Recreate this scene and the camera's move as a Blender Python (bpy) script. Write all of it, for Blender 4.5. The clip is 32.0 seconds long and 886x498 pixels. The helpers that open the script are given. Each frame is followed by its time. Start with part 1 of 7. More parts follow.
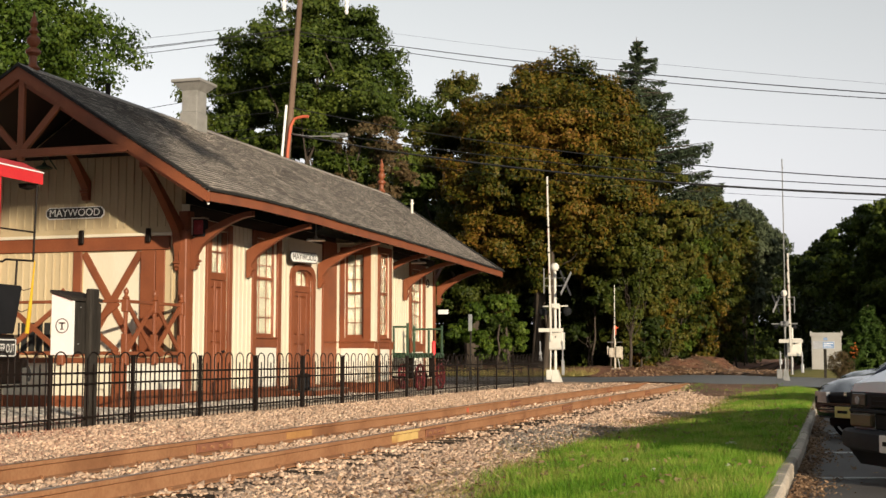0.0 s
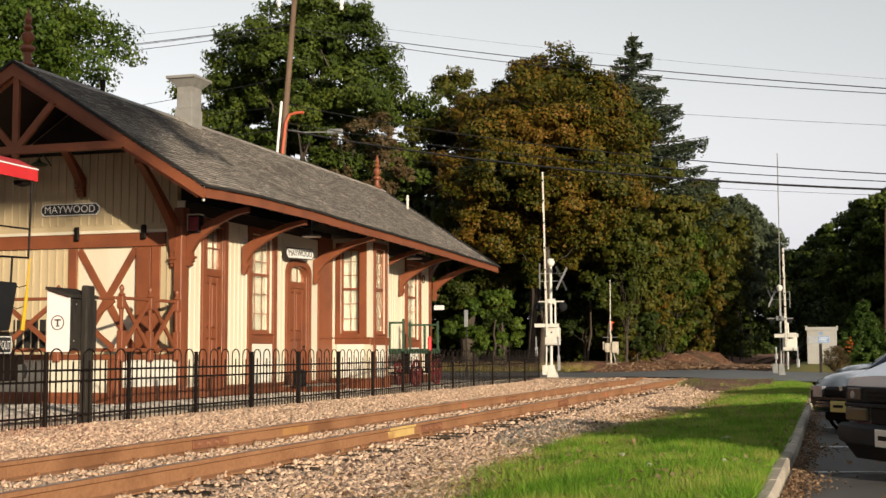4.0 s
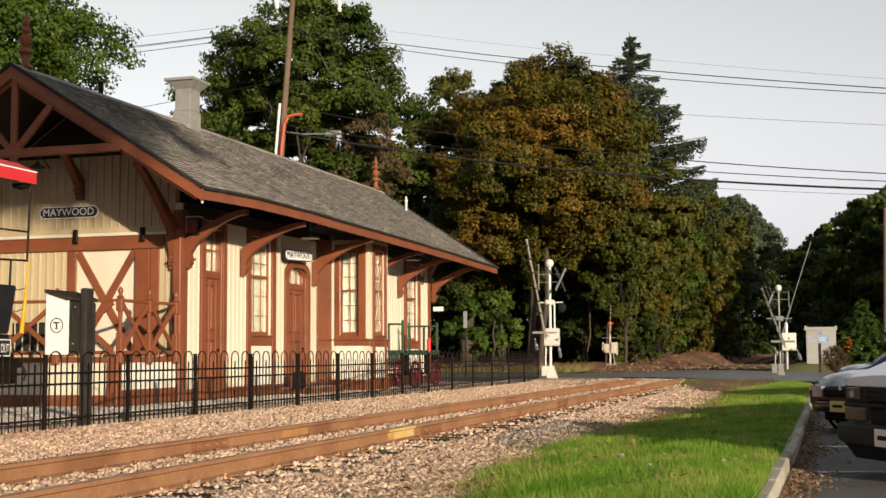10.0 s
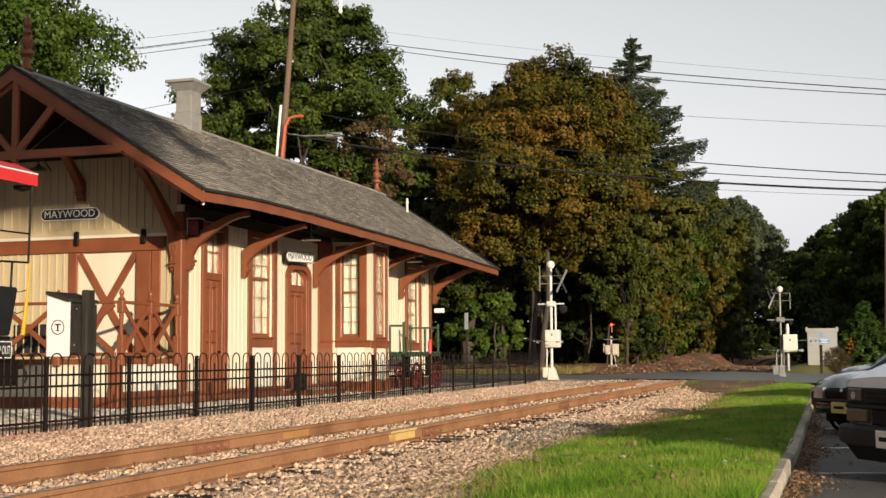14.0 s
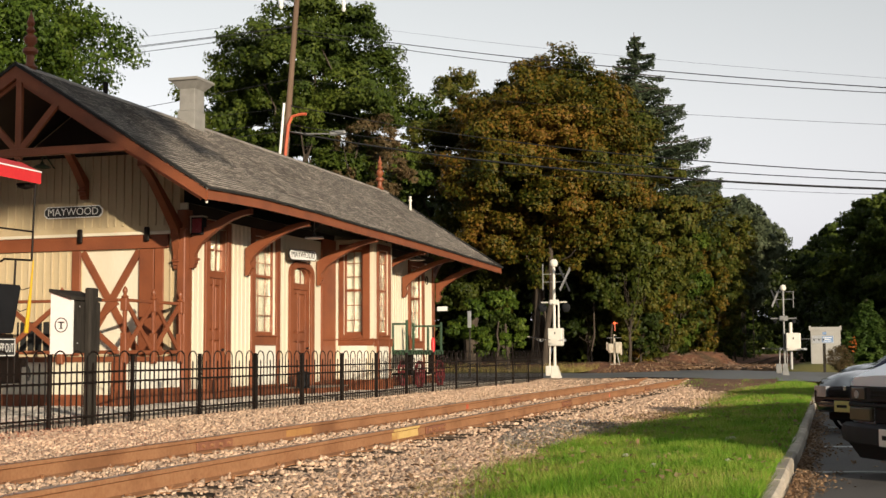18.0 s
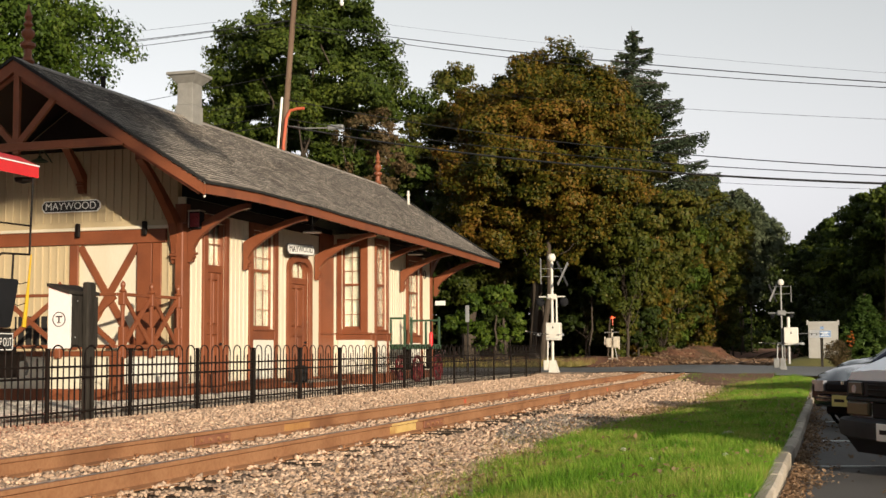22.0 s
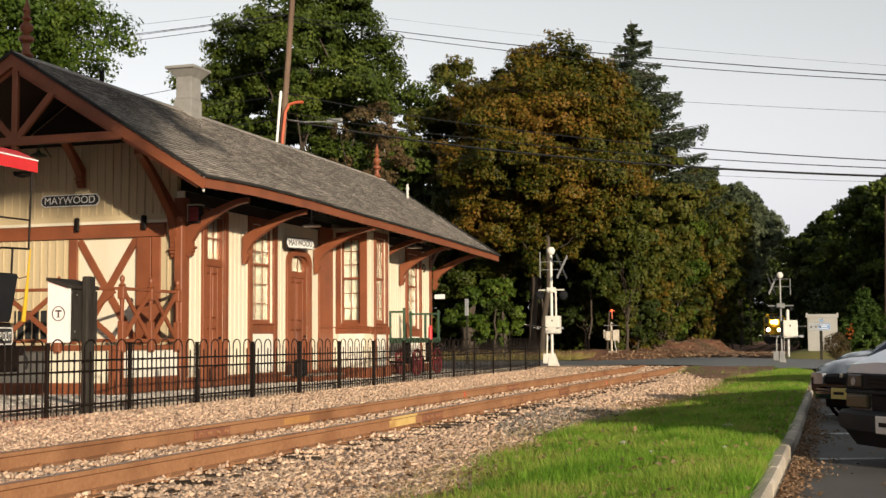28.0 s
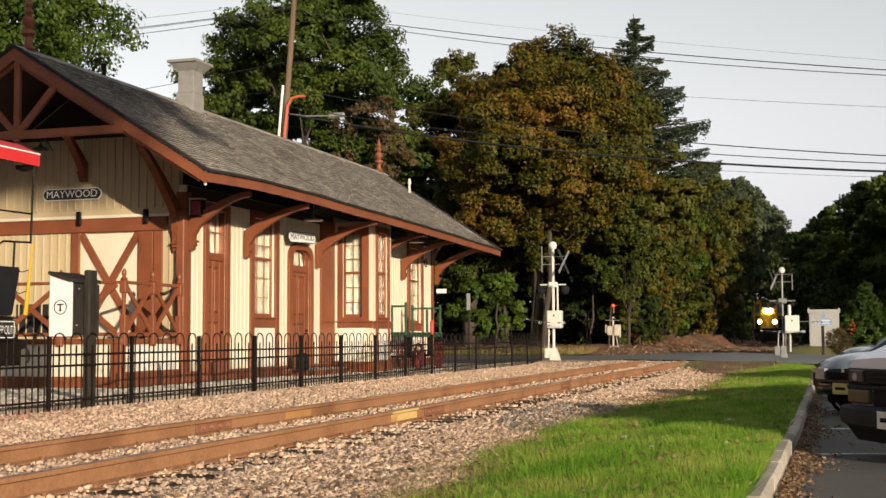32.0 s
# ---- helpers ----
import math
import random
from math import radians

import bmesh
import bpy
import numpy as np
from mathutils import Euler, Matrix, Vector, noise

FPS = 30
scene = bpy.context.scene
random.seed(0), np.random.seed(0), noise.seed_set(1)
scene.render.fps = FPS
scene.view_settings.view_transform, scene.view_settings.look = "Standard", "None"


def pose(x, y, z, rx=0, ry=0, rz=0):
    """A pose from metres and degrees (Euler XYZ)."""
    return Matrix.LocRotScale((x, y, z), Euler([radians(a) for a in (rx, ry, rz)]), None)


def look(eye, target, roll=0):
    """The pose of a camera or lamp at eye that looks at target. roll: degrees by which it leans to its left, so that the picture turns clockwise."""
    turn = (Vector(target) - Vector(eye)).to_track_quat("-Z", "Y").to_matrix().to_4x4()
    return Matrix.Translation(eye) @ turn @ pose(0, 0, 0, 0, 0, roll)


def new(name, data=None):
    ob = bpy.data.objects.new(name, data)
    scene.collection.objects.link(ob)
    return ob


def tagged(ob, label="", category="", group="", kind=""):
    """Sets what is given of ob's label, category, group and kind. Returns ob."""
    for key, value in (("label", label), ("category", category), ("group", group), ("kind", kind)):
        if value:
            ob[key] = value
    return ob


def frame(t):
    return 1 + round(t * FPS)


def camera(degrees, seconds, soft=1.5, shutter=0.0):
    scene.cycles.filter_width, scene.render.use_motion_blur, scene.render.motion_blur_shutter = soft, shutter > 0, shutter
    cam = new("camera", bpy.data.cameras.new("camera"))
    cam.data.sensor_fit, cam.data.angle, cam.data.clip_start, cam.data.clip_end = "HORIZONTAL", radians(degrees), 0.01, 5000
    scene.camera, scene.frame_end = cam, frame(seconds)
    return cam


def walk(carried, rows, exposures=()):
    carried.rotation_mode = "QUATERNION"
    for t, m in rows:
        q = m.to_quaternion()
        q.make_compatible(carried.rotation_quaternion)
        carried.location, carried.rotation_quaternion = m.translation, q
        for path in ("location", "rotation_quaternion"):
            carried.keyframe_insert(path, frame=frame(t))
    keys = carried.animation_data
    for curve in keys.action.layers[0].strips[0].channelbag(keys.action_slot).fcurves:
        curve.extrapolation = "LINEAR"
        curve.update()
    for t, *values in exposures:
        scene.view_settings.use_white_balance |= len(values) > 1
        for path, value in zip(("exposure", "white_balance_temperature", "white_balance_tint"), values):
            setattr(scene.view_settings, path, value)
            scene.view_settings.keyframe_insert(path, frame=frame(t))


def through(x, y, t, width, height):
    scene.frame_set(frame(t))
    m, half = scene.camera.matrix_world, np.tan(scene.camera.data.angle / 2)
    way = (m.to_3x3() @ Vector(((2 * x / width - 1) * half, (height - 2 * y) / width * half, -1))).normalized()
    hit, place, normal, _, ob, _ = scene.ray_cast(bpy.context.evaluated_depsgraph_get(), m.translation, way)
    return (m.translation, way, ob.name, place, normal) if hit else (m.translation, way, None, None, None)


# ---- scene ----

# ---- camera: held in the hand at one spot, it only turns (seconds, heading, tilt, lean) ----
EYE = (0.0, 0.0, 0.922)
LOOKS = (
    (0, 17.579, 4.813, 0.060), (0.5, 17.602, 4.841, 0.016), (1, 17.586, 4.841, -0.028), (1.5, 17.559, 4.847, -0.021),
    (2, 17.538, 4.841, 0.105), (2.5, 17.527, 4.725, -0.010), (3, 17.456, 4.722, -0.007), (3.5, 17.370, 4.608, -0.119),
    (5.5, 17.439, 4.669, -0.095), (6, 17.426, 4.616, -0.071), (6.5, 17.416, 4.538, -0.141), (7, 17.375, 4.555, -0.098),
    (7.5, 17.332, 4.617, -0.247), (8, 17.319, 4.687, -0.139), (8.5, 17.333, 4.703, -0.216), (9, 17.332, 4.689, -0.286),
    (9.5, 17.367, 4.702, -0.212), (10, 17.332, 4.677, -0.337), (10.5, 17.336, 4.525, -0.393), (11, 17.294, 4.522, -0.366),
    (11.5, 17.294, 4.732, -0.309), (12, 17.313, 4.644, -0.355), (12.5, 17.365, 4.582, -0.346), (13, 17.388, 4.573, -0.426),
    (13.5, 17.371, 4.557, -0.383), (14, 17.378, 4.748, -0.376), (14.5, 17.294, 4.840, -0.409), (16.5, 17.444, 4.881, -0.290),
    (17, 17.435, 4.739, -0.441), (17.5, 17.444, 4.711, -0.351), (18, 17.520, 4.669, -0.307), (18.5, 17.568, 4.576, -0.239),
    (19, 17.605, 4.478, -0.218), (19.5, 17.564, 4.425, -0.206), (20, 17.489, 4.340, -0.262), (20.5, 17.491, 4.183, -0.264),
    (21, 17.455, 4.071, -0.312), (21.5, 17.447, 4.224, -0.248), (22, 17.429, 4.416, -0.292), (22.5, 17.485, 4.340, -0.266),
    (23, 17.484, 4.301, -0.272), (23.5, 17.406, 4.333, -0.372), (24, 17.292, 4.536, -0.659), (24.5, 17.252, 4.252, -0.564),
    (25, 17.175, 4.437, -0.707), (25.5, 17.238, 4.355, -0.598), (27.5, 17.361, 4.046, -0.440), (28, 17.397, 4.123, -0.408),
    (28.5, 17.397, 4.169, -0.518), (29, 17.360, 4.084, -0.443), (29.5, 17.376, 3.923, -0.424), (30, 17.382, 3.874, -0.309),
    (30.5, 17.422, 3.833, -0.274), (31, 17.448, 3.800, -0.278), (31.5, 17.491, 3.806, -0.200), (32, 17.481, 3.874, -0.286),
)
cam = camera(38.47, 32.0, soft=1.5)
walk(cam, [(t, pose(*EYE, 90 + tilt, 0, turn) @ pose(0, 0, 0, 0, 0, lean)) for t, turn, tilt, lean in LOOKS])

# ---- world, sun and exposure ----
SUN_EL, SUN_AZ = radians(10.4), radians(137)      # azimuth clockwise from +y
world = bpy.data.worlds.new("world")
scene.world = world
world.use_nodes = True
wn = world.node_tree.nodes
sky = wn.new("ShaderNodeTexSky")
sky.sky_type, sky.sun_disc = "NISHITA", False
sky.sun_elevation, sky.sun_rotation = SUN_EL, SUN_AZ
sky.air_density, sky.dust_density, sky.ozone_density = 4.0, 0.2, 1.5
haze = wn.new("ShaderNodeHueSaturation")          # thin even haze takes the blue out of the sky
haze.inputs["Saturation"].default_value = 0.12
world.node_tree.links.new(sky.outputs[0], haze.inputs["Color"])
cool = wn.new("ShaderNodeMix")
cool.data_type, cool.blend_type = "RGBA", "MULTIPLY"
cool.inputs[0].default_value, cool.inputs[7].default_value = 1.0, (0.905, 0.975, 1.06, 1)
world.node_tree.links.new(haze.outputs[0], cool.inputs[6])
world.node_tree.links.new(cool.outputs[2], wn["Background"].inputs[0])
wn["Background"].inputs[1].default_value = 0.093
sun = new("sun", bpy.data.lights.new("sun", "SUN"))
sun.data.energy, sun.data.angle, sun.data.color = 3.1, radians(0.6), (1.0, 0.85, 0.65)
SUN_DIR = Vector((math.sin(SUN_AZ) * math.cos(SUN_EL), math.cos(SUN_AZ) * math.cos(SUN_EL), math.sin(SUN_EL)))
sun.matrix_world = look(SUN_DIR * 50, (0, 0, 0))
scene.view_settings.exposure = 0.95

# ---- materials ----
def nodes_of(name):
    m = bpy.data.materials.new(name)
    m.use_nodes = True
    t = m.node_tree
    return m, t.nodes, t.links, t.nodes["Principled BSDF"]


def surf(name, a, b, rough=0.7, metal=0.0, fine=30.0, coarse=2.0, bump=0.3, dist=0.01, vary=0.0, stretch=(1, 1, 1), spec=0.4, island=False, stain=None, stain_amount=0.5):
    """Two colours mixed by a fine and a coarse noise, with relief; vary: change from object to object or piece to piece."""
    m, n, l, bsdf = nodes_of(name)
    co = n.new("ShaderNodeTexCoord")
    mp = n.new("ShaderNodeMapping")
    mp.inputs["Scale"].default_value = stretch
    l.new(co.outputs["Object"], mp.inputs[0])
    t1, t2 = n.new("ShaderNodeTexNoise"), n.new("ShaderNodeTexNoise")
    for tx, s, d in ((t1, fine, 6), (t2, coarse, 4)):
        tx.inputs["Scale"].default_value, tx.inputs["Detail"].default_value = s, d
        l.new(mp.outputs[0], tx.inputs["Vector"])
    add = n.new("ShaderNodeMath")
    add.operation = "ADD"
    l.new(t1.outputs[0], add.inputs[0]), l.new(t2.outputs[0], add.inputs[1])
    ramp = n.new("ShaderNodeMapRange")
    ramp.inputs[1].default_value, ramp.inputs[2].default_value = 0.7, 1.3
    l.new(add.outputs[0], ramp.inputs[0])
    mix = n.new("ShaderNodeMix")
    mix.data_type = "RGBA"
    mix.inputs[6].default_value, mix.inputs[7].default_value = (*a, 1), (*b, 1)
    l.new(ramp.outputs[0], mix.inputs[0])
    col = mix.outputs[2]
    if stain:
        t3 = n.new("ShaderNodeTexNoise")
        t3.inputs["Scale"].default_value, t3.inputs["Detail"].default_value = coarse * 0.6, 8
        l.new(mp.outputs[0], t3.inputs["Vector"])
        r3 = n.new("ShaderNodeMapRange")
        r3.inputs[1].default_value, r3.inputs[2].default_value, r3.inputs[4].default_value = 0.52, 0.68, stain_amount
        l.new(t3.outputs[0], r3.inputs[0])
        mx = n.new("ShaderNodeMix")
        mx.data_type = "RGBA"
        mx.inputs[7].default_value = (*stain, 1)
        l.new(r3.outputs[0], mx.inputs[0]), l.new(col, mx.inputs[6])
        col = mx.outputs[2]
    if vary:
        src = n.new("ShaderNodeNewGeometry").outputs["Random Per Island"] if island else n.new("ShaderNodeObjectInfo").outputs["Random"]
        mr = n.new("ShaderNodeMapRange")
        mr.inputs[3].default_value, mr.inputs[4].default_value = 1 - vary, 1 + vary
        l.new(src, mr.inputs[0])
        hsv = n.new("ShaderNodeHueSaturation")
        l.new(mr.outputs[0], hsv.inputs["Value"]), l.new(col, hsv.inputs["Color"])
        col = hsv.outputs[0]
    l.new(col, bsdf.inputs["Base Color"])
    bsdf.inputs["Roughness"].default_value, bsdf.inputs["Metallic"].default_value = rough, metal
    bsdf.inputs["Specular IOR Level"].default_value = spec
    if bump:
        bp = n.new("ShaderNodeBump")
        bp.inputs["Strength"].default_value, bp.inputs["Distance"].default_value = bump, dist
        l.new(t1.outputs[0], bp.inputs["Height"]), l.new(bp.outputs[0], bsdf.inputs["Normal"])
    return m


def foliage(name, stops, rough=0.55, through=0.17, patch=0.25):
    """Leaves: the colour changes from leaf to leaf and in large patches; some light comes through them."""
    m, n, l, bsdf = nodes_of(name)
    geo, co = n.new("ShaderNodeNewGeometry"), n.new("ShaderNodeTexCoord")
    tx = n.new("ShaderNodeTexNoise")
    tx.inputs["Scale"].default_value, tx.inputs["Detail"].default_value = patch, 3
    l.new(co.outputs["Object"], tx.inputs["Vector"])
    k = n.new("ShaderNodeMath")
    k.operation = "MULTIPLY_ADD"
    k.inputs[1].default_value, k.inputs[2].default_value = 0.30, -0.15
    l.new(geo.outputs["Random Per Island"], k.inputs[0])
    s = n.new("ShaderNodeMath")
    s.operation = "ADD"
    l.new(tx.outputs[0], s.inputs[0]), l.new(k.outputs[0], s.inputs[1])
    ramp = n.new("ShaderNodeValToRGB")
    els = ramp.color_ramp.elements
    while len(els) < len(stops):
        els.new(0.5)
    for e, (p, c) in zip(els, stops):
        e.position, e.color = p, (*c, 1)
    l.new(s.outputs[0], ramp.inputs[0]), l.new(ramp.outputs[0], bsdf.inputs["Base Color"])
    bsdf.inputs["Roughness"].default_value = rough
    bsdf.inputs["Specular IOR Level"].default_value = 0.15
    tr = n.new("ShaderNodeBsdfTranslucent")
    l.new(ramp.outputs[0], tr.inputs[0])
    ms = n.new("ShaderNodeMixShader")
    ms.inputs[0].default_value = through
    l.new(bsdf.outputs[0], ms.inputs[1]), l.new(tr.outputs[0], ms.inputs[2])
    l.new(ms.outputs[0], n["Material Output"].inputs[0])
    return m


def glow(name, colour, strength):
    m, n, l, bsdf = nodes_of(name)
    bsdf.inputs["Base Color"].default_value = (*colour, 1)
    bsdf.inputs["Emission Color"].default_value = (*colour, 1)
    bsdf.inputs["Emission Strength"].default_value = strength
    return m


def glass(name, colour=(0.9, 0.95, 0.95), rough=0.03):
    m, n, l, bsdf = nodes_of(name)
    bsdf.inputs["Base Color"].default_value = (*colour, 1)
    bsdf.inputs["Roughness"].default_value = rough
    bsdf.inputs["Transmission Weight"].default_value = 1.0
    bsdf.inputs["IOR"].default_value = 1.45
    return m


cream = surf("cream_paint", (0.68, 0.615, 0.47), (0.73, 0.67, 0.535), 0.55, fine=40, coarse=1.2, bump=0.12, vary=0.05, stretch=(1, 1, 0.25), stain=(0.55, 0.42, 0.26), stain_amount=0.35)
# darker tan copy of the cream: the gable's weaker sun put into it
shaded_cream = surf("shaded_cream_paint", (0.47, 0.375, 0.225), (0.53, 0.43, 0.27), 0.6, fine=40, coarse=1.2, bump=0.12, vary=0.05, stretch=(1, 1, 0.25), stain=(0.44, 0.33, 0.2), stain_amount=0.4)
white_paint = surf("white_paint", (0.72, 0.68, 0.58), (0.78, 0.75, 0.66), 0.5, fine=40, coarse=1.5, bump=0.1, vary=0.04, stretch=(1, 1, 0.3), stain=(0.6, 0.52, 0.4), stain_amount=0.3)
brown = surf("red_brown_paint", (0.185, 0.054, 0.022), (0.24, 0.077, 0.032), 0.5, fine=45, coarse=2, bump=0.12, vary=0.08, stain=(0.10, 0.036, 0.022), stain_amount=0.4)
# near-black brown: the shade under the eaves is put into the colour
eave_shade = surf("shaded_brown_soffit", (0.014, 0.008, 0.006), (0.024, 0.013, 0.009), 0.7, fine=30, coarse=2, bump=0.2)
blind = surf("pale_blind", (0.40, 0.37, 0.28), (0.52, 0.48, 0.37), 0.8, fine=60, coarse=1, bump=0.1, stretch=(1, 1, 6))
window_glass = glass("window_glass")
shingle = surf("grey_brown_shingle", (0.22, 0.20, 0.18), (0.46, 0.40, 0.335), 0.9, fine=60, coarse=1.2, bump=0.3, dist=0.008, vary=0.20, island=True, stain=(0.15, 0.125, 0.095), stain_amount=0.45)
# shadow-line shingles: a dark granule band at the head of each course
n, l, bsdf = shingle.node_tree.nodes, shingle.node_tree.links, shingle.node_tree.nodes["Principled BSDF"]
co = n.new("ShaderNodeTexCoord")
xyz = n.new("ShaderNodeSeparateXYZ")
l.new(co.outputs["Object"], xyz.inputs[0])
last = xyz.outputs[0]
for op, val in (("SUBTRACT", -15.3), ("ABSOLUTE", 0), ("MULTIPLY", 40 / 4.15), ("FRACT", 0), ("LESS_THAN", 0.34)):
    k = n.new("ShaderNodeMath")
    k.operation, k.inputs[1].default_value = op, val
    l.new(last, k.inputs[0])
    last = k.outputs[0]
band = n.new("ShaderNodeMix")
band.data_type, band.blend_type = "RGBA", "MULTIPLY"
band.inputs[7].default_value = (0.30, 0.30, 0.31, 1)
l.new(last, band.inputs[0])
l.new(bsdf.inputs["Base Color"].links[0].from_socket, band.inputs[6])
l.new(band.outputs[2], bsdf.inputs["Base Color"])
stucco = surf("grey_chimney_render", (0.20, 0.195, 0.18), (0.27, 0.26, 0.24), 0.85, fine=50, coarse=3, bump=0.3, stain=(0.13, 0.12, 0.1))
black_metal = surf("black_painted_metal", (0.007, 0.0045, 0.0035), (0.013, 0.009, 0.007), 0.55, fine=60, coarse=6, bump=0.1, vary=0.2, spec=0.12)
black_board = surf("black_board", (0.02, 0.02, 0.02), (0.03, 0.03, 0.03), 0.5, bump=0.05)
sign_white = surf("sign_white", (0.75, 0.75, 0.72), (0.8, 0.8, 0.78), 0.5, bump=0.03)
dark_wood = surf("weathered_dark_wood", (0.016, 0.014, 0.012), (0.042, 0.037, 0.031), 0.85, fine=25, coarse=3, bump=0.5, stretch=(1, 1, 0.15), spec=0.12)
tie_wood = surf("creosoted_timber", (0.028, 0.021, 0.016), (0.090, 0.066, 0.046), 0.9, fine=14, coarse=2, bump=0.8, dist=0.02, vary=0.35, stretch=(0.2, 1, 1), spec=0.08)
rust = surf("rusty_rail_steel", (0.24, 0.108, 0.048), (0.35, 0.180, 0.088), 0.8, metal=0.0, fine=30, coarse=1.5, bump=0.3, dist=0.004, stain=(0.14, 0.055, 0.022), stain_amount=0.6)
red_rust = surf("red_brown_rust", (0.17, 0.065, 0.035), (0.27, 0.115, 0.065), 0.85, fine=30, coarse=4, bump=0.4, dist=0.004, stain=(0.09, 0.04, 0.025), stain_amount=0.6)
old_rust = surf("dark_old_rust", (0.075, 0.042, 0.026), (0.13, 0.075, 0.045), 0.9, fine=20, coarse=1.5, bump=0.3, dist=0.004)
rail_top = surf("worn_rail_top", (0.42, 0.36, 0.32), (0.55, 0.49, 0.45), 0.34, metal=0.8, fine=20, coarse=2, bump=0.05, stretch=(4, 0.3, 1), stain=(0.36, 0.20, 0.10), stain_amount=0.6)
ochre = surf("faint_ochre_paint", (0.34, 0.165, 0.06), (0.45, 0.24, 0.08), 0.7, fine=40, coarse=5, bump=0.2, stain=(0.30, 0.14, 0.05), stain_amount=0.8)
yellow_paint = surf("worn_yellow_paint", (0.55, 0.37, 0.12), (0.66, 0.47, 0.19), 0.6, fine=40, coarse=5, bump=0.2, stain=(0.35, 0.16, 0.05), stain_amount=0.8)
stone = surf("tan_ballast_stone", (0.38, 0.25, 0.17), (0.66, 0.48, 0.345), 0.9, fine=18, coarse=4, bump=0.4, vary=0.30, island=True)
grey_stone = surf("grey_ballast_stone", (0.17, 0.14, 0.11), (0.30, 0.25, 0.205), 0.9, fine=18, coarse=4, bump=0.4, vary=0.45, island=True)
bed = surf("ballast_bed", (0.30, 0.195, 0.12), (0.56, 0.40, 0.27), 0.95, fine=22, coarse=1.2, bump=1.0, dist=0.05, stain=(0.24, 0.165, 0.11), stain_amount=0.5)
pale_stone = surf("pale_grey_gravel_stone", (0.42, 0.38, 0.33), (0.68, 0.62, 0.54), 0.9, fine=18, coarse=4, bump=0.4, vary=0.35, island=True)
pale_gravel = surf("pale_gravel", (0.34, 0.30, 0.25), (0.58, 0.53, 0.45), 0.95, fine=26, coarse=2, bump=0.9, dist=0.03)
asphalt = surf("asphalt", (0.064, 0.059, 0.057), (0.120, 0.108, 0.097), 0.85, fine=60, coarse=0.7, bump=0.35, dist=0.01, stain=(0.11, 0.10, 0.09), stain_amount=0.5)
road_asphalt = surf("road_asphalt", (0.125, 0.125, 0.125), (0.18, 0.176, 0.17), 0.6, fine=30, coarse=0.3, bump=0.2, stain=(0.075, 0.07, 0.065), stain_amount=0.5, stretch=(0.3, 1, 1))
concrete = surf("weathered_concrete", (0.29, 0.24, 0.19), (0.44, 0.365, 0.29), 0.9, fine=30, coarse=2, bump=0.4, vary=0.12, stain=(0.16, 0.13, 0.10), stain_amount=0.6)
soil = surf("leaf_strewn_soil", (0.10, 0.043, 0.024), (0.30, 0.135, 0.075), 0.95, fine=5, coarse=0.6, bump=1.0, dist=0.12, stain=(0.05, 0.045, 0.022), stain_amount=0.7)
mound_soil = surf("bare_red_brown_soil", (0.11, 0.055, 0.032), (0.22, 0.115, 0.065), 0.95, fine=7, coarse=0.9, bump=0.9, dist=0.08)
turf = surf("mown_turf", (0.065, 0.085, 0.018), (0.15, 0.155, 0.035), 0.9, fine=35, coarse=1.2, bump=0.8, dist=0.03, stain=(0.16, 0.135, 0.06), stain_amount=0.6)
far_turf = surf("rough_roadside_grass", (0.075, 0.085, 0.018), (0.17, 0.15, 0.045), 0.9, fine=12, coarse=0.5, bump=0.8, dist=0.05)
bark = surf("grey_brown_bark", (0.038, 0.028, 0.020), (0.08, 0.062, 0.046), 0.95, fine=8, coarse=1.5, bump=0.8, dist=0.05, stretch=(1, 1, 0.2))
pole_wood = surf("brown_pole_wood", (0.11, 0.07, 0.045), (0.19, 0.125, 0.085), 0.9, fine=14, coarse=1, bump=0.5, stretch=(1, 1, 0.1))
dead_wood = surf("dead_wood", (0.11, 0.07, 0.048), (0.26, 0.18, 0.125), 0.9, fine=14, coarse=2, bump=0.4)
cable = surf("black_cable", (0.022, 0.022, 0.022), (0.04, 0.04, 0.04), 0.5, bump=0)
green_leaf = foliage("dark_green_leaves", ((0.2, (0.010, 0.019, 0.003)), (0.5, (0.026, 0.041, 0.006)), (0.8, (0.072, 0.088, 0.013))))
mid_leaf = foliage("green_leaves", ((0.2, (0.019, 0.034, 0.005)), (0.5, (0.046, 0.070, 0.010)), (0.8, (0.115, 0.140, 0.020))))
lime_leaf = foliage("fresh_green_leaves", ((0.2, (0.019, 0.038, 0.004)), (0.5, (0.054, 0.090, 0.010)), (0.8, (0.14, 0.175, 0.022))))
autumn_leaf = foliage("turning_autumn_leaves", ((0.30, (0.022, 0.033, 0.004)), (0.43, (0.060, 0.060, 0.006)), (0.56, (0.115, 0.080, 0.009)), (0.74, (0.185, 0.090, 0.016))))
olive_leaf = foliage("olive_leaves", ((0.2, (0.022, 0.036, 0.005)), (0.5, (0.062, 0.074, 0.010)), (0.8, (0.145, 0.105, 0.018))))
brown_leaf = foliage("dull_brown_leaves", ((0.2, (0.035, 0.036, 0.012)), (0.5, (0.085, 0.060, 0.026)), (0.8, (0.14, 0.085, 0.042))))
fir_leaf = foliage("green_fir_needles", ((0.2, (0.015, 0.034, 0.006)), (0.5, (0.038, 0.070, 0.011)), (0.8, (0.085, 0.125, 0.024))), through=0.1)
steel = surf("dull_grey_steel", (0.20, 0.20, 0.195), (0.30, 0.30, 0.29), 0.5, metal=0.3, fine=20, coarse=4, bump=0.05)
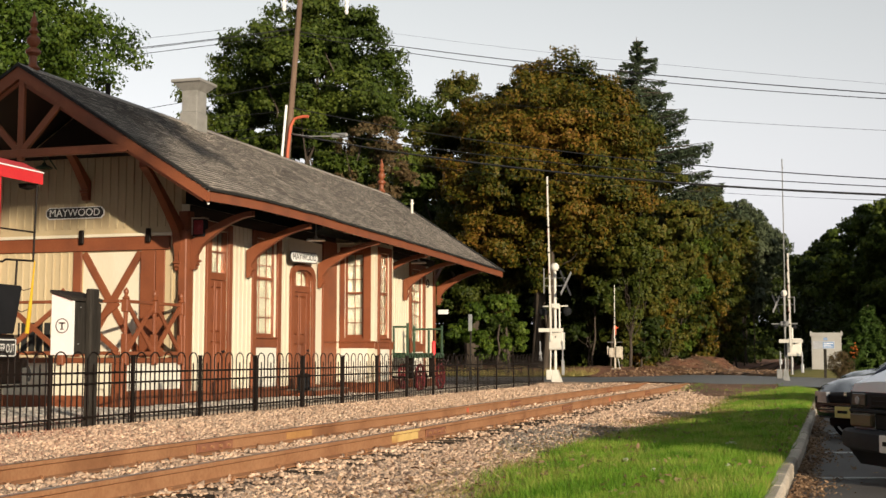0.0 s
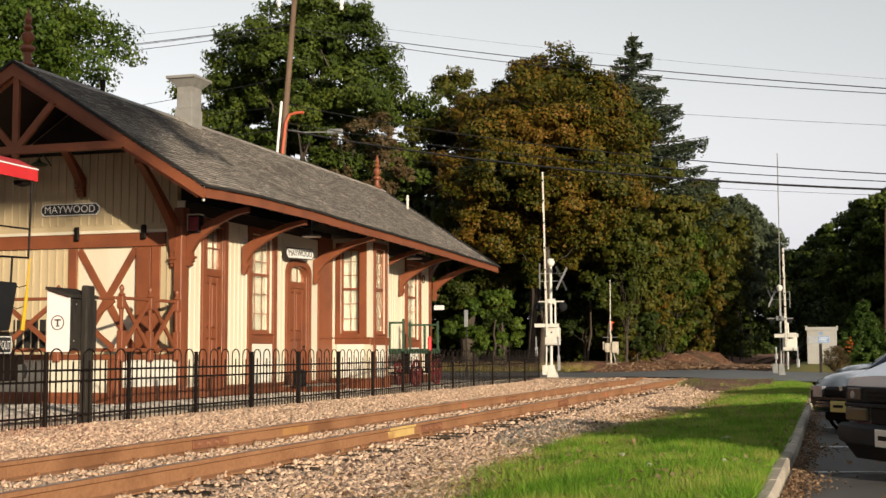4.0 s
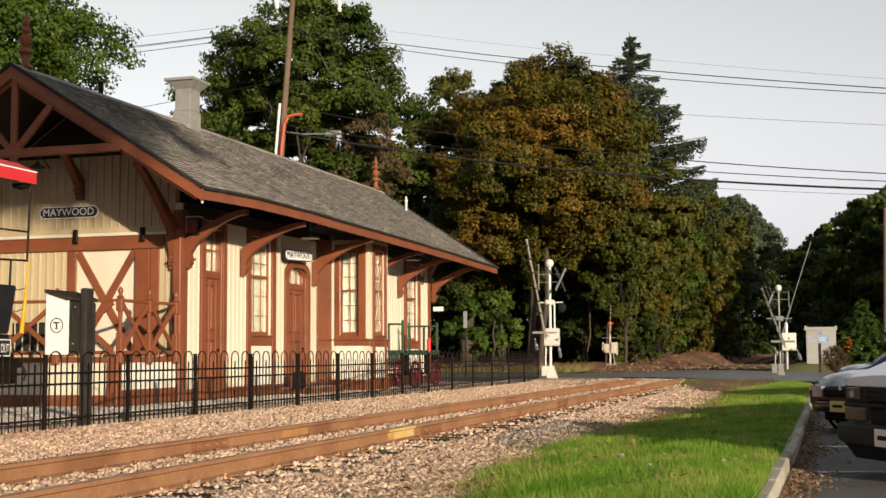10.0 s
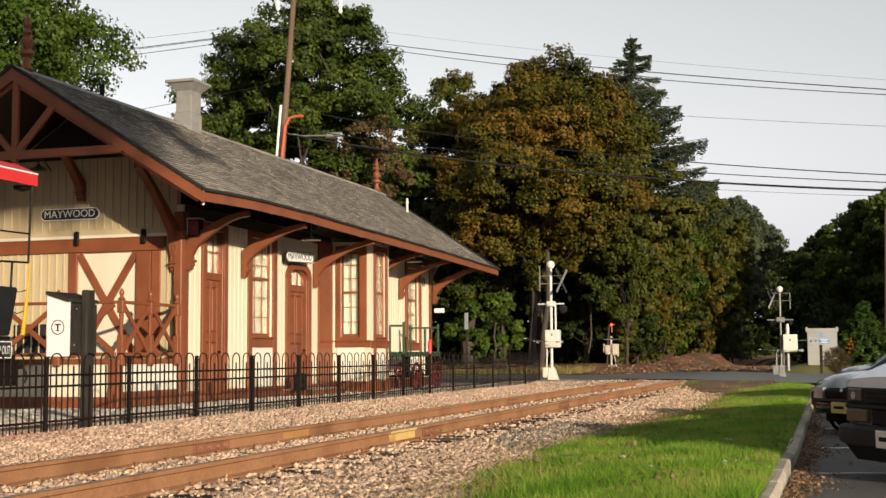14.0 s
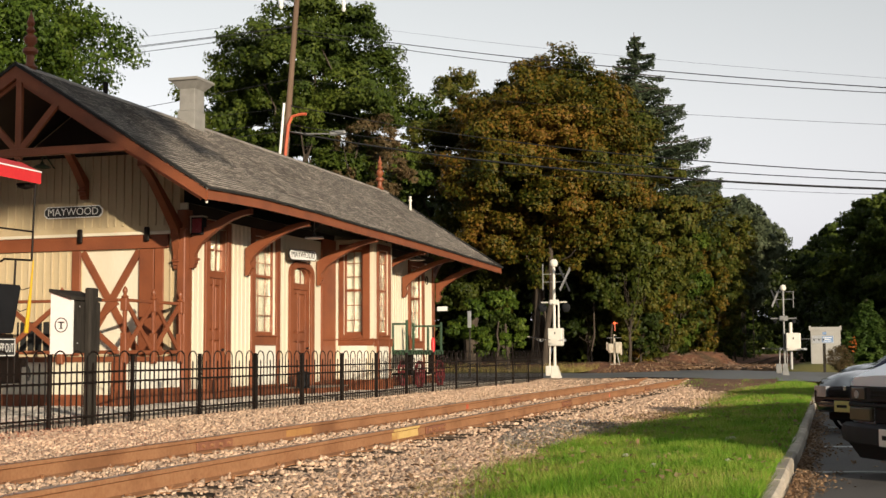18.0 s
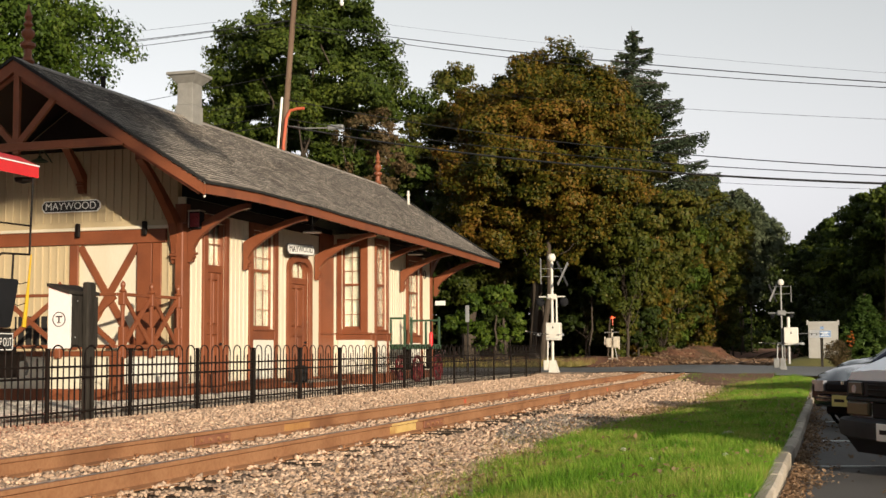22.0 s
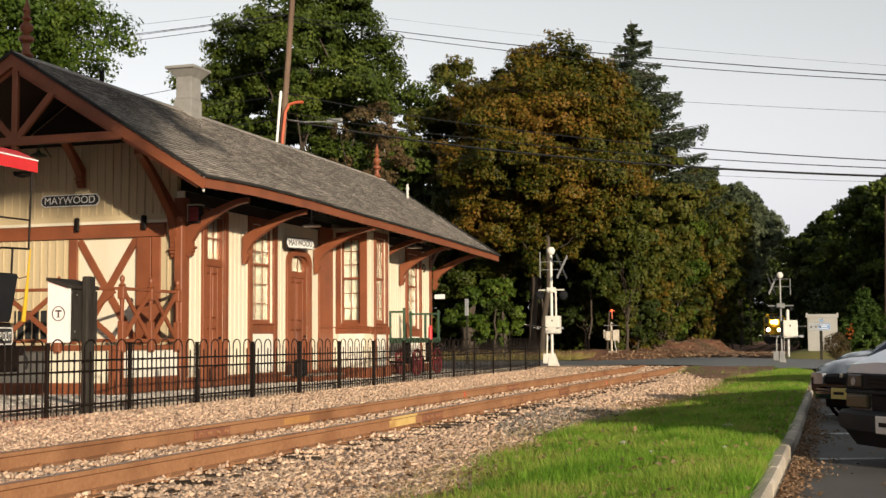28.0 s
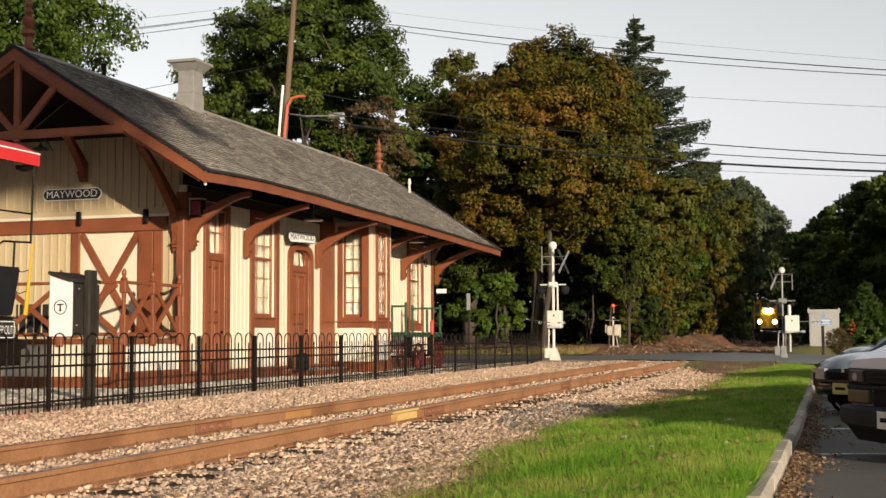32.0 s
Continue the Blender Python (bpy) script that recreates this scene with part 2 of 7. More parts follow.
# for far trees: the haze of distance is put into the leaf colour
haze_leaf = foliage("hazy_green_leaves", ((0.2, (0.045, 0.060, 0.032)), (0.5, (0.075, 0.092, 0.048)), (0.8, (0.11, 0.125, 0.065))))
needle = foliage("blue_green_needles", ((0.2, (0.024, 0.038, 0.018)), (0.5, (0.048, 0.066, 0.034)), (0.8, (0.085, 0.10, 0.058))), through=0.1)
grass_leaf = foliage("grass_blades", ((0.22, (0.075, 0.18, 0.014)), (0.42, (0.165, 0.34, 0.028)), (0.58, (0.26, 0.40, 0.05)), (0.74, (0.45, 0.42, 0.12))), patch=1.3, through=0.36)
straw = foliage("dry_yellow_grass", ((0.2, (0.18, 0.19, 0.04)), (0.5, (0.34, 0.27, 0.09)), (0.8, (0.46, 0.36, 0.17))), patch=0.9, through=0.3)
dead_leaf = foliage("fallen_leaves", ((0.15, (0.10, 0.058, 0.036)), (0.5, (0.25, 0.155, 0.09)), (0.85, (0.42, 0.30, 0.19))), patch=3.0, through=0.15)
red_leaf = foliage("reddish_low_leaves", ((0.2, (0.16, 0.04, 0.025)), (0.5, (0.30, 0.09, 0.05)), (0.8, (0.42, 0.2, 0.1))), patch=3.0)
orange_leaf = foliage("orange_leaves", ((0.2, (0.20, 0.05, 0.012)), (0.5, (0.38, 0.11, 0.02)), (0.8, (0.5, 0.2, 0.05))), patch=3.0)
signal_white = surf("signal_white_paint", (0.62, 0.59, 0.51), (0.70, 0.67, 0.60), 0.45, fine=30, coarse=4, bump=0.08, stain=(0.4, 0.36, 0.3), stain_amount=0.4)
crossbuck_back = surf("weathered_sign_back", (0.16, 0.16, 0.16), (0.24, 0.24, 0.235), 0.6, metal=0.2, bump=0.05)
galvanised = surf("galvanised_steel", (0.42, 0.43, 0.44), (0.55, 0.56, 0.57), 0.4, metal=0.6, fine=20, coarse=4, bump=0.05)
red_paint = surf("red_paint", (0.55, 0.02, 0.025), (0.62, 0.035, 0.035), 0.35, fine=30, coarse=3, bump=0.04)
orange_red = surf("orange_red_paint", (0.46, 0.085, 0.04), (0.56, 0.13, 0.06), 0.5, bump=0.05)
yellow_gloss = surf("yellow_gloss_paint", (0.55, 0.34, 0.015), (0.62, 0.40, 0.025), 0.35, fine=20, coarse=2, bump=0.03)
green_paint = surf("dark_green_paint", (0.025, 0.055, 0.03), (0.045, 0.085, 0.045), 0.5, fine=30, coarse=3, bump=0.15)
wine_paint = surf("wine_red_paint", (0.17, 0.018, 0.025), (0.23, 0.03, 0.036), 0.5, fine=30, coarse=3, bump=0.15)
rubber = surf("tyre_rubber", (0.012, 0.012, 0.012), (0.022, 0.022, 0.022), 0.85, fine=40, bump=0.3)
dark_trim = surf("dark_plastic_trim", (0.010, 0.0105, 0.012), (0.018, 0.0185, 0.021), 0.6, fine=80, coarse=4, bump=0.1, spec=0.12)
grey_trim = surf("grey_plastic_bumper", (0.026, 0.027, 0.030), (0.040, 0.041, 0.045), 0.75, fine=90, coarse=3, bump=0.15, spec=0.12)
blue_black = surf("dark_blue_car_paint", (0.008, 0.010, 0.022), (0.011, 0.014, 0.028), 0.10, fine=3, coarse=1, bump=0, spec=0.6)
silver_blue = surf("pale_silver_car_paint", (0.78, 0.84, 0.95), (0.82, 0.87, 0.97), 0.22, metal=0.0, fine=300, coarse=1, bump=0.02, spec=0.6)
grey_car = surf("grey_car_paint", (0.05, 0.06, 0.07), (0.07, 0.085, 0.095), 0.12, metal=0.0, fine=300, coarse=1, bump=0, spec=0.2)
lamp_lens = surf("clear_lamp_lens", (0.030, 0.029, 0.028), (0.075, 0.073, 0.07), 0.12, bump=0.15, fine=120, spec=0.4)
silver_lens = surf("silver_lamp_lens", (0.20, 0.22, 0.26), (0.50, 0.52, 0.57), 0.10, metal=0.3, bump=0.2, fine=90, spec=0.8)
amber_lens = surf("amber_lamp_lens", (0.06, 0.048, 0.030), (0.10, 0.082, 0.05), 0.3, bump=0.15, fine=120)
chrome = surf("chrome", (0.7, 0.7, 0.7), (0.78, 0.78, 0.78), 0.12, metal=1.0, bump=0)
plate_yellow = surf("number_plate_yellow", (0.55, 0.50, 0.15), (0.62, 0.57, 0.22), 0.5, bump=0)
aged_white = surf("aged_cream_paint", (0.42, 0.37, 0.29), (0.58, 0.52, 0.42), 0.65, fine=25, coarse=5, bump=0.15, stain=(0.22, 0.15, 0.10), stain_amount=0.7)
road_paint = surf("worn_road_paint", (0.5, 0.5, 0.48), (0.68, 0.68, 0.66), 0.7, fine=40, coarse=3, bump=0.2, stain=(0.15, 0.15, 0.15), stain_amount=0.6)
blue_sign = surf("blue_sign", (0.16, 0.25, 0.42), (0.2, 0.3, 0.48), 0.4, bump=0)
cabinet_paint = surf("pale_cabinet_paint", (0.30, 0.29, 0.265), (0.37, 0.36, 0.335), 0.5, fine=20, coarse=2, bump=0.08, stain=(0.3, 0.28, 0.24))
dark_void = surf("dark_interior", (0.015, 0.014, 0.013), (0.02, 0.02, 0.018), 0.9, bump=0)
car_glass = surf("tinted_car_glass", (0.30, 0.33, 0.34), (0.34, 0.37, 0.38), 0.05, metal=0.55, bump=0, spec=0.9)
# pale base stands in for the sky mirrored in a windscreen
pale_sky_glass = surf("pale_sky_glass", (0.40, 0.43, 0.42), (0.46, 0.49, 0.48), 0.12, metal=0.2, bump=0, spec=0.8)
car_glass.node_tree.nodes["Principled BSDF"].inputs["IOR"].default_value = 2.1
headlight = glow("burning_headlight", (1.0, 0.82, 0.55), 45)
red_lamp = glow("burning_red_lamp", (1.0, 0.10, 0.03), 0.8)

# ---- geometry helpers ----
class Geo:
    """Collects faces for one mesh."""
    def __init__(self):
        self.v, self.f = [], []

    def add(self, verts, faces, m=None):
        k = len(self.v)
        self.v += [tuple(m @ Vector(p)) for p in verts] if m else [tuple(p) for p in verts]
        self.f += [tuple(i + k for i in f) for f in faces]
        return self

    def box(self, lo, hi, c=0.0, m=None):
        """A box from corner to corner, its edges chamfered by c."""
        a, b = [min(p) for p in zip(lo, hi)], [max(p) for p in zip(lo, hi)]
        c = min(c, *(0.45 * (q - p) for p, q in zip(a, b)))
        if c <= 0:
            vs = [(x, y, z) for x in (a[0], b[0]) for y in (a[1], b[1]) for z in (a[2], b[2])]
            return self.add(vs, [(0, 1, 3, 2), (4, 6, 7, 5), (0, 4, 5, 1), (2, 3, 7, 6), (0, 2, 6, 4), (1, 5, 7, 3)], m)
        vs, idx = [], {}
        for sx in (0, 1):
            for sy in (0, 1):
                for sz in (0, 1):
                    for ax in range(3):
                        p = [(a, b)[s][i] + (0 if i == ax else (c if s == 0 else -c)) for i, s in enumerate((sx, sy, sz))]
                        idx[sx, sy, sz, ax] = len(vs)
                        vs.append(p)
        fs = []
        for ax in range(3):
            o = [i for i in range(3) if i != ax]
            for s in (0, 1):
                q = []
                for u, w in ((0, 0), (1, 0), (1, 1), (0, 1)):
                    k = [0, 0, 0]
                    k[ax], k[o[0]], k[o[1]] = s, u, w
                    q.append(idx[(*k, ax)])
                fs.append(q)
            for u in (0, 1):
                for w in (0, 1):
                    k0, k1 = [0, 0, 0], [0, 0, 0]
                    k0[o[0]], k0[o[1]], k1[o[0]], k1[o[1]], k1[ax] = u, w, u, w, 1
                    fs.append((idx[(*k0, o[0])], idx[(*k1, o[0])], idx[(*k1, o[1])], idx[(*k0, o[1])]))
        for s in [(x, y, z) for x in (0, 1) for y in (0, 1) for z in (0, 1)]:
            fs.append([idx[(*s, ax)] for ax in range(3)])
        return self.add(vs, fs, m)

    def prism(self, poly, lo, hi, axis="y", m=None):
        """A flat outline of (u, w) points, given thickness from lo to hi along the axis."""
        def p(u, w, t):
            return {"x": (t, u, w), "y": (u, t, w), "z": (u, w, t)}[axis]
        n = len(poly)
        vs = [p(u, w, lo) for u, w in poly] + [p(u, w, hi) for u, w in poly]
        return self.add(vs, [tuple(range(n)), tuple(range(2 * n - 1, n - 1, -1))] + [(i, i + n, (i + 1) % n + n, (i + 1) % n) for i in range(n)], m)

    def tube(self, pts, r, n=8, cap=True, m=None):
        """A round bar along points; r is one radius or one for each point."""
        pts = [Vector(p) for p in pts]
        rs = [r] * len(pts) if isinstance(r, (int, float)) else list(r)
        vs, side = [], None
        for i, p in enumerate(pts):
            d = (pts[min(i + 1, len(pts) - 1)] - pts[max(i - 1, 0)]).normalized()
            if side is None:
                side = d.orthogonal().normalized()
            side = (side - d * side.dot(d)).normalized()
            up = d.cross(side)
            vs += [p + (side * math.cos(a) + up * math.sin(a)) * rs[i] for a in (2 * math.pi * k / n for k in range(n))]
        fs = [(i * n + k, i * n + (k + 1) % n, (i + 1) * n + (k + 1) % n, (i + 1) * n + k) for i in range(len(pts) - 1) for k in range(n)]
        if cap:
            fs += [tuple(range(n - 1, -1, -1)), tuple(range(len(vs) - n, len(vs)))]
        return self.add(vs, fs, m)

    def lathe(self, prof, n=12, m=None):
        """A turned form round z from (radius, z) points."""
        vs = [(r * math.cos(2 * math.pi * k / n), r * math.sin(2 * math.pi * k / n), z) for r, z in prof for k in range(n)]
        fs = [(i * n + k, i * n + (k + 1) % n, (i + 1) * n + (k + 1) % n, (i + 1) * n + k) for i in range(len(prof) - 1) for k in range(n)]
        fs += [tuple(range(n - 1, -1, -1)), tuple(range(len(vs) - n, len(vs)))]
        return self.add(vs, fs, m)

    def ring(self, r, w, t, n=20, m=None):
        """A flat ring of outer radius r, width w and thickness t, round z."""
        vs, fs = [], []
        for k in range(n):
            a = 2 * math.pi * k / n
            for rr, z in ((r, -t / 2), (r, t / 2), (r - w, t / 2), (r - w, -t / 2)):
                vs.append((rr * math.cos(a), rr * math.sin(a), z))
        for k in range(n):
            j = (k + 1) % n
            fs += [(4 * k + i, 4 * j + i, 4 * j + (i + 1) % 4, 4 * k + (i + 1) % 4) for i in range(4)]
        return self.add(vs, fs, m)

    def mesh(self, name, mat, smooth=False):
        me = bpy.data.meshes.new(name)
        me.from_pydata(self.v, [], self.f)
        bm = bmesh.new()
        bm.from_mesh(me)
        bmesh.ops.recalc_face_normals(bm, faces=bm.faces[:])
        bm.to_mesh(me)
        bm.free()
        me.materials.append(mat)
        if smooth:
            me.polygons.foreach_set("use_smooth", [True] * len(me.polygons))
            me.set_sharp_from_angle(angle=radians(35))
        return me


def part(name, geo, mat, parent=None, label="", smooth=False, at=None):
    """Links what geo holds as one mesh object under a thing or a part."""
    ob = new(name, geo.mesh(name, mat, smooth) if isinstance(geo, Geo) else geo)
    ob.parent = parent
    if at is not None:
        ob.matrix_basis = at
    return tagged(ob, label)


def thing(name, m, label, category, group="", kind=""):
    ob = new(name)
    ob.empty_display_size = 0.2
    ob.matrix_basis = m
    return tagged(ob, label, category, group, kind)


def raw_mesh(name, verts, faces, mat):
    """A mesh from arrays of points and of triangles or quads."""
    verts, faces = np.asarray(verts, np.float32), np.asarray(faces, np.int32)
    me = bpy.data.meshes.new(name)
    me.vertices.add(len(verts))
    me.vertices.foreach_set("co", verts.ravel())
    k = faces.shape[1]
    me.loops.add(faces.size)
    me.loops.foreach_set("vertex_index", faces.ravel())
    me.polygons.add(len(faces))
    me.polygons.foreach_set("loop_start", np.arange(0, faces.size, k, dtype=np.int32))
    me.update(calc_edges=True)
    me.materials.append(mat)
    return me


def sheet(name, xs, ys, height, mat, label, kind="structure"):
    """A ground sheet over a grid, with its height from a function."""
    vs = [(x, y, height(x, y)) for y in ys for x in xs]
    n = len(xs)
    fs = [(j * n + i, j * n + i + 1, (j + 1) * n + i + 1, (j + 1) * n + i) for j in range(len(ys) - 1) for i in range(n - 1)]
    ob = new(name, raw_mesh(name, vs, fs, mat))
    ob.data.polygons.foreach_set("use_smooth", [True] * len(fs))
    return tagged(ob, label, name.replace("_", " "), "", kind)


def pane_wall(geo, axis, at, thick, u0, u1, z0, z1, holes):
    """A wall in the plane axis = at, from at - thick to at, with square holes (u0, u1, z0, z1) right through it."""
    us = sorted({u0, u1, *(h[0] for h in holes), *(h[1] for h in holes)})
    zs = sorted({z0, z1, *(h[2] for h in holes), *(h[3] for h in holes)})
    full = {(i, j) for i in range(len(us) - 1) for j in range(len(zs) - 1)
            if not any(h[0] <= (us[i] + us[i + 1]) / 2 <= h[1] and h[2] <= (zs[j] + zs[j + 1]) / 2 <= h[3] for h in holes)}
    index, vs, fs = {}, [], []

    def corner(i, j, side):
        if (i, j, side) not in index:
            index[i, j, side] = len(vs)
            d = (at - thick, at)[side] if axis == "x" else (at, at + thick)[side]
            vs.append((d, us[i], zs[j]) if axis == "x" else (us[i], d, zs[j]))
        return index[i, j, side]

    for i, j in full:
        for side in (0, 1):
            fs.append([corner(i, j, side), corner(i + 1, j, side), corner(i + 1, j + 1, side), corner(i, j + 1, side)])
        for (di, dj), (a, b) in {(-1, 0): ((i, j), (i, j + 1)), (1, 0): ((i + 1, j), (i + 1, j + 1)), (0, -1): ((i, j), (i + 1, j)), (0, 1): ((i, j + 1), (i + 1, j + 1))}.items():
            if (i + di, j + dj) not in full:
                fs.append([corner(*a, 0), corner(*b, 0), corner(*b, 1), corner(*a, 1)])
    geo.add(vs, fs)
    return geo


def track_x(y):
    """The middle of the track at y: straight as far as the crossing, a slow bend to the west, then one back to the east."""
    if y < 60:
        return -6.055
    if y < 150:
        return -6.055 - 0.00024 * (y - 60) ** 2
    d = max(0.0, y - 231)
    return -6.055 - 1.944 - 0.033 * (y - 150) + (0.008 * d * d if d < 40 else 12.8 + 0.64 * (d - 40))


def bumps(x, y, s, a):
    return a * noise.noise((x * s, y * s, 3.7))

# ---- ground, track bed, road, platform, parking lot ----
def steps(a, b, d):
    n = max(1, round((b - a) / d))
    return [a + (b - a) * i / n for i in range(n + 1)]


ROAD_SLOPE = 0.16


def road_near(x):
    """South edge: it comes forward over the rails, where the asphalt widens."""
    return 47.6 - 0.6 * min(max(x + 10, 0.0), 6.0) + 0.12 * min(x + 10, 0.0)


def road_far(x):
    return 62.3 + ROAD_SLOPE * (x + 6)


def ground_z(x, y):
    """The lie of the land: flat by the station, mounds of soil past the road, hollows nowhere."""
    z = -0.32
    if y > 66:
        k = min(1, (y - 66) / 6)
        z += 0.17 * k
        off = abs(x - track_x(y)) - 3.2
        for mx, my, mh, ms in ((-8.95, 98, 0.65, 0.75), (-9.8, 98, 0.7, 1.1), (-10.9, 96, 0.65, 1.5), (-12.3, 93, 0.5, 1.9)):
            z += k * mh * math.exp(-((x - mx) ** 2 + (y - my) ** 2 * 0.5) / (ms * ms)) * (1 + 0.55 * noise.noise((x * 0.9, y * 0.7, 5)))
        if off > 0 and y < 400:
            z += k * min(1, off / 3) * (0.28 + 0.3 * noise.noise((x * 0.22, y * 0.22, 0)) + 0.12 * noise.noise((x * 0.9, y * 0.9, 1)))
    return z


gx = [-2500, -900, -300, -140, -80, -50] + steps(-30, 6, 0.7) + [10, 20, 40] + [70, 150, 400, 1000, 2500]
gy = [-2500, -800, -200, -60, -20, 0, 20, 40, 50] + steps(60, 110, 1.0) + steps(130, 240, 6) + [300, 450, 800, 2800]
sheet("ground", gx, gy, ground_z, soil, "bare leaf-strewn soil running out under the trees")


def bed_z(x, y):
    d = abs(x - track_x(y))
    edge = max(0.0, d - 1.6)
    z = -0.215 - min(0.07, 0.035 * edge)
    return z + bumps(x, y, 3.0, 0.018) + bumps(x, y, 0.8, 0.012)


def near_bed(x, y):
    z = bed_z(x, y)
    k = min(1.0, max(0.0, (-8.4 - x) / 2.0))
    z += (-0.17 + bumps(x, y, 2.5, 0.012) - z) * k * k * (3 - 2 * k)
    k = min(1.0, max(0.0, (y - road_near(x) + 3.2) / 2.6))
    return z + k * (-0.055 + bumps(x, y, 2.0, 0.015) - z) if y < road_near(x) + 0.1 else -0.29


sheet("track_bed", steps(-11.05, -2.2, 0.4), steps(-60, 1.99, 2.0), bed_z, bed, "tan crushed-stone ballast behind the camera")
sheet("track_bed", steps(-11.05, -2.2, 0.14), steps(2, 49.6, 0.22), near_bed, bed, "tan crushed-stone ballast along the railway")
far = [(track_x(y) + dx, y, -0.2 - 0.05 * max(0, abs(dx) - 1.6) + 0.03 * noise.noise((dx * 2, y, 0))) for y in steps(66, 620, 2.0) for dx in (-3.4, -2.4, -1.6, -0.8, 0, 0.8, 1.6, 2.4, 3.4)]
ff = [(j * 9 + i, j * 9 + i + 1, (j + 1) * 9 + i + 1, (j + 1) * 9 + i) for j in range(len(far) // 9 - 1) for i in range(8)]
tagged(new("track_bed", raw_mesh("track_bed", far, ff, bed)), "brown ballast of the track beyond the road", "track bed", "", "structure")


def verge_edge(y):
    """West edge of the grass strip."""
    x = np.interp(y, (4, 9.5, 12.8, 15.3, 18.3, 21, 23.4, 25.6, 30, 38.6, 48.8), (-2.6, -2.9, -3.35, -3.45, -3.35, -3.25, -3.05, -2.75, -2.95, -3.2, -3.4))
    return float(x) + 0.16 * noise.noise((y * 0.9, 1.2, 0)) + 0.12 * noise.noise((y * 2.3, 4.2, 0))


def verge_z(x, y):
    t = min(1.0, max(0.0, (x - verge_edge(y)) / 1.7))
    return -0.25 + 0.14 * t + 0.03 * noise.noise((x * 0.8, y * 0.5, 7)) * t


KERB = -0.51


def kerb_x(y):
    """The kerb runs straight, then rounds off to the west before the road."""
    return KERB - 0.009 * max(0.0, y - 15) - 0.02 * max(0.0, y - 39) ** 2


vx = [0, 0.06, 0.14, 0.25, 0.4, 0.6, 0.8, 1.0]
vy = [-60, -40, -20, -10, -5] + steps(2, 49, 0.25)
vv = [(verge_edge(y) - 0.1 + (kerb_x(y) - 0.09 - verge_edge(y) + 0.1) * k, y) for y in vy for k in vx]
vf = [(j * 8 + i, j * 8 + i + 1, (j + 1) * 8 + i + 1, (j + 1) * 8 + i) for j in range(len(vy) - 1) for i in range(7)]
tagged(new("grass_verge", raw_mesh("grass_verge", [(x, y, verge_z(x, y)) for x, y in vv], vf, turf)), "mown green grass strip with a few dead leaves", "grass", "", "structure")

sheet("road_shoulder", steps(-5.0, -2.2, 0.2), steps(37.5, 44.6, 0.2), lambda x, y: near_bed(x, y) + 0.045 - 0.12 * max(0.0, 0.5 * noise.noise((x * 1.2, y * 0.6, 3)) + 0.30 * (40.0 - y) + 0.9 * (-4.5 - x)), mound_soil, "dark gravelly soil beside the road")

# parking lot with painted bays
sheet("parking_lot", [-2.6, -1.8, -1.1] + steps(KERB, 30, 1.5), steps(-60, 47.5, 1.5), lambda x, y: -0.25 + bumps(x, y, 0.4, 0.006), asphalt, "dark worn asphalt parking lot with leaf litter")
for yy in (12.95, 16.35, 20.4, 24.6, 28.7, 8.9):
    ob = part("bay_line", Geo().box((0.0, -0.045, 0.0), (5.2, 0.045, 0.012), 0.003), road_paint, at=pose(-0.3, yy - 0.1, -0.249, 0, 0, 16))
    tagged(ob, "worn white painted parking bay line on asphalt", "road marking", "parking bay lines", "structure")

# road over the crossing, skewed to the track
rx = [-300, -120, -60] + steps(-40, 12, 1.3) + [20, 60, 200]
rv, rf = [], []
for x in rx:
    for k in range(7):
        y = road_near(x) + (road_far(x) - road_near(x)) * k / 6
        rv.append((x, y, 0.012 - (0.03 if k in (0, 6) and abs(x + 6) > 1.9 else 0) - min(0.09, 0.022 * max(0, abs(x + 6) - 1.6))))
for i in range(len(rx) - 1):
    rf += [(i * 7 + k, (i + 1) * 7 + k, (i + 1) * 7 + k + 1, i * 7 + k + 1) for k in range(6)]
tagged(new("road", raw_mesh("road", rv, rf, road_asphalt)), "grey asphalt road that crosses the railway", "road", "", "structure")
sheet("street_verge", steps(-60, -13.2, 1.2), steps(60.5, 77, 0.8), lambda x, y: -0.13 + 0.06 * noise.noise((x * 0.6, y * 0.6, 2)) - 0.12 * (y < 61.2 + 0.16 * (x + 6)), far_turf, "rough yellowing grass beside the road")
sheet("street_verge", steps(-3.6, 10, 0.8), steps(62.6, 76, 0.6), lambda x, y: -0.16 + 0.44 * min(1, max(0, (y - 62.8) / 1.6)) * min(1, (x + 3.6) / 1.2) + 0.05 * noise.noise((x * 0.6, y * 0.6, 2)), far_turf, "green grass beside the signal cabinet")

# platform: slab with a concrete edge and pale gravel by the fence
pf = thing("platform", pose(0, 0, 0), "pale paved station platform behind the iron fence", "platform", "", "structure")
part("slab", Geo().box((-30, 5, -0.31), (-11.35, 46.3, -0.055), 0.01), pale_gravel, pf)
part("edge", Geo().box((-11.35, 5, -0.31), (-11.08, 46.3, -0.10), 0.015), concrete, pf, "low concrete platform edge")
sheet("side_street", steps(-60, -11.6, 1.2), steps(42.0, 48.8, 0.7), lambda x, y: -0.048 + bumps(x, y, 0.5, 0.005), asphalt, "asphalt forecourt behind the station")

# ---- station building ----
WX, NY, FY = -12.9, 23.3, 39.8             # track-side wall, near and far gable walls
RX, RZ = -15.3, 6.62                        # ridge
EX, EZ = -11.15, 3.80                       # eave edge, top of fascia
NR, FR = 20.85, 41.75                       # near and far rakes
BX = 2 * RX - WX                            # back wall
BAY0, BAY1, BAYX = 31.3, 32.70, -11.80
WALL_TOP = 4.05
PF = -0.055
depot = thing("station_building", pose(0, 0, 0), "cream and red-brown wooden railway station with grey shingle roof", "station")


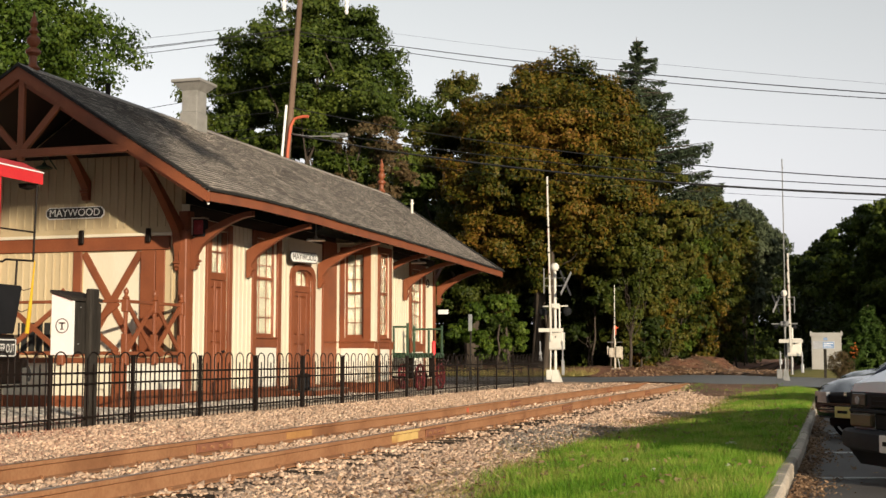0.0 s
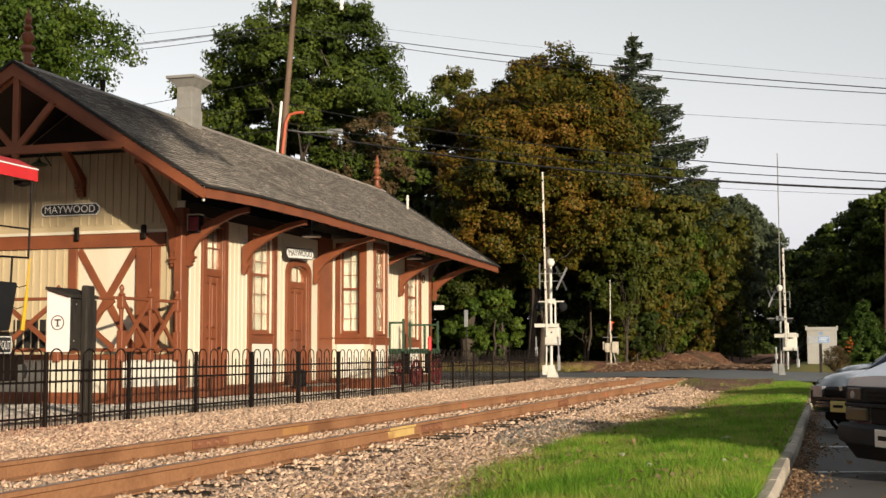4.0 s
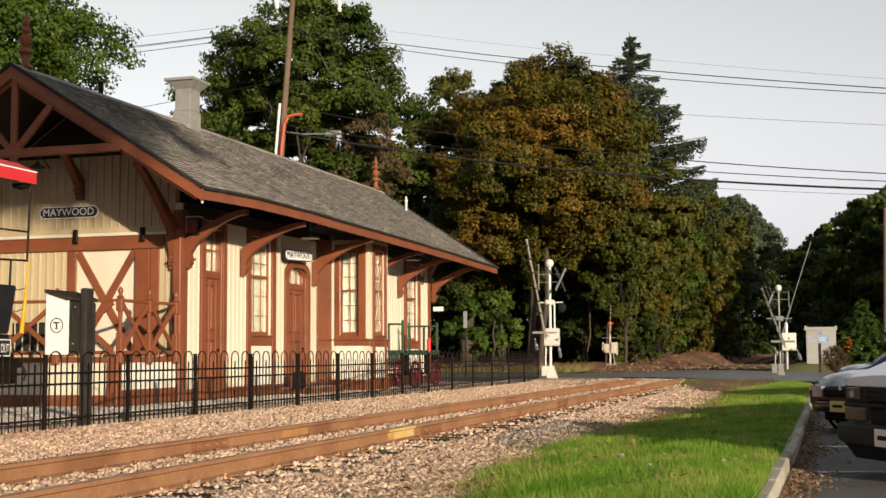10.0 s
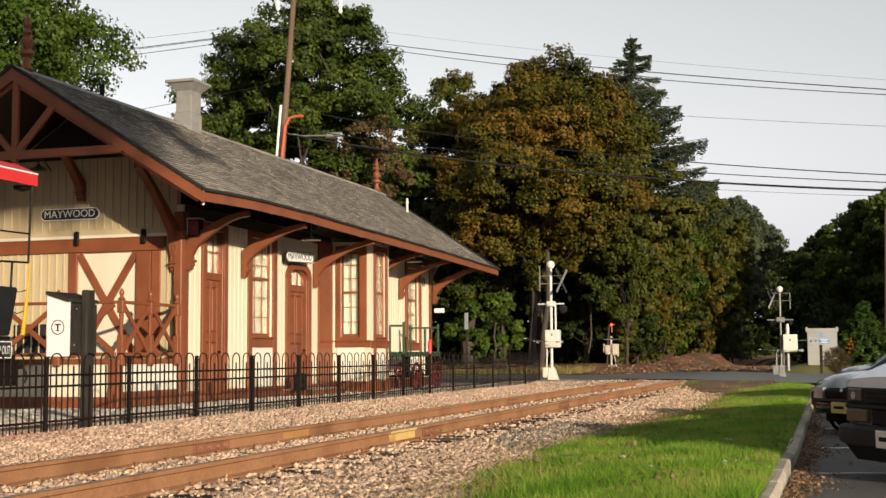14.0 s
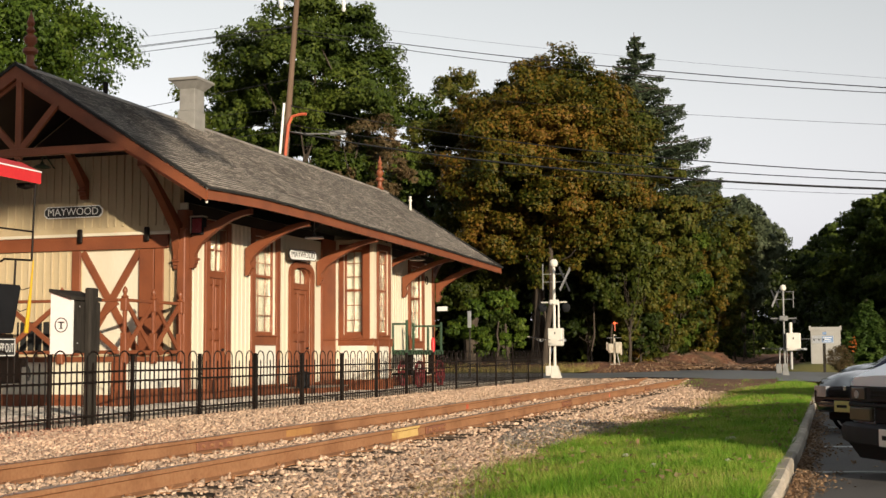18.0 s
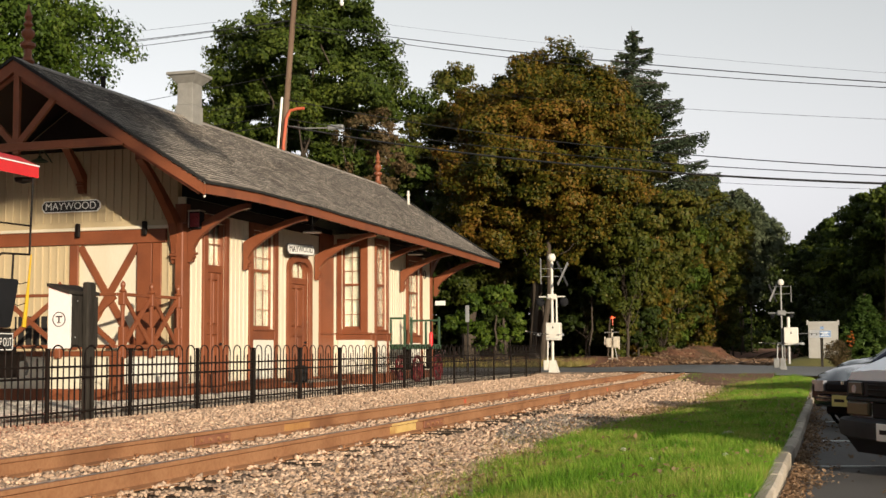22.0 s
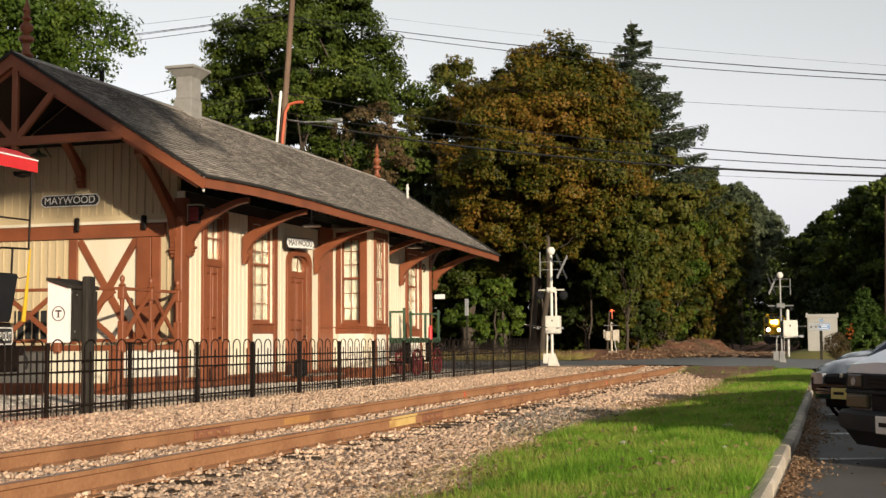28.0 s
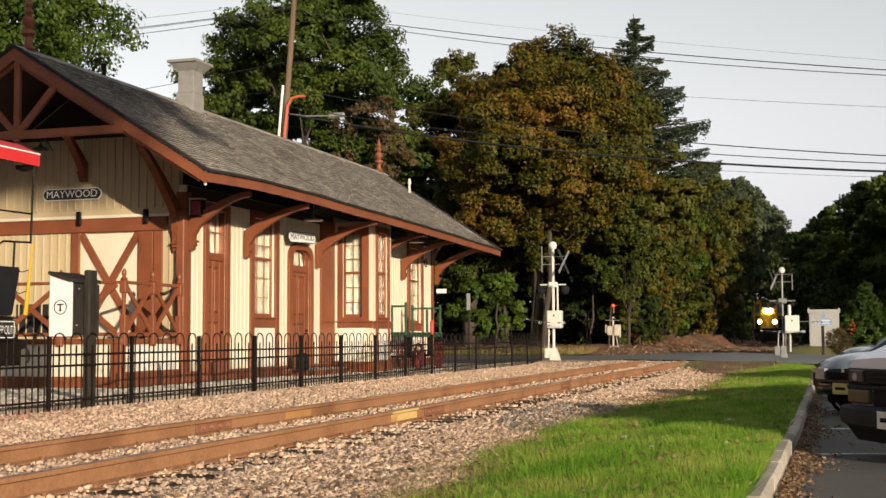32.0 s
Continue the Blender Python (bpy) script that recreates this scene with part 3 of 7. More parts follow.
def roof_z(x):
    return RZ - (RZ - EZ) / (EX - RX) * abs(x - RX)


# openings: y0, y1, z0, z1
DOOR_A, WIN_B, DOOR_C, WIN_D = (24.21, 25.04, 0.06, 3.62), (26.42, 27.56, 1.36, 3.64), (28.52, 29.62, 0.10, 3.06), (37.38, 38.54, 1.30, 3.64)
part("wall", pane_wall(Geo(), "x", WX, 0.16, NY, FY, PF, WALL_TOP, [DOOR_A, WIN_B, DOOR_C, WIN_D, (BAY0 + 0.2, BAY1 - 0.2, 0.5, 3.5)]), cream, depot)
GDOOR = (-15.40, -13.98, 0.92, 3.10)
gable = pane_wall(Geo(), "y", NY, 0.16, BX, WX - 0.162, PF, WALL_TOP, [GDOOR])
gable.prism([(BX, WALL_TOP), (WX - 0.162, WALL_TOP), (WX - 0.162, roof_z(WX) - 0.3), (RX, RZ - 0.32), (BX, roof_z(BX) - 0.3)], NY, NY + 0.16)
part("wall", gable, shaded_cream, depot)
fg = Geo().box((BX, FY - 0.16, PF), (WX - 0.162, FY, WALL_TOP))
fg.prism([(BX, WALL_TOP), (WX - 0.162, WALL_TOP), (WX - 0.162, roof_z(WX) - 0.3), (RX, RZ - 0.32), (BX, roof_z(BX) - 0.3)], FY - 0.16, FY)
part("wall", fg, cream, depot)
part("wall", Geo().box((BX - 0.16, NY, PF), (BX - 0.002, FY, WALL_TOP)), cream, depot)
part("floor", Geo().box((BX, NY + 0.17, -0.05), (WX - 0.17, FY - 0.17, 0.04)), dark_wood, depot)

# bay: three walls with windows
BW1 = (-12.64, -12.10, 1.40, 3.66)
BW2 = (31.62, 32.38, 1.40, 3.66)
part("bay_wall", pane_wall(Geo(), "y", BAY0, 0.12, WX + 0.003, BAYX - 0.122, PF, 3.92, [BW1[:2] + BW1[2:]]), cream, depot)
part("bay_wall", pane_wall(Geo(), "x", BAYX, 0.12, BAY0, BAY1, PF, 3.92, [BW2]), cream, depot)
part("bay_wall", Geo().box((WX + 0.003, BAY1 - 0.12, PF), (BAYX - 0.122, BAY1, 3.92)), cream, depot)

# plinth, skirting, corner boards and bands in red-brown
def board_x(y0, y1, z0, z1, d=0.03, name="trim_board", mat=None):
    return part(name, Geo().box((WX, y0, z0), (WX + d, y1, z1), 0.006), mat or brown, depot)


def board_y(x0, x1, z0, z1, d=0.03, y=NY, name="trim_board", mat=None):
    return part(name, Geo().box((x0, y - d, z0), (x1, y, z1), 0.006), mat or brown, depot)


for a, b in ((NY + 0.02, DOOR_A[0] - 0.1), (DOOR_A[1] + 0.1, DOOR_C[0] - 0.1), (DOOR_C[1] + 0.1, BAY0 - 0.001), (BAY1 + 0.001, FY)):
    board_x(a, b, PF, 0.20, 0.05, "plinth")
part("plinth", Geo().box((WX + 0.051, BAY0 - 0.04, PF), (BAYX + 0.04, BAY0, 0.23), 0.006), brown, depot)
part("plinth", Geo().box((BAYX, BAY0 + 0.001, PF), (BAYX + 0.045, BAY1, 0.23), 0.006), brown, depot)
board_x(30.33, BAY0 - 0.01, 0.21, 3.9, 0.05, "pilaster")
part("ledge", Geo().box((WX + 0.0505, 30.31, 1.265), (WX + 0.085, BAY0 - 0.066, 1.30), 0.008), brown, depot)
board_x(NY - 0.02, NY + 0.16, 0.21, 3.9, 0.045, "corner_board")
board_x(FY - 0.2, FY, 0.21, 3.9, 0.045, "corner_board")


def battens(n_list, face, z0, z1, skip=()):
    for u in n_list:
        if any(a < u < b for a, b in skip):
            continue
        g = Geo().box((WX, u - 0.018, z0), (WX + 0.018, u + 0.018, z1), 0.005) if face == "x" else Geo().box((u - 0.018, NY - 0.018, z0), (u + 0.018, NY, z1), 0.005)
        part("batten", g, cream, depot)


battens(steps(NY + 0.3, FY - 0.3, 0.2), "x", 0.21, 3.96, [(DOOR_A[0] - 0.2, DOOR_A[1] + 0.2), (WIN_B[0] - 0.2, WIN_B[1] + 0.2), (DOOR_C[0] - 0.25, DOOR_C[1] + 0.25), (30.0, BAY1 + 0.1), (WIN_D[0] - 0.2, WIN_D[1] + 0.2)])


def casing_x(o, w=0.17, d=0.06, sill=True, x=WX):
    """Frame boards round an opening in the track-side wall."""
    foot, top = 0.21 if sill else o[2], o[3] + 0.155
    part("casing", Geo().box((x, o[0] - w, foot), (x + d, o[0], top), 0.008), brown, depot)
    part("casing", Geo().box((x, o[1], foot), (x + d, o[1] + w, top), 0.008), brown, depot)
    part("casing", Geo().box((x, o[0], o[3]), (x + d, o[1], top), 0.008), brown, depot)
    if sill:
        part("apron", Geo().box((x, o[0], o[2] - 0.25), (x + d - 0.01, o[1], o[2] - 0.041), 0.008), brown, depot)
        part("sill", Geo().box((x, o[0], o[2] - 0.04), (x + d + 0.03, o[1], o[2]), 0.01), brown, depot)


def sash(o, x, cols, rows, parent=depot, m=None, deep=0.10, mid=2.58):
    """A two-light sash window with glazing bars, glass and a pale blind, in the plane x (or turned by m)."""
    y0, y1, z0, z1 = o
    win = part("window", Geo().box((x - deep, y0, z0), (x - deep + 0.05, y0 + 0.06, z1), 0.006, m).box((x - deep, y1 - 0.06, z0), (x - deep + 0.05, y1, z1), 0.006, m)
               .box((x - deep, y0 + 0.06, z0), (x - deep + 0.05, y1 - 0.06, z0 + 0.08), 0.006, m).box((x - deep, y0 + 0.06, z1 - 0.07), (x - deep + 0.05, y1 - 0.06, z1), 0.006, m)
               .box((x - deep, y0 + 0.06, mid - 0.03), (x - deep + 0.06, y1 - 0.06, mid + 0.03), 0.006, m), brown, parent)
    for k in range(1, cols):
        y = y0 + (y1 - y0) * k / cols
        part("glazing_bar", Geo().box((x - deep + 0.01, y - 0.011, z0 + 0.08), (x - deep + 0.035, y + 0.011, z1 - 0.07), 0.003, m), brown, win)
    for h0, h1 in ((z0, mid), (mid, z1)):
        for k in range(1, rows):
            z = h0 + (h1 - h0) * k / rows
            part("glazing_bar", Geo().box((x - deep + 0.008, y0 + 0.06, z - 0.010), (x - deep + 0.036, y1 - 0.06, z + 0.010), 0.003, m), brown, win)
    pn = part("pane", Geo().box((x - deep + 0.016, y0 + 0.05, z0 + 0.05), (x - deep + 0.022, y1 - 0.05, z1 - 0.05), 0, m), window_glass, win)
    pn.visible_shadow = False
    part("blind", Geo().box((x - deep - 0.07, y0 + 0.02, z0 + 0.02), (x - deep - 0.055, y1 - 0.02, z1 - 0.02), 0, m), blind, win, "pale drawn blind")
    return win


casing_x(WIN_B, 0.2)
sash(WIN_B, WX, 3, 3, mid=2.72)
part("panel", Geo().box((WX, WIN_B[0] + 0.002, 0.21), (WX + 0.035, WIN_B[1] - 0.002, 1.11), 0.008), white_paint, depot, "white panel under a window")
casing_x(WIN_D)
sash(WIN_D, WX, 2, 3, mid=2.63)
part("panel", Geo().box((WX, WIN_D[0] + 0.002, 0.21), (WX + 0.035, WIN_D[1] - 0.002, 1.07), 0.008), white_paint, depot)
for o in (BW2,):
    casing_x(o, 0.12, 0.05, True, BAYX + 0.0005)
    sash(o, BAYX, 2, 3, deep=0.08)
part("panel", Geo().box((BAYX, BW2[0] + 0.002, 0.24), (BAYX + 0.03, BW2[1] - 0.002, 1.09), 0.008), white_paint, depot)
# window in the bay's side that faces down the platform
x0, x1, z0, z1 = BW1
turn = Matrix.Rotation(radians(-90), 4, "Z")
for a, b, c, d in ((x0 - 0.13, x0, z0 - 0.1, z1 + 0.14), (x1, x1 + 0.20, z0 - 0.1, z1 + 0.14), (x0, x1, z1, z1 + 0.14), (x0, x1, z0 - 0.1, z0)):
    part("casing", Geo().box((a, BAY0 - 0.05, c), (b, BAY0, d), 0.008), brown, depot)
part("sill", Geo().box((WX + 0.06, BAY0 - 0.065, z0 - 0.135), (BAYX + 0.05, BAY0, z0 - 0.1), 0.01), brown, depot)
part("sill", Geo().box((BAYX, BAY0 + 0.001, z0 - 0.135), (BAYX + 0.065, BAY1 + 0.03, z0 - 0.1), 0.01), brown, depot)
# the sash is built facing +x at y = -x1..-x0, then turned to face -y
sash((x0, x1, z0, z1), -BAY0, 2, 3, m=turn @ Matrix.Identity(4), deep=0.08)
part("panel", Geo().box((x0 - 0.1, BAY0 - 0.03, 0.24), (x1 + 0.1, BAY0, 1.12), 0.008), white_paint, depot)
part("apron", Geo().box((WX + 0.06, BAY0 - 0.028, 1.12), (BAYX, BAY0 - 0.001, z0 - 0.137), 0.004), brown, depot)
part("apron", Geo().box((BAYX + 0.001, BAY0, 1.10), (BAYX + 0.028, BAY1, z0 - 0.137), 0.004), brown, depot)
part("corner_board", Geo().box((BAYX - 0.098, BAY0 - 0.035, 1.31), (BAYX - 0.002, BAY0, 3.9), 0.006), cream, depot)
part("corner_board", Geo().box((WX + 0.001, BAY0 - 0.06, 0.24), (WX + 0.10, BAY0 - 0.001, 3.9), 0.006), cream, depot)


def door(o, name, leaf_top, arched=False):
    """A door of stiles, rails and raised panels with a light above, in the track-side wall."""
    y0, y1, z0, z1 = o
    if arched:
        c, mid, side = (y0 + y1) / 2, 2.80, 0.20
        for a, b in ((y0 - side, y0), (y1, y1 + side)):
            part("casing", Geo().box((WX, a, PF), (WX + 0.06, b, mid), 0.008), brown, depot)
        n, g = 14, Geo()
        r0, r1 = (y1 - y0) / 2, (y1 - y0) / 2 + side
        pts = [(math.copysign(abs(math.cos(math.pi * k / n)) ** 0.7, n - 2 * k), abs(math.sin(math.pi * k / n)) ** 0.8) for k in range(n + 1)]
        for (ca, sa), (cb, sb) in zip(pts, pts[1:]):
            quad = [(c + r0 * ca, mid + 0.25 * sa), (c + r1 * ca, mid + 0.40 * sa), (c + r1 * cb, mid + 0.40 * sb), (c + r0 * cb, mid + 0.25 * sb)]
            g.prism(quad, WX + 0.001, WX + 0.062, "x")
        part("arched_casing", g, brown, depot, "arched red-brown door casing")
    else:
        casing_x((y0, y1, PF, z1), 0.165, 0.06, False)
    d = part(name, Geo().box((WX - 0.13, y0 + 0.02, z0), (WX - 0.10, y1 - 0.02, leaf_top), 0.004), brown, depot, "red-brown panelled wooden door")
    w = y1 - y0 - 0.04
    ya, yb, ym = y0 + 0.02, y1 - 0.02, (y0 + y1) / 2
    for a, b in ((ya, ya + 0.12), (ym - 0.045, ym + 0.045), (yb - 0.12, yb)):
        part("stile", Geo().box((WX - 0.10, a, z0), (WX - 0.055, b, leaf_top), 0.01), brown, d)
    bays = ((ya + 0.12, ym - 0.045), (ym + 0.045, yb - 0.12))
    for za, zb in ((z0, 0.36), (1.22, 1.42), (2.40, leaf_top)):
        for a, b in bays:
            part("door_rail", Geo().box((WX - 0.10, a, za), (WX - 0.056, b, zb), 0.008), brown, d)
    for za, zb in ((0.36, 1.22), (1.42, 2.40)):
        for a, b in bays:
            part("door_panel", Geo().box((WX - 0.105, a + 0.028, za + 0.03), (WX - 0.06, b - 0.028, zb - 0.03), 0.03), brown, d)
    part("door_knob", Geo().lathe([(0.012, 0), (0.014, 0.03), (0.032, 0.045), (0.034, 0.065), (0.018, 0.08)], 10, Matrix.Translation((WX - 0.06, y1 - 0.1, z0 + 0.95)) @ Matrix.Rotation(radians(90), 4, "Y")), dark_trim, d)
    part("door_head", Geo().box((WX - 0.13, y0, leaf_top + 0.002), (WX - 0.02, y1, leaf_top + 0.16), 0.008), brown, depot)
    part("jamb", Geo().box((WX - 0.15, y0, PF), (WX - 0.002, y0 + 0.018, z1)), brown, depot)
    part("jamb", Geo().box((WX - 0.15, y1 - 0.018, PF), (WX - 0.002, y1, z1)), brown, depot)
    zl = leaf_top + 0.16
    if arched:
        n, c, r = 12, (y0 + y1) / 2, (y1 - y0) / 2 - 0.08
        arch = [(c + r * math.copysign(abs(math.cos(math.pi * k / n)) ** 0.75, n - 2 * k), zl + (z1 - zl - 0.03) * abs(math.sin(math.pi * k / n)) ** 0.7) for k in range(n + 1)]
        g = Geo().prism(arch[:7] + [(c, z1 + 0.02), (y1, z1 + 0.02), (y1, zl)], WX - 0.1, WX - 0.02, "x")
        g.prism(arch[6:] + [(y0, zl), (y0, z1 + 0.02), (c, z1 + 0.02)], WX - 0.1, WX - 0.02, "x")
        part("fanlight_surround", g, brown, depot)
    fl = part("fanlight", Geo().box((WX - 0.11, y0 + 0.02, zl), (WX - 0.10, y1 - 0.02, z1)), window_glass, depot)
    fl.visible_shadow = False
    part("fanlight_blind", Geo().box((WX - 0.158, y0 + 0.02, zl), (WX - 0.145, y1 - 0.02, z1)), blind, depot)
    for k in (1, 2):
        y = y0 + (y1 - y0) * k / 3
        part("glazing_bar", Geo().box((WX - 0.105, y - 0.014, zl), (WX - 0.08, y + 0.014, z1), 0.003), brown, depot)
    if not arched:
        part("glazing_bar", Geo().box((WX - 0.105, y0 + 0.02, (zl + z1) / 2 - 0.014), (WX - 0.08, y1 - 0.02, (zl + z1) / 2 + 0.014), 0.003), brown, depot)


board_x(DOOR_A[0] - 0.1, DOOR_A[1] + 0.1, PF, 0.09, 0.07, "threshold")
door(DOOR_A, "door", 2.55)
door(DOOR_C, "door", 2.50, True)
part("door_step", Geo().box((WX, 28.1, PF), (WX + 0.75, 30.4, 0.09), 0.012), brown, depot)
part("step_edge", Geo().box((WX + 0.02, 28.1, 0.091), (WX + 0.77, 30.4, 0.115), 0.008), concrete, depot)

# near gable: freight door, beam and battens
part("freight_door", Geo().box((GDOOR[0], NY + 0.03, GDOOR[2]), (GDOOR[1], NY + 0.09, GDOOR[3]), 0.006), cream, depot, "cream freight door with crossed red-brown braces")
gy_ = NY + 0.03
w, h = GDOOR[1] - GDOOR[0], GDOOR[3] - GDOOR[2]
for s in (1, -1):
    a, b = Vector((GDOOR[0] + w / 2 - s * w * 0.48, 0, GDOOR[2] + 0.02)), Vector((GDOOR[0] + w / 2 + s * w * 0.48, 0, GDOOR[3] - 0.02))
    d = (b - a).normalized()
    n_ = Vector((-d.z, 0, d.x)) * 0.075
    part("brace", Geo().prism([((a + n_).x, (a + n_).z), ((b + n_).x, (b + n_).z), ((b - n_).x, (b - n_).z), ((a - n_).x, (a - n_).z)], gy_ - (0.045 if s > 0 else 0.04), gy_ - 0.001), brown, depot)
board_y(GDOOR[0] - 0.2, GDOOR[0], 0.9, 3.11, 0.05, name="door_post")
board_y(GDOOR[1], GDOOR[1] + 0.34, 0.9, 3.11, 0.05, name="door_post")
board_y(GDOOR[1] + 0.36, GDOOR[1] + 0.56, 0.9, 3.11, 0.04, name="door_post")
board_y(BX + 0.05, WX - 0.4, 3.12, 3.40, 0.07, name="door_track")
board_y(BX + 0.05, WX - 0.3, 3.405, 3.47, 0.10, name="ledge", mat=cream)
for u in (-15.36, -13.76):
    part("hanger", Geo().box((u - 0.06, NY - 0.16, 3.26), (u + 0.06, NY - 0.101, 3.56), 0.02), black_metal, depot)
board_y(WX - 0.2, WX + 0.02, PF, 3.9, 0.05, name="corner_board")
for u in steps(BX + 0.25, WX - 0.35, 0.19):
    part("batten", Geo().box((u - 0.02, NY - 0.032, 3.60), (u + 0.02, NY, roof_z(u) - 0.42), 0.004), shaded_cream, depot)
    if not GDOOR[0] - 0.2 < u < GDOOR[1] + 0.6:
        part("batten", Geo().box((u - 0.02, NY - 0.032, 0.9), (u + 0.02, NY, 3.11), 0.004), shaded_cream, depot)
part("small_window", Geo().box((-16.95, NY - 0.03, 0.95), (-16.1, NY - 0.001, 1.62), 0.01), dark_void, depot)

# added dark boards stand for the eave's shade on the wall top
board_x(NY + 0.05, BAY0 - 0.1, 3.80, 4.04, 0.028, name="frieze_board", mat=eave_shade)
board_x(BAY1 + 0.1, FY - 0.05, 3.80, 4.04, 0.028, name="frieze_board", mat=eave_shade)
# roof: two slopes, shingle courses, fascias, rakes, gable truss; the old eaves sag towards both ends
EAVE_Y = (20.7, 21.7, 23.0, 25.7, 28.0, 31.2, 33.6, 36.3, 39.4, 41.9)
EAVE_Z = (4.005, 4.045, 4.08, 4.085, 4.05, 4.02, 3.99, 3.95, 3.89, 3.845)


def eave_z(y):
    return float(np.interp(y, EAVE_Y, EAVE_Z))


def slope_z(x, y):
    return RZ - (RZ - eave_z(y)) * abs(x - RX) / (EX - RX)


def long_strip(ys, outline):
    """A long member along y: outline(y) gives its section as (x, z) points."""
    rows = [outline(y) for y in ys]
    n = len(rows[0])
    v = [(x, y, z) for y, row in zip(ys, rows) for x, z in row]
    f = [(i * n + k, i * n + (k + 1) % n, (i + 1) * n + (k + 1) % n, (i + 1) * n + k) for i in range(len(ys) - 1) for k in range(n)]
    return Geo().add(v, f + [tuple(range(n)), tuple(range(len(v) - n, len(v)))])


def ragged(y, k):
    return 0.010 * noise.noise((y * 1.3, k, 0)) + 0.006 * noise.noise((y * 4.1, k, 3))


roof_ys = steps(NR, FR, 0.55)
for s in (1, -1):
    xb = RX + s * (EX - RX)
    part("roof_deck", long_strip(roof_ys, lambda y: [(RX, RZ - 0.05), (xb, eave_z(y) - 0.05), (xb, eave_z(y) - 0.19), (RX, RZ - 0.24)]), eave_shade, depot)
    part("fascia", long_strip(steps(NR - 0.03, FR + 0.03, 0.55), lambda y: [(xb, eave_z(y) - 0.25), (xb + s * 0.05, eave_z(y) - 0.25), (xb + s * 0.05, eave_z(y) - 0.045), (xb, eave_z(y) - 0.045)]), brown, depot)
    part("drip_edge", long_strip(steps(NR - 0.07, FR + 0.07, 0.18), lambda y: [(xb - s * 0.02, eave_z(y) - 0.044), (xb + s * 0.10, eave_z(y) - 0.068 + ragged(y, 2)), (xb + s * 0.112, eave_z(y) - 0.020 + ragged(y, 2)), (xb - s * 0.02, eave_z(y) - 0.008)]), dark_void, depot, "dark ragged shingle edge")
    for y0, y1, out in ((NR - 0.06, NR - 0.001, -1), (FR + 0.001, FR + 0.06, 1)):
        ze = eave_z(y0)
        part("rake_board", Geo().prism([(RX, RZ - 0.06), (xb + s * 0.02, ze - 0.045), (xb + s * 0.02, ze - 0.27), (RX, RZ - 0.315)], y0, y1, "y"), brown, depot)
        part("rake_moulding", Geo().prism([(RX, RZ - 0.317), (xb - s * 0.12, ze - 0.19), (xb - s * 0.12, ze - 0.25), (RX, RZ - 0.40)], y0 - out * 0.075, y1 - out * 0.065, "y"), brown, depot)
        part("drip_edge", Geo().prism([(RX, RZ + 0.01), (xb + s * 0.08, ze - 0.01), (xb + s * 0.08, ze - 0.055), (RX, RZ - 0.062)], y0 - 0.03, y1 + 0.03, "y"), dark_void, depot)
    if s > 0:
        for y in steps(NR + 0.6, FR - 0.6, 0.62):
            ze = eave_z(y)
            part("rafter", Geo().prism([(WX + 0.05, slope_z(WX, y) - 0.24), (xb - 0.05, ze - 0.195), (xb - 0.05, ze - 0.27), (WX + 0.05, slope_z(WX, y) - 0.36)], y - 0.03, y + 0.03, "y"), eave_shade, depot)
rng = np.random.default_rng(5)
for s in (1, -1):
    v, f = [], []
    slope = math.hypot(EX - RX, RZ - EZ)
    nx, nz = s * (RZ - EZ) / slope, (EX - RX) / slope
    rows = 40
    for r in range(rows):
        d0, d1 = slope * r / rows - 0.02, slope * (r + 1) / rows + (0.045 if r == rows - 1 else 0.012)
        y = NR - 0.08 - rng.random() * 0.25
        while y < FR + 0.08:
            y2 = min(y + 0.11 + 0.16 * rng.random(), FR + 0.08)
            ya = max(y, NR - 0.08 - 0.02 * rng.random())
            if y2 - ya > 0.03:
                t1 = 0.022 + 0.014 * rng.random()
                dd = d1 + 0.016 * rng.random()
                k = len(v)
                for d, t in ((d0, 0.002), (dd, t1), (dd, -0.012)):
                    for yy in (ya, y2 - 0.004):
                        v.append((RX + s * (EX - RX) * d / slope + nx * t, yy, RZ - 0.04 - (RZ - eave_z(yy)) * d / slope + nz * t))
                f += [(k, k + 1, k + 3, k + 2), (k + 2, k + 3, k + 5, k + 4)]
            y = y2
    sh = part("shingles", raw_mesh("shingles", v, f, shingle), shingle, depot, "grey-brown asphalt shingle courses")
    tagged(sh, kind="stuff")
part("ridge_cap", Geo().prism([(RX - 0.16, RZ - 0.11), (RX, RZ - 0.01), (RX + 0.16, RZ - 0.11), (RX + 0.16, RZ - 0.09), (RX, RZ + 0.012), (RX - 0.16, RZ - 0.09)], NR - 0.07, FR + 0.07), shingle, depot)
for y in (NR + 0.02, FR - 0.02):
    part("king_post", Geo().box((RX - 0.01, y - 0.05, 4.70), (RX + 0.12, y + 0.05, 6.3), 0.012), brown, depot)
    part("collar_tie", Geo().box((RX - 2.45, y - 0.06, 4.76), (RX + 2.45, y + 0.04, 4.92), 0.012), brown, depot)
    for s in (1, -1):
        a, b = Vector((RX + 0.055 + s * 0.06, 0, 4.90)), Vector((RX + 0.03 + s * 0.90, 0, 5.78))
        d = (b - a).normalized()
        n_ = Vector((-d.z, 0, d.x)) * 0.062
        part("strut", Geo().prism([(p.x, p.z) for p in (a + n_, b + n_, b - n_, a - n_)], y - 0.045, y + 0.03), brown, depot)
zp = 5.12
xp = (RZ - 0.36 - zp) / ((RZ - EZ) / (EX - RX))
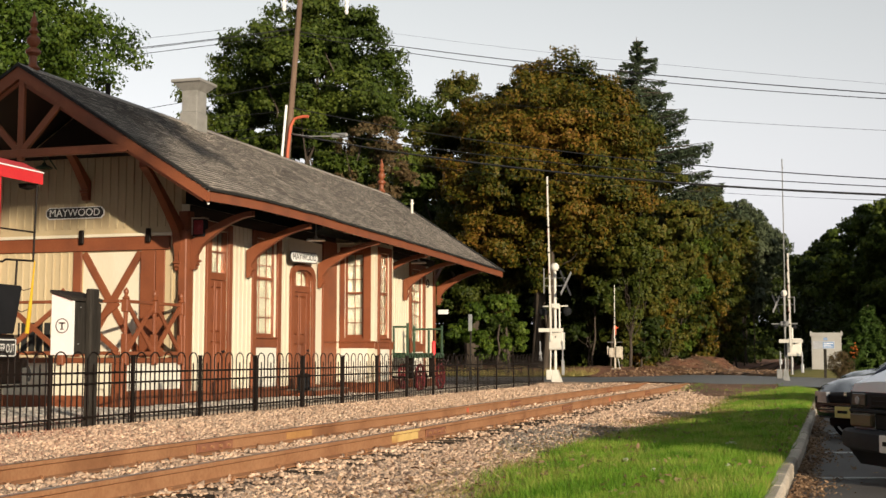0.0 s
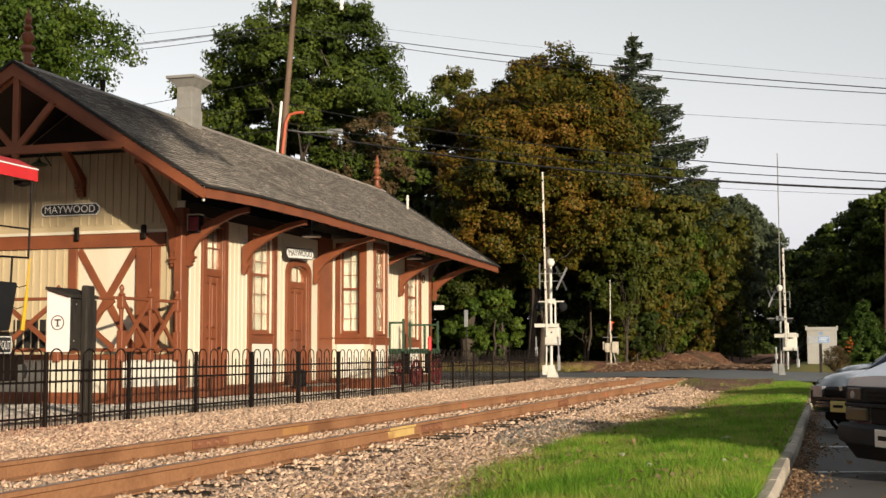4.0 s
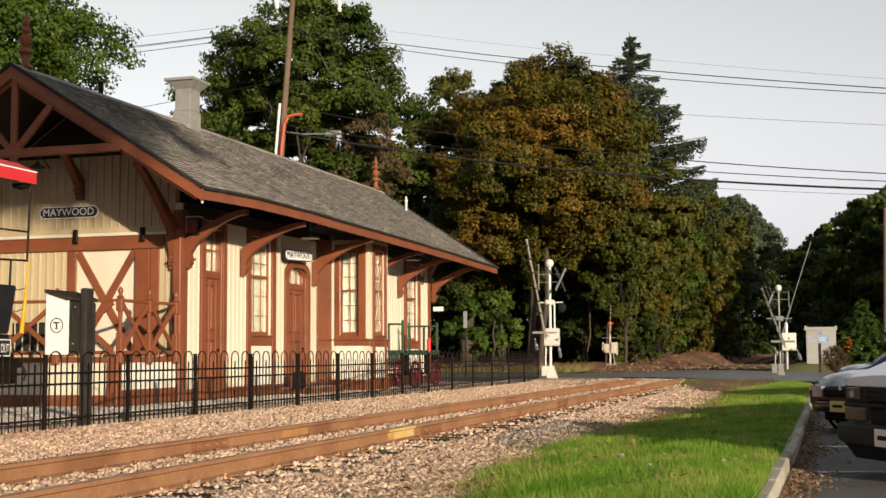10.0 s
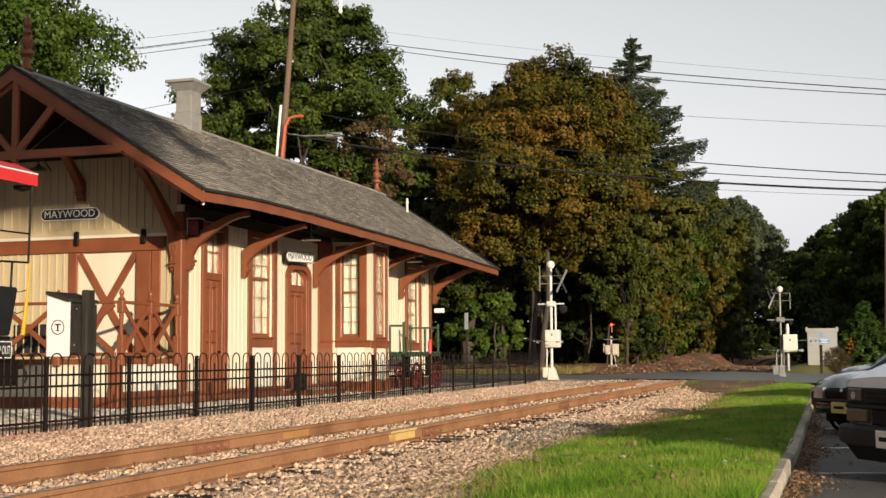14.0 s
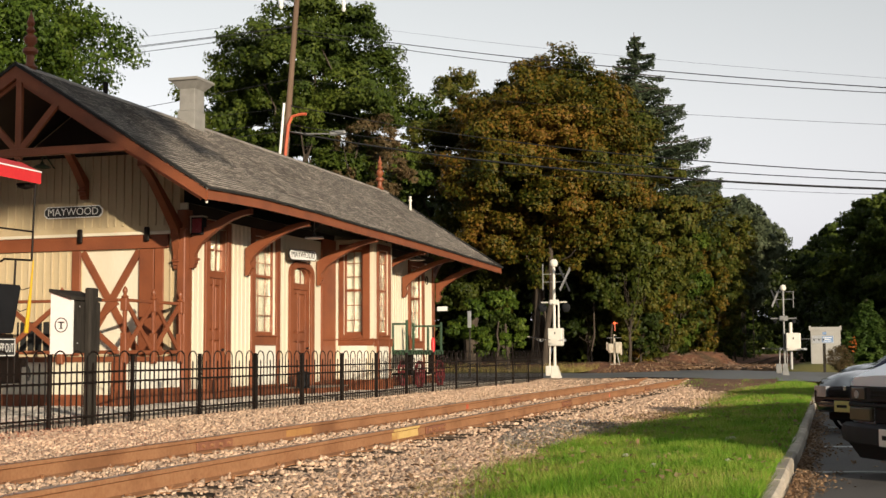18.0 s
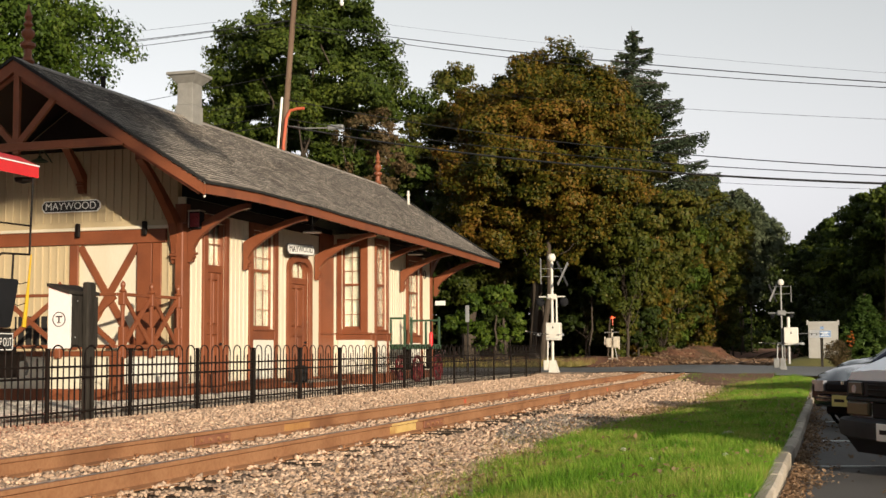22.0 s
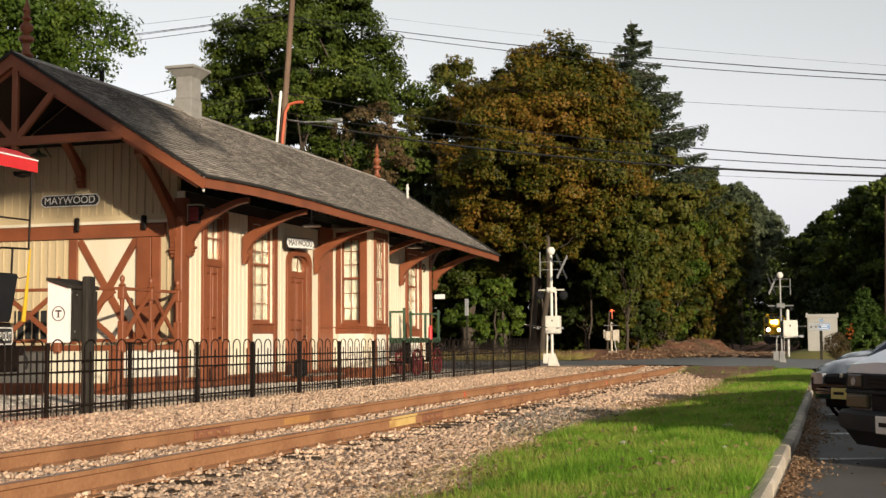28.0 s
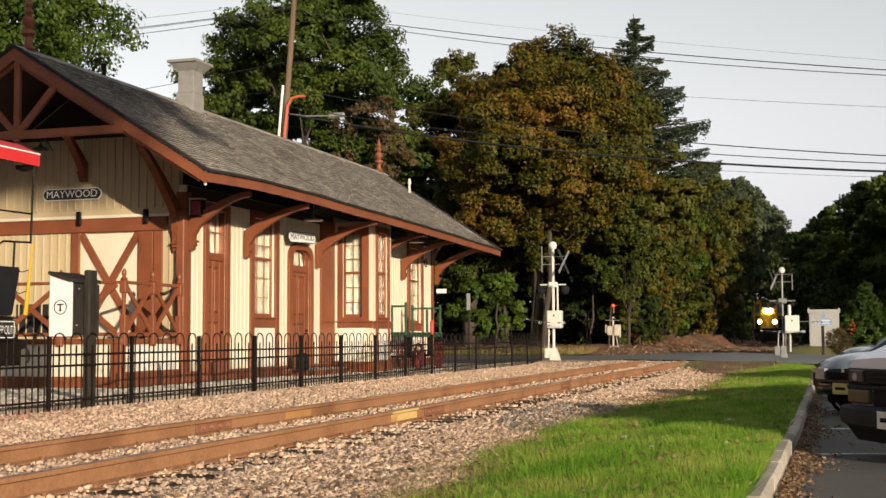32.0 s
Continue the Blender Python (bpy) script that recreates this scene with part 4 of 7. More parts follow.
# dark sheet laid over the wall for the shade in the peak
part("gable_panel", Geo().prism([(RX - xp, zp), (RX + xp, zp), (RX, RZ - 0.36)], NY - 0.035, NY - 0.001, "y"), eave_shade, depot, "dark brown sheet standing for shade in the gable's peak")
part("gable_soffit", Geo().prism([(RX, RZ - 0.245), (RX + 2.3, roof_z(RX + 2.3) - 0.1), (RX + 2.3, roof_z(RX + 2.3) - 0.13), (RX, RZ - 0.28), (RX - 2.3, roof_z(RX + 2.3) - 0.13), (RX - 2.3, roof_z(RX + 2.3) - 0.1)], NR + 0.2, NY - 0.01), eave_shade, depot)


def bracket(m, reach, drop, tall=0.62, thick=0.13, bow=1.7):
    """A curved timber bracket: leg on the wall at x = 0 with a stepped foot, arm out to x = reach, top at z = 0."""
    n = 10
    upper = [(0.0, -drop)] + [(reach * k / 6, -drop * (1 - k / 6) ** (bow * 0.95)) for k in range(1, 7)]
    under = [(reach * (0.07 + 0.93 * k / n), -0.11 - (drop + 0.14) * (1 - k / n) ** bow) for k in range(n, 0, -1)]
    foot = -drop - tall
    leg = [(0.115, foot + 0.30), (0.12, foot + 0.22), (0.175, foot + 0.205), (0.175, foot + 0.165), (0.125, foot + 0.15), (0.14, foot + 0.10), (0.10, foot + 0.075), (0.10, foot + 0.03), (0.06, foot), (0.0, foot)]
    part("bracket", Geo().prism(upper + under + leg, -thick / 2, thick / 2, "y", m), brown, depot, "curved red-brown timber bracket")


for y in (NY + 0.1, 25.94, 30.02, 33.9, 36.62, 39.95):
    bracket(Matrix.Translation((WX + 0.05, y, 3.87 - 0.006 * (y - NY))), 1.38 if y < 24 else 1.54 if y < 27 else 1.64, 0.56)
for x in (WX - 0.15, RX, BX + 0.15):
    zt, reach, drop, tall = (5.2, 0.75, 0.60, 0.40) if x == RX else (4.72, 1.55, 1.15, 0.92)
    bracket(Matrix.Translation((x, NY - 0.03, zt)) @ Matrix.Rotation(radians(-90), 4, "Z"), reach, drop, tall, 0.16, 1.2)
bracket(Matrix.Translation((WX - 0.15, FY + 0.03, 4.1)) @ Matrix.Rotation(radians(90), 4, "Z"), 1.6, 0.8, 0.5)
part("corner_post", Geo().box((WX - 0.13, NY - 0.18, PF), (WX + 0.055, NY - 0.01, 3.5), 0.02), brown, depot)

# chimney, finials, vent pipes
ch = part("chimney", Geo().box((-15.44, 27.35, 6.0), (-14.965, 27.89, 6.86), 0.012).box((-15.40, 27.37, 6.86), (-14.98, 27.86, 7.42), 0.012), stucco, depot, "grey rendered chimney")
part("chimney_cap", Geo().add([(-15.40, 27.37, 7.40), (-14.98, 27.37, 7.40), (-14.98, 27.86, 7.40), (-15.40, 27.86, 7.40), (-15.56, 27.21, 7.58), (-14.82, 27.21, 7.58), (-14.82, 28.02, 7.58), (-15.56, 28.02, 7.58)],
     [(0, 1, 5, 4), (1, 2, 6, 5), (2, 3, 7, 6), (3, 0, 4, 7), (4, 5, 6, 7), (3, 2, 1, 0)]).box((-15.60, 27.16, 7.582), (-14.80, 28.06, 7.655), 0.012), stucco, ch)
FIN = [(0.10, 0), (0.15, 0.06), (0.08, 0.14), (0.075, 0.30), (0.15, 0.36), (0.15, 0.42), (0.06, 0.48), (0.13, 0.58), (0.13, 0.66), (0.055, 0.74), (0.10, 0.80), (0.05, 0.88), (0.08, 0.96), (0.05, 1.06), (0.02, 1.15), (0.008, 1.22)]
for y in (21.25, 41.2):
    part("finial", Geo().lathe(FIN, 12, Matrix.Translation((RX, y, RZ - 0.06))), brown, depot, smooth=True)
part("vent_pipe", Geo().tube([(-15.33, 24.0, 6.3), (-15.33, 24.0, 6.88)], 0.055, 10), black_metal, depot)
part("vent_pipe", Geo().tube([(-14.11, 41.0, 5.4), (-14.11, 41.0, 6.12)], 0.042, 10).tube([(-14.11, 41.0, 6.12), (-14.11, 41.0, 6.16)], 0.065, 10).tube([(-14.11, 41.0, 6.16), (-14.11, 41.0, 6.28)], 0.04, 10), signal_white, depot)
# lamps under the eave
for y in (27.2, 35.0):
    part("eave_lamp", Geo().lathe([(0.03, 0.10), (0.05, 0.04), (0.22, 0.02), (0.24, -0.02), (0.20, -0.03)], 14, Matrix.Translation((-12.2, y + 1.1, 3.72))).tube([(-12.2, y + 1.1, 3.8), (-12.2, y + 1.1, 4.1)], 0.015, 6), galvanised, depot)


# ---- name boards ----
def name_board(m, w, h, big, field, ink, label):
    t = thing("station_sign", m, label, "sign")
    c = h * 0.28
    def plate(k, y0, y1, mat, nm):
        a, b, cc = w / 2 - k, h / 2 - k, c
        part(nm, Geo().prism([(-a + cc, -b), (a - cc, -b), (a, -b + cc), (a, b - cc), (a - cc, b), (-a + cc, b), (-a, b - cc), (-a, -b + cc)], y0, y1, "y"), mat, t)
    plate(0, -0.02, 0.0, ink, "border")
    plate(0.02, -0.026, -0.0205, field, "board")
    cu = bpy.data.curves.new("lettering", "FONT")
    cu.body, cu.align_x, cu.align_y, cu.size, cu.extrude = "MAYWOOD", "CENTER", "CENTER", big, 0.004
    cu.materials.append(ink)
    tmp = new("lettering", cu)
    deps = bpy.context.evaluated_depsgraph_get()
    me = bpy.data.meshes.new_from_object(tmp.evaluated_get(deps))
    bpy.data.objects.remove(tmp)
    xs = [v.co.x for v in me.vertices]
    k = (w * 0.86) / (max(xs) - min(xs))
    mid = (max(xs) + min(xs)) / 2
    for v in me.vertices:
        v.co = Vector(((v.co.x - mid) * k, -0.031 - v.co.z * 0.5, v.co.y * 1.1))
    me.materials.clear()
    me.materials.append(ink)
    part("lettering", me, ink, t)


name_board(pose(-15.585, NY - 0.035, 3.945), 1.43, 0.255, 0.2, black_board, sign_white, "black name board with white capital letters on the gable")
name_board(pose(WX + 0.24, 28.63, 3.325, -4, -2, 87), 1.46, 0.27, 0.2, sign_white, black_board, "white name board with black letters above the door")

# ---- trees ----
def leaf_cloud(rng, blobs, count, size, mat, name="crown", flat=0.35, sub=11):
    """Leaves in sprays: each blob (x, y, z, rx, rz) carries smaller clumps on its outside, each clump many small bent leaves."""
    blobs = np.asarray(blobs, float)
    k = len(blobs) * sub
    b = np.repeat(blobs, sub, 0)
    d = rng.normal(size=(k, 3))
    d[:, 2] += 0.15
    d /= np.linalg.norm(d, axis=1)[:, None]
    mid = b[:, :3] + d * (0.55 + 0.6 * rng.random((k, 1))) * b[:, [3, 3, 4]]
    rad = b[:, 3] * (0.20 + 0.26 * rng.random(k))
    which = rng.choice(k, count, p=rad ** 2 / (rad ** 2).sum())
    off = np.clip(rng.normal(size=(count, 3)), -1.45, 1.45) * np.array([0.62, 0.62, 0.40])
    pos = mid[which] + off * rad[which][:, None]
    n = off + 0.6 * d[which] + rng.normal(size=(count, 3)) * 0.55 + np.array([0, 0, flat])
    n /= np.linalg.norm(n, axis=1)[:, None]
    t = np.cross(n, rng.normal(size=(count, 3)))
    t /= np.linalg.norm(t, axis=1)[:, None]
    u = np.cross(n, t)
    s = size * (0.5 + 0.9 * rng.random(count))[:, None]
    a, c = t * s * 0.6, u * s * 0.46
    q = n * s * (0.25 * rng.random((count, 1)) - 0.05)
    v = np.stack([pos + a + q, pos - a * 0.6 - c, pos - a * 0.6 + c], 1).reshape(-1, 3)
    return raw_mesh(name, v, np.arange(len(v)).reshape(-1, 3), mat)


def limb(geo, p, q, r0, r1, rng, n=7, bend=0.08):
    p, q = Vector(p), Vector(q)
    l = (q - p).length
    pts = [p.lerp(q, k / 4) + Vector(rng.normal(size=3)) * (bend * l * (0 < k < 4) * 0.5) for k in range(5)]
    geo.tube(pts, [r0 + (r1 - r0) * k / 4 for k in range(5)], n)


def broad_tree(x, y, height, spread, seed, mat, label, leaves=26000, leaf=0.32, base=0.18, blobs=46, z=-0.2, lean=(0, 0), squeeze=0.62, trunk=None):
    """A broad-leaved tree: trunk, limbs to the clumps of its crown, leaves round each clump."""
    rng = np.random.default_rng(seed)
    t = thing("tree", pose(x, y, z), label, "tree")
    g = Geo()
    r = trunk or height * 0.022
    fork = height * (base + 0.12)
    limb(g, (0, 0, 0), (lean[0] * 0.3, lean[1] * 0.3, fork), r * 1.25, r * 0.8, rng, 9, 0.03)
    cl = []
    cz, hz = height * (base + 1) / 2, height * (1 - base) / 2
    for i in range(blobs):
        d = rng.normal(size=3)
        d /= np.linalg.norm(d)
        k = 0.28 + 0.59 * rng.random() ** 0.55
        w = max(0.35, 1 - abs(d[2]) ** 2.2 * 0.55)
        br = spread * (0.16 + 0.14 * rng.random())
        cx, cy, c_z = lean[0] + d[0] * spread * k * w, lean[1] + d[1] * spread * k * w, cz + d[2] * (hz - br * 0.8) * min(1, k + 0.12)
        cl.append((cx, cy, c_z, br, br * (0.6 + 0.25 * rng.random())))
        if i % 3 == 0:
            limb(g, (lean[0] * 0.3, lean[1] * 0.3, fork * (0.7 + 0.5 * rng.random())), (cx, cy, c_z), r * 0.28, r * 0.05, rng, 5)
    part("trunk", g, bark, t, "grey-brown trunk and limbs", smooth=True)
    part("crown", leaf_cloud(rng, cl, leaves, leaf, mat), mat, t)
    return t


def conifer(x, y, height, spread, seed, mat, label, z=-0.2, tiers=26, start=0.12, leaf=0.26, per=1500, droop=0.18, each=6, curtain=0.16, taper=0.8):
    """A conifer: straight stem, whorls of drooping branches, needle sprays along each."""
    rng = np.random.default_rng(seed)
    t = thing("tree", pose(x, y, z), label, "conifer tree")
    g = Geo().tube([(0, 0, 0), (0.05, 0, height * 0.5), (0, 0, height)], [height * 0.014, height * 0.009, 0.02], 8)
    pos = []
    for i in range(tiers):
        f = start + (1 - start) * i / tiers
        zz = height * f + 0.3 * (rng.random() - 0.5)
        reach = spread * (1 - f) ** taper * (0.8 + 0.4 * rng.random()) + 0.25
        for k in range(each):
            if rng.random() < 0.12:
                continue
            a = rng.random() * 6.283
            zz = height * (f + (1 - start) / tiers * (rng.random() - 0.5))
            rr = reach * (0.65 + 0.5 * rng.random())
            tip = Vector((math.cos(a) * rr, math.sin(a) * rr, zz - rr * droop + rr * rr * 0.012 + 0.25 * (rng.random() - 0.5)))
            g.tube([(0, 0, zz), tip * 0.55 + Vector((0, 0, zz * 0.45 - rr * droop * 0.3)), tip], [0.06, 0.04, 0.012], 4, False)
            n = int(per * 6 / each / tiers * rr / spread * 0.9) + 8
            q = rng.random(n) ** 0.7
            side = rng.normal(size=n) * (0.15 if curtain < 0.3 else 0.09) * rr * (1.15 - q)
            px = np.cos(a) * rr * q - np.sin(a) * side
            py = np.sin(a) * rr * q + np.cos(a) * side
            pz = zz + (tip.z - zz) * q - (0.0 if curtain < 0.3 else 0.24) * rr * q * (1 - q) - np.abs(rng.normal(size=n)) * curtain * (0.5 + rr * 0.12)
            pos.append(np.stack([px, py, pz], 1))
    pos = np.concatenate(pos)
    n = len(pos)
    dirs = rng.normal(size=(n, 3)) * [1, 1, 0.5]
    dirs /= np.linalg.norm(dirs, axis=1)[:, None]
    up = np.cross(dirs, rng.normal(size=(n, 3)))
    up /= np.linalg.norm(up, axis=1)[:, None]
    s = leaf * (0.6 + 0.8 * rng.random(n))[:, None]
    v = np.stack([pos - dirs * s, pos + up * s * 0.28, pos + dirs * s, pos - up * s * 0.28], 1).reshape(-1, 3)
    part("trunk", g, bark, t)
    part("crown", raw_mesh("crown", v, np.arange(4 * n).reshape(-1, 4), mat), mat, t)
    return t


broad_tree(-41.0, 52, 25.8, 8.9, 1, lime_leaf, "tall leafy green tree behind the station", 150000, 0.18, 0.2, 70)
broad_tree(-27.0, 62, 22.9, 6.6, 2, mid_leaf, "tall dark green broadleaf tree behind the station", 230000, 0.17, 0.05, 90)
broad_tree(-32.2, 65, 17.6, 5.0, 3, mid_leaf, "dark green broadleaf tree behind the station roof", 70000, 0.19, 0.05)
broad_tree(-22.0, 58, 14.4, 2.7, 4, brown_leaf, "thin brownish tree with bare twigs", 14000, 0.15, 0.1, 30)
broad_tree(-27.6, 80, 16.6, 4.4, 14, green_leaf, "dark green tree in the gap behind the station", 60000, 0.22, 0.1, 50)
broad_tree(-20.7, 78, 18.9, 4.4, 15, olive_leaf, "olive tree filling the shoulder of the big maple", 70000, 0.18, 0.2, 50)
broad_tree(-22.2, 76, 19.4, 5.6, 5, olive_leaf, "olive and rust tree behind the crossing", 130000, 0.17, 0.12, 70)
broad_tree(-20.2, 86, 19.0, 4.6, 12, mid_leaf, "dark green tree between the olive tree and the maple", 40000, 0.22, 0.3, 46)
broad_tree(-17.2, 72, 19.2, 6.6, 6, autumn_leaf, "big maple with rust and olive autumn leaves", 230000, 0.17, 0.24, 110, trunk=0.19, lean=(0.7, 0))
broad_tree(-16.4, 71, 14.0, 3.2, 13, autumn_leaf, "slender leaning maple beside the big one", 20000, 0.17, 0.5, 24, trunk=0.15, lean=(1.6, 0))
broad_tree(-12.6, 78, 17.4, 4.6, 7, olive_leaf, "maple with brownish autumn leaves beside the road", 120000, 0.18, 0.04, 70, trunk=0.09)
conifer(-15.6, 101, 26.9, 13.2, 8, needle, "tall open spruce rising above the maples", tiers=30, per=32000, leaf=0.18, each=6, start=0.42, droop=0.02, curtain=0.30, taper=0.92)
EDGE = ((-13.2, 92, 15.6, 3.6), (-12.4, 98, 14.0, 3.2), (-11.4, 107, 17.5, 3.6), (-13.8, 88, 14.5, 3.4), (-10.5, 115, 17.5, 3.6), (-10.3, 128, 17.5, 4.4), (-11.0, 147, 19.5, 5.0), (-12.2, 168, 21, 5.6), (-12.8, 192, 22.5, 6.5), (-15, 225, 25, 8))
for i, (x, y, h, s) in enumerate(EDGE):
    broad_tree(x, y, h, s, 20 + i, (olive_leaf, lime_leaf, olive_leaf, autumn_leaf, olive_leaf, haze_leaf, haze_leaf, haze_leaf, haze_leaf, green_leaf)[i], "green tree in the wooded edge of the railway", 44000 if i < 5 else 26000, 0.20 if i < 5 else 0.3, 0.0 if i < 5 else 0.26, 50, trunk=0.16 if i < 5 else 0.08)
for i, (x, y, h, s) in enumerate(((-19.4, 68.2, 5.6, 1.9), (-18.2, 68.8, 4.9, 1.5), (-25.5, 74, 8, 3.0), (-27.5, 65, 9, 3.6), (-15.6, 80, 7, 2.6), (-12.6, 82, 6, 2.2), (-31, 68, 11, 4.5))):
    broad_tree(x, y, h, s, 40 + i, lime_leaf if i in (0, 1, 3) else green_leaf, "green undergrowth below the roadside trees", 13000, 0.17, 0.1, 22, trunk=0.07)
for i, (x, y, h, s) in enumerate(((-13.7, 81, 8, 2.3), (-12.9, 86, 9, 2.5), (-12.4, 92, 10, 2.6), (-10.9, 103.5, 11, 2.6), (-10.1, 106, 11.5, 2.5), (-10.6, 101, 9, 2.0), (-9.9, 111, 12, 2.3))):
    broad_tree(x, y, h, s, 50 + i, (olive_leaf, autumn_leaf)[i % 2], "dense olive shrub wall beside the railway", 34000, 0.17, -0.04, 40, trunk=0.08)
RIGHT = ((1.8, 108, 14.0, 3.9), (5.2, 103, 15.6, 4.4), (-0.6, 122, 13.3, 3.4), (8.5, 115, 16, 5), (4.0, 122, 17, 5), (8, 130, 17, 5.5), (9.5, 104, 16, 5.5), (-2.2, 140, 14.4, 4.4), (3.5, 135, 17.6, 5), (-4.2, 165, 16, 5), (-5.6, 195, 18, 5.5), (-7.6, 235, 20.5, 6), (1.5, 170, 21, 6))
for i, (x, y, h, s) in enumerate(RIGHT):
    # paler leaves on four of them put sunlit tops into the colour
    broad_tree(x, y, h, s, 60 + i, mid_leaf if i in (0, 1, 2, 4) else green_leaf, "dark green tree beside the railway", 30000, 0.26, 0.0, 46, trunk=0.16)
for i, (dx, y, h, s) in enumerate(((4.6, 247, 14, 2.6), (5.0, 256, 18, 3.0), (5.4, 266, 20, 3.4), (-4.8, 262, 18, 3.2), (-5, 276, 20, 3.6))):
    broad_tree(track_x(y) + dx, y, h, s, 160 + i, green_leaf, "dark green tree at the bend of the railway", 12000, 0.4, 0.0, 40, trunk=0.16)
for i, (x, y, h, s) in enumerate(((-0.8, 133, 11.5, 3.6), (-2.2, 150, 12.5, 4.0), (-4.0, 181, 14.5, 4.4), (-5.2, 212, 16.5, 4.6))):
    broad_tree(x, y, h, s, 180 + i, green_leaf, "dark green tree crowding the railway", 26000, 0.3, 0.0, 46, trunk=0.16)
for i, (x, y, h) in enumerate(((-18.3, 67.6, 3.4), (-17.7, 67.9, 3.2), (-14.6, 76, 5), (-16.9, 74, 4.5), (-13.9, 78, 5.5))):
    broad_tree(x, y, h, 1.1, 240 + i, green_leaf, "thin pale sapling stem under the big crowns", 700, 0.17, 0.72, 7, trunk=0.055 + 0.02 * (i % 2), lean=(0.5 * (-1) ** i, 0))
# woods that close the view behind the single trees
rng = np.random.default_rng(99)
woods = [(-75 + 62 * rng.random(), 96 + 26 * rng.random(), 1 + 12 * rng.random(), 2.5 + 2 * rng.random(), 2.5 + 2 * rng.random()) for k in range(230)]
woods += [(-36 + 22 * rng.random(), 89 + 6 * rng.random(), 1 + 13 * rng.random(), 2.3, 2.3) for k in range(90)]
tagged(new("woodland", leaf_cloud(rng, woods, 190000, 0.4, green_leaf, "woodland")), "dense dark woodland behind the roadside trees", "woods", "", "stuff")
woods = [(3 + 40 * rng.random(), 118 + 40 * rng.random(), 1 + 9 * rng.random(), 2.5 + 2 * rng.random(), 2.5 + 2 * rng.random()) for k in range(90)]
tagged(new("woodland", leaf_cloud(rng, woods, 60000, 0.6, green_leaf, "woodland")), "dense dark woodland past the parking lot", "woods", "", "stuff")
for i, (dx, y, h) in enumerate(((-11, 252, 27), (7, 275, 27), (-6.5, 300, 31), (6.5, 322, 30), (-7, 350, 34), (7, 380, 34), (-6, 420, 36), (6, 455, 36))):
    broad_tree(track_x(y) + dx, y, h, 8.5, 120 + i, green_leaf, "far green tree arching over the railway", 9000, 0.6, 0.30, 40, trunk=0.25)
# out of view, added to shade the ground past the road
woods = [(7 + 24 * u, 94 + 18 * w - 7 - 24 * u, 1 + 9 * v, 2 + rng.random(), 2 + rng.random()) for u, w, v in rng.random((70, 3))]
tagged(new("woodland", leaf_cloud(rng, woods, 50000, 0.5, green_leaf, "woodland")), "unseen dark trees past the lot, added to shade the track", "woods", "", "stuff")
# unseen woods, added right of the view to darken the railway gap
woods = [(8 + 40 * rng.random(), 92 + 34 * rng.random(), 1 + 14 * rng.random(), 2.5 + 2 * rng.random(), 2.5 + 2 * rng.random()) for k in range(110)]
tagged(new("woodland", leaf_cloud(rng, woods, 60000, 0.6, green_leaf, "woodland")), "unseen dense woodland by the lot, added to shade the cutting", "woods", "", "stuff")
woods = [(x, 630 + 25 * rng.random(), 2 + 9 * rng.random(), 5, 5) for x in np.linspace(-60, 50, 50)]
tagged(new("far_woods", leaf_cloud(rng, woods, 26000, 2.0, green_leaf, "far_woods")), "distant woods that close the railway cutting", "woods", "", "stuff")
woods = [(-42 + 44 * rng.random(), 325 + 20 * rng.random(), 2 + 16 * rng.random(), 5, 5) for k in range(60)]
tagged(new("far_woods", leaf_cloud(rng, woods, 30000, 0.9, green_leaf, "far_woods")), "dark woods beyond the bend of the railway", "woods", "", "stuff")
# bushes that close the foot of the woods on both sides of the track
low = []
for k in range(300):
    y = 98 + 150 * rng.random() ** 1.4
    d = (4.6 + 9 * rng.random()) * (1 if rng.random() < 0.5 else -1)
    x = track_x(y) + d
    if x < 2 or y > 104:
        low.append((x, y, 0.2 + 3.2 * rng.random(), 1.3 + 0.8 * rng.random(), 1.3 + 0.6 * rng.random()))
tagged(new("undergrowth", leaf_cloud(rng, low, 120000, 0.32, green_leaf, "undergrowth")), "dark green undergrowth along both sides of the track", "undergrowth", "", "stuff")
# unseen woods east of the lot, added to block low skylight
woods = [(50 + 10 * rng.random(), y, z, 4, 4) for y in np.linspace(8, 130, 36) for z in (2.5, 6.5, 9.5)]
tagged(new("woodland", leaf_cloud(rng, woods, 40000, 1.0, green_leaf, "woodland")), "unseen tree belt east of the parking lot, cutting low skylight", "woods", "", "stuff")
# unseen tree, its high crown placed to shade the near gable and roof
broad_tree(9.1, -12.0, 19.5, 10.3, 300, green_leaf, "unseen tall tree beside the parking lot, set to shade the gable", 52000, 0.42, 0.575, 90, -0.25)
# unseen tall trees behind the camera and west of the station, added against skylight
woods = [(x, -48 + 14 * rng.random(), z, 4 + 1.5 * rng.random(), 4 + 1.5 * rng.random()) for x in np.linspace(-110, 10, 34) for z in (3, 9, 15 + 4 * rng.random())] + [(-95 + 8 * rng.random(), y, z, 5, 5) for y in np.linspace(-50, 60, 24) for z in (3, 10, 17)]
tagged(new("woodland", leaf_cloud(rng, woods, 60000, 1.0, green_leaf, "woodland")), "unseen belt of tall trees around the railway land, cutting skylight", "woods", "", "stuff")
woods = [(x, 680 + 60 * rng.random(), 3 + 12 * rng.random(), 9 + 4 * rng.random(), 9 + 4 * rng.random()) for x in np.linspace(-420, 300, 130)]
tagged(new("far_woods", leaf_cloud(rng, woods, 60000, 2.4, green_leaf, "far_woods")), "distant green woods along the horizon", "woods", "", "stuff")
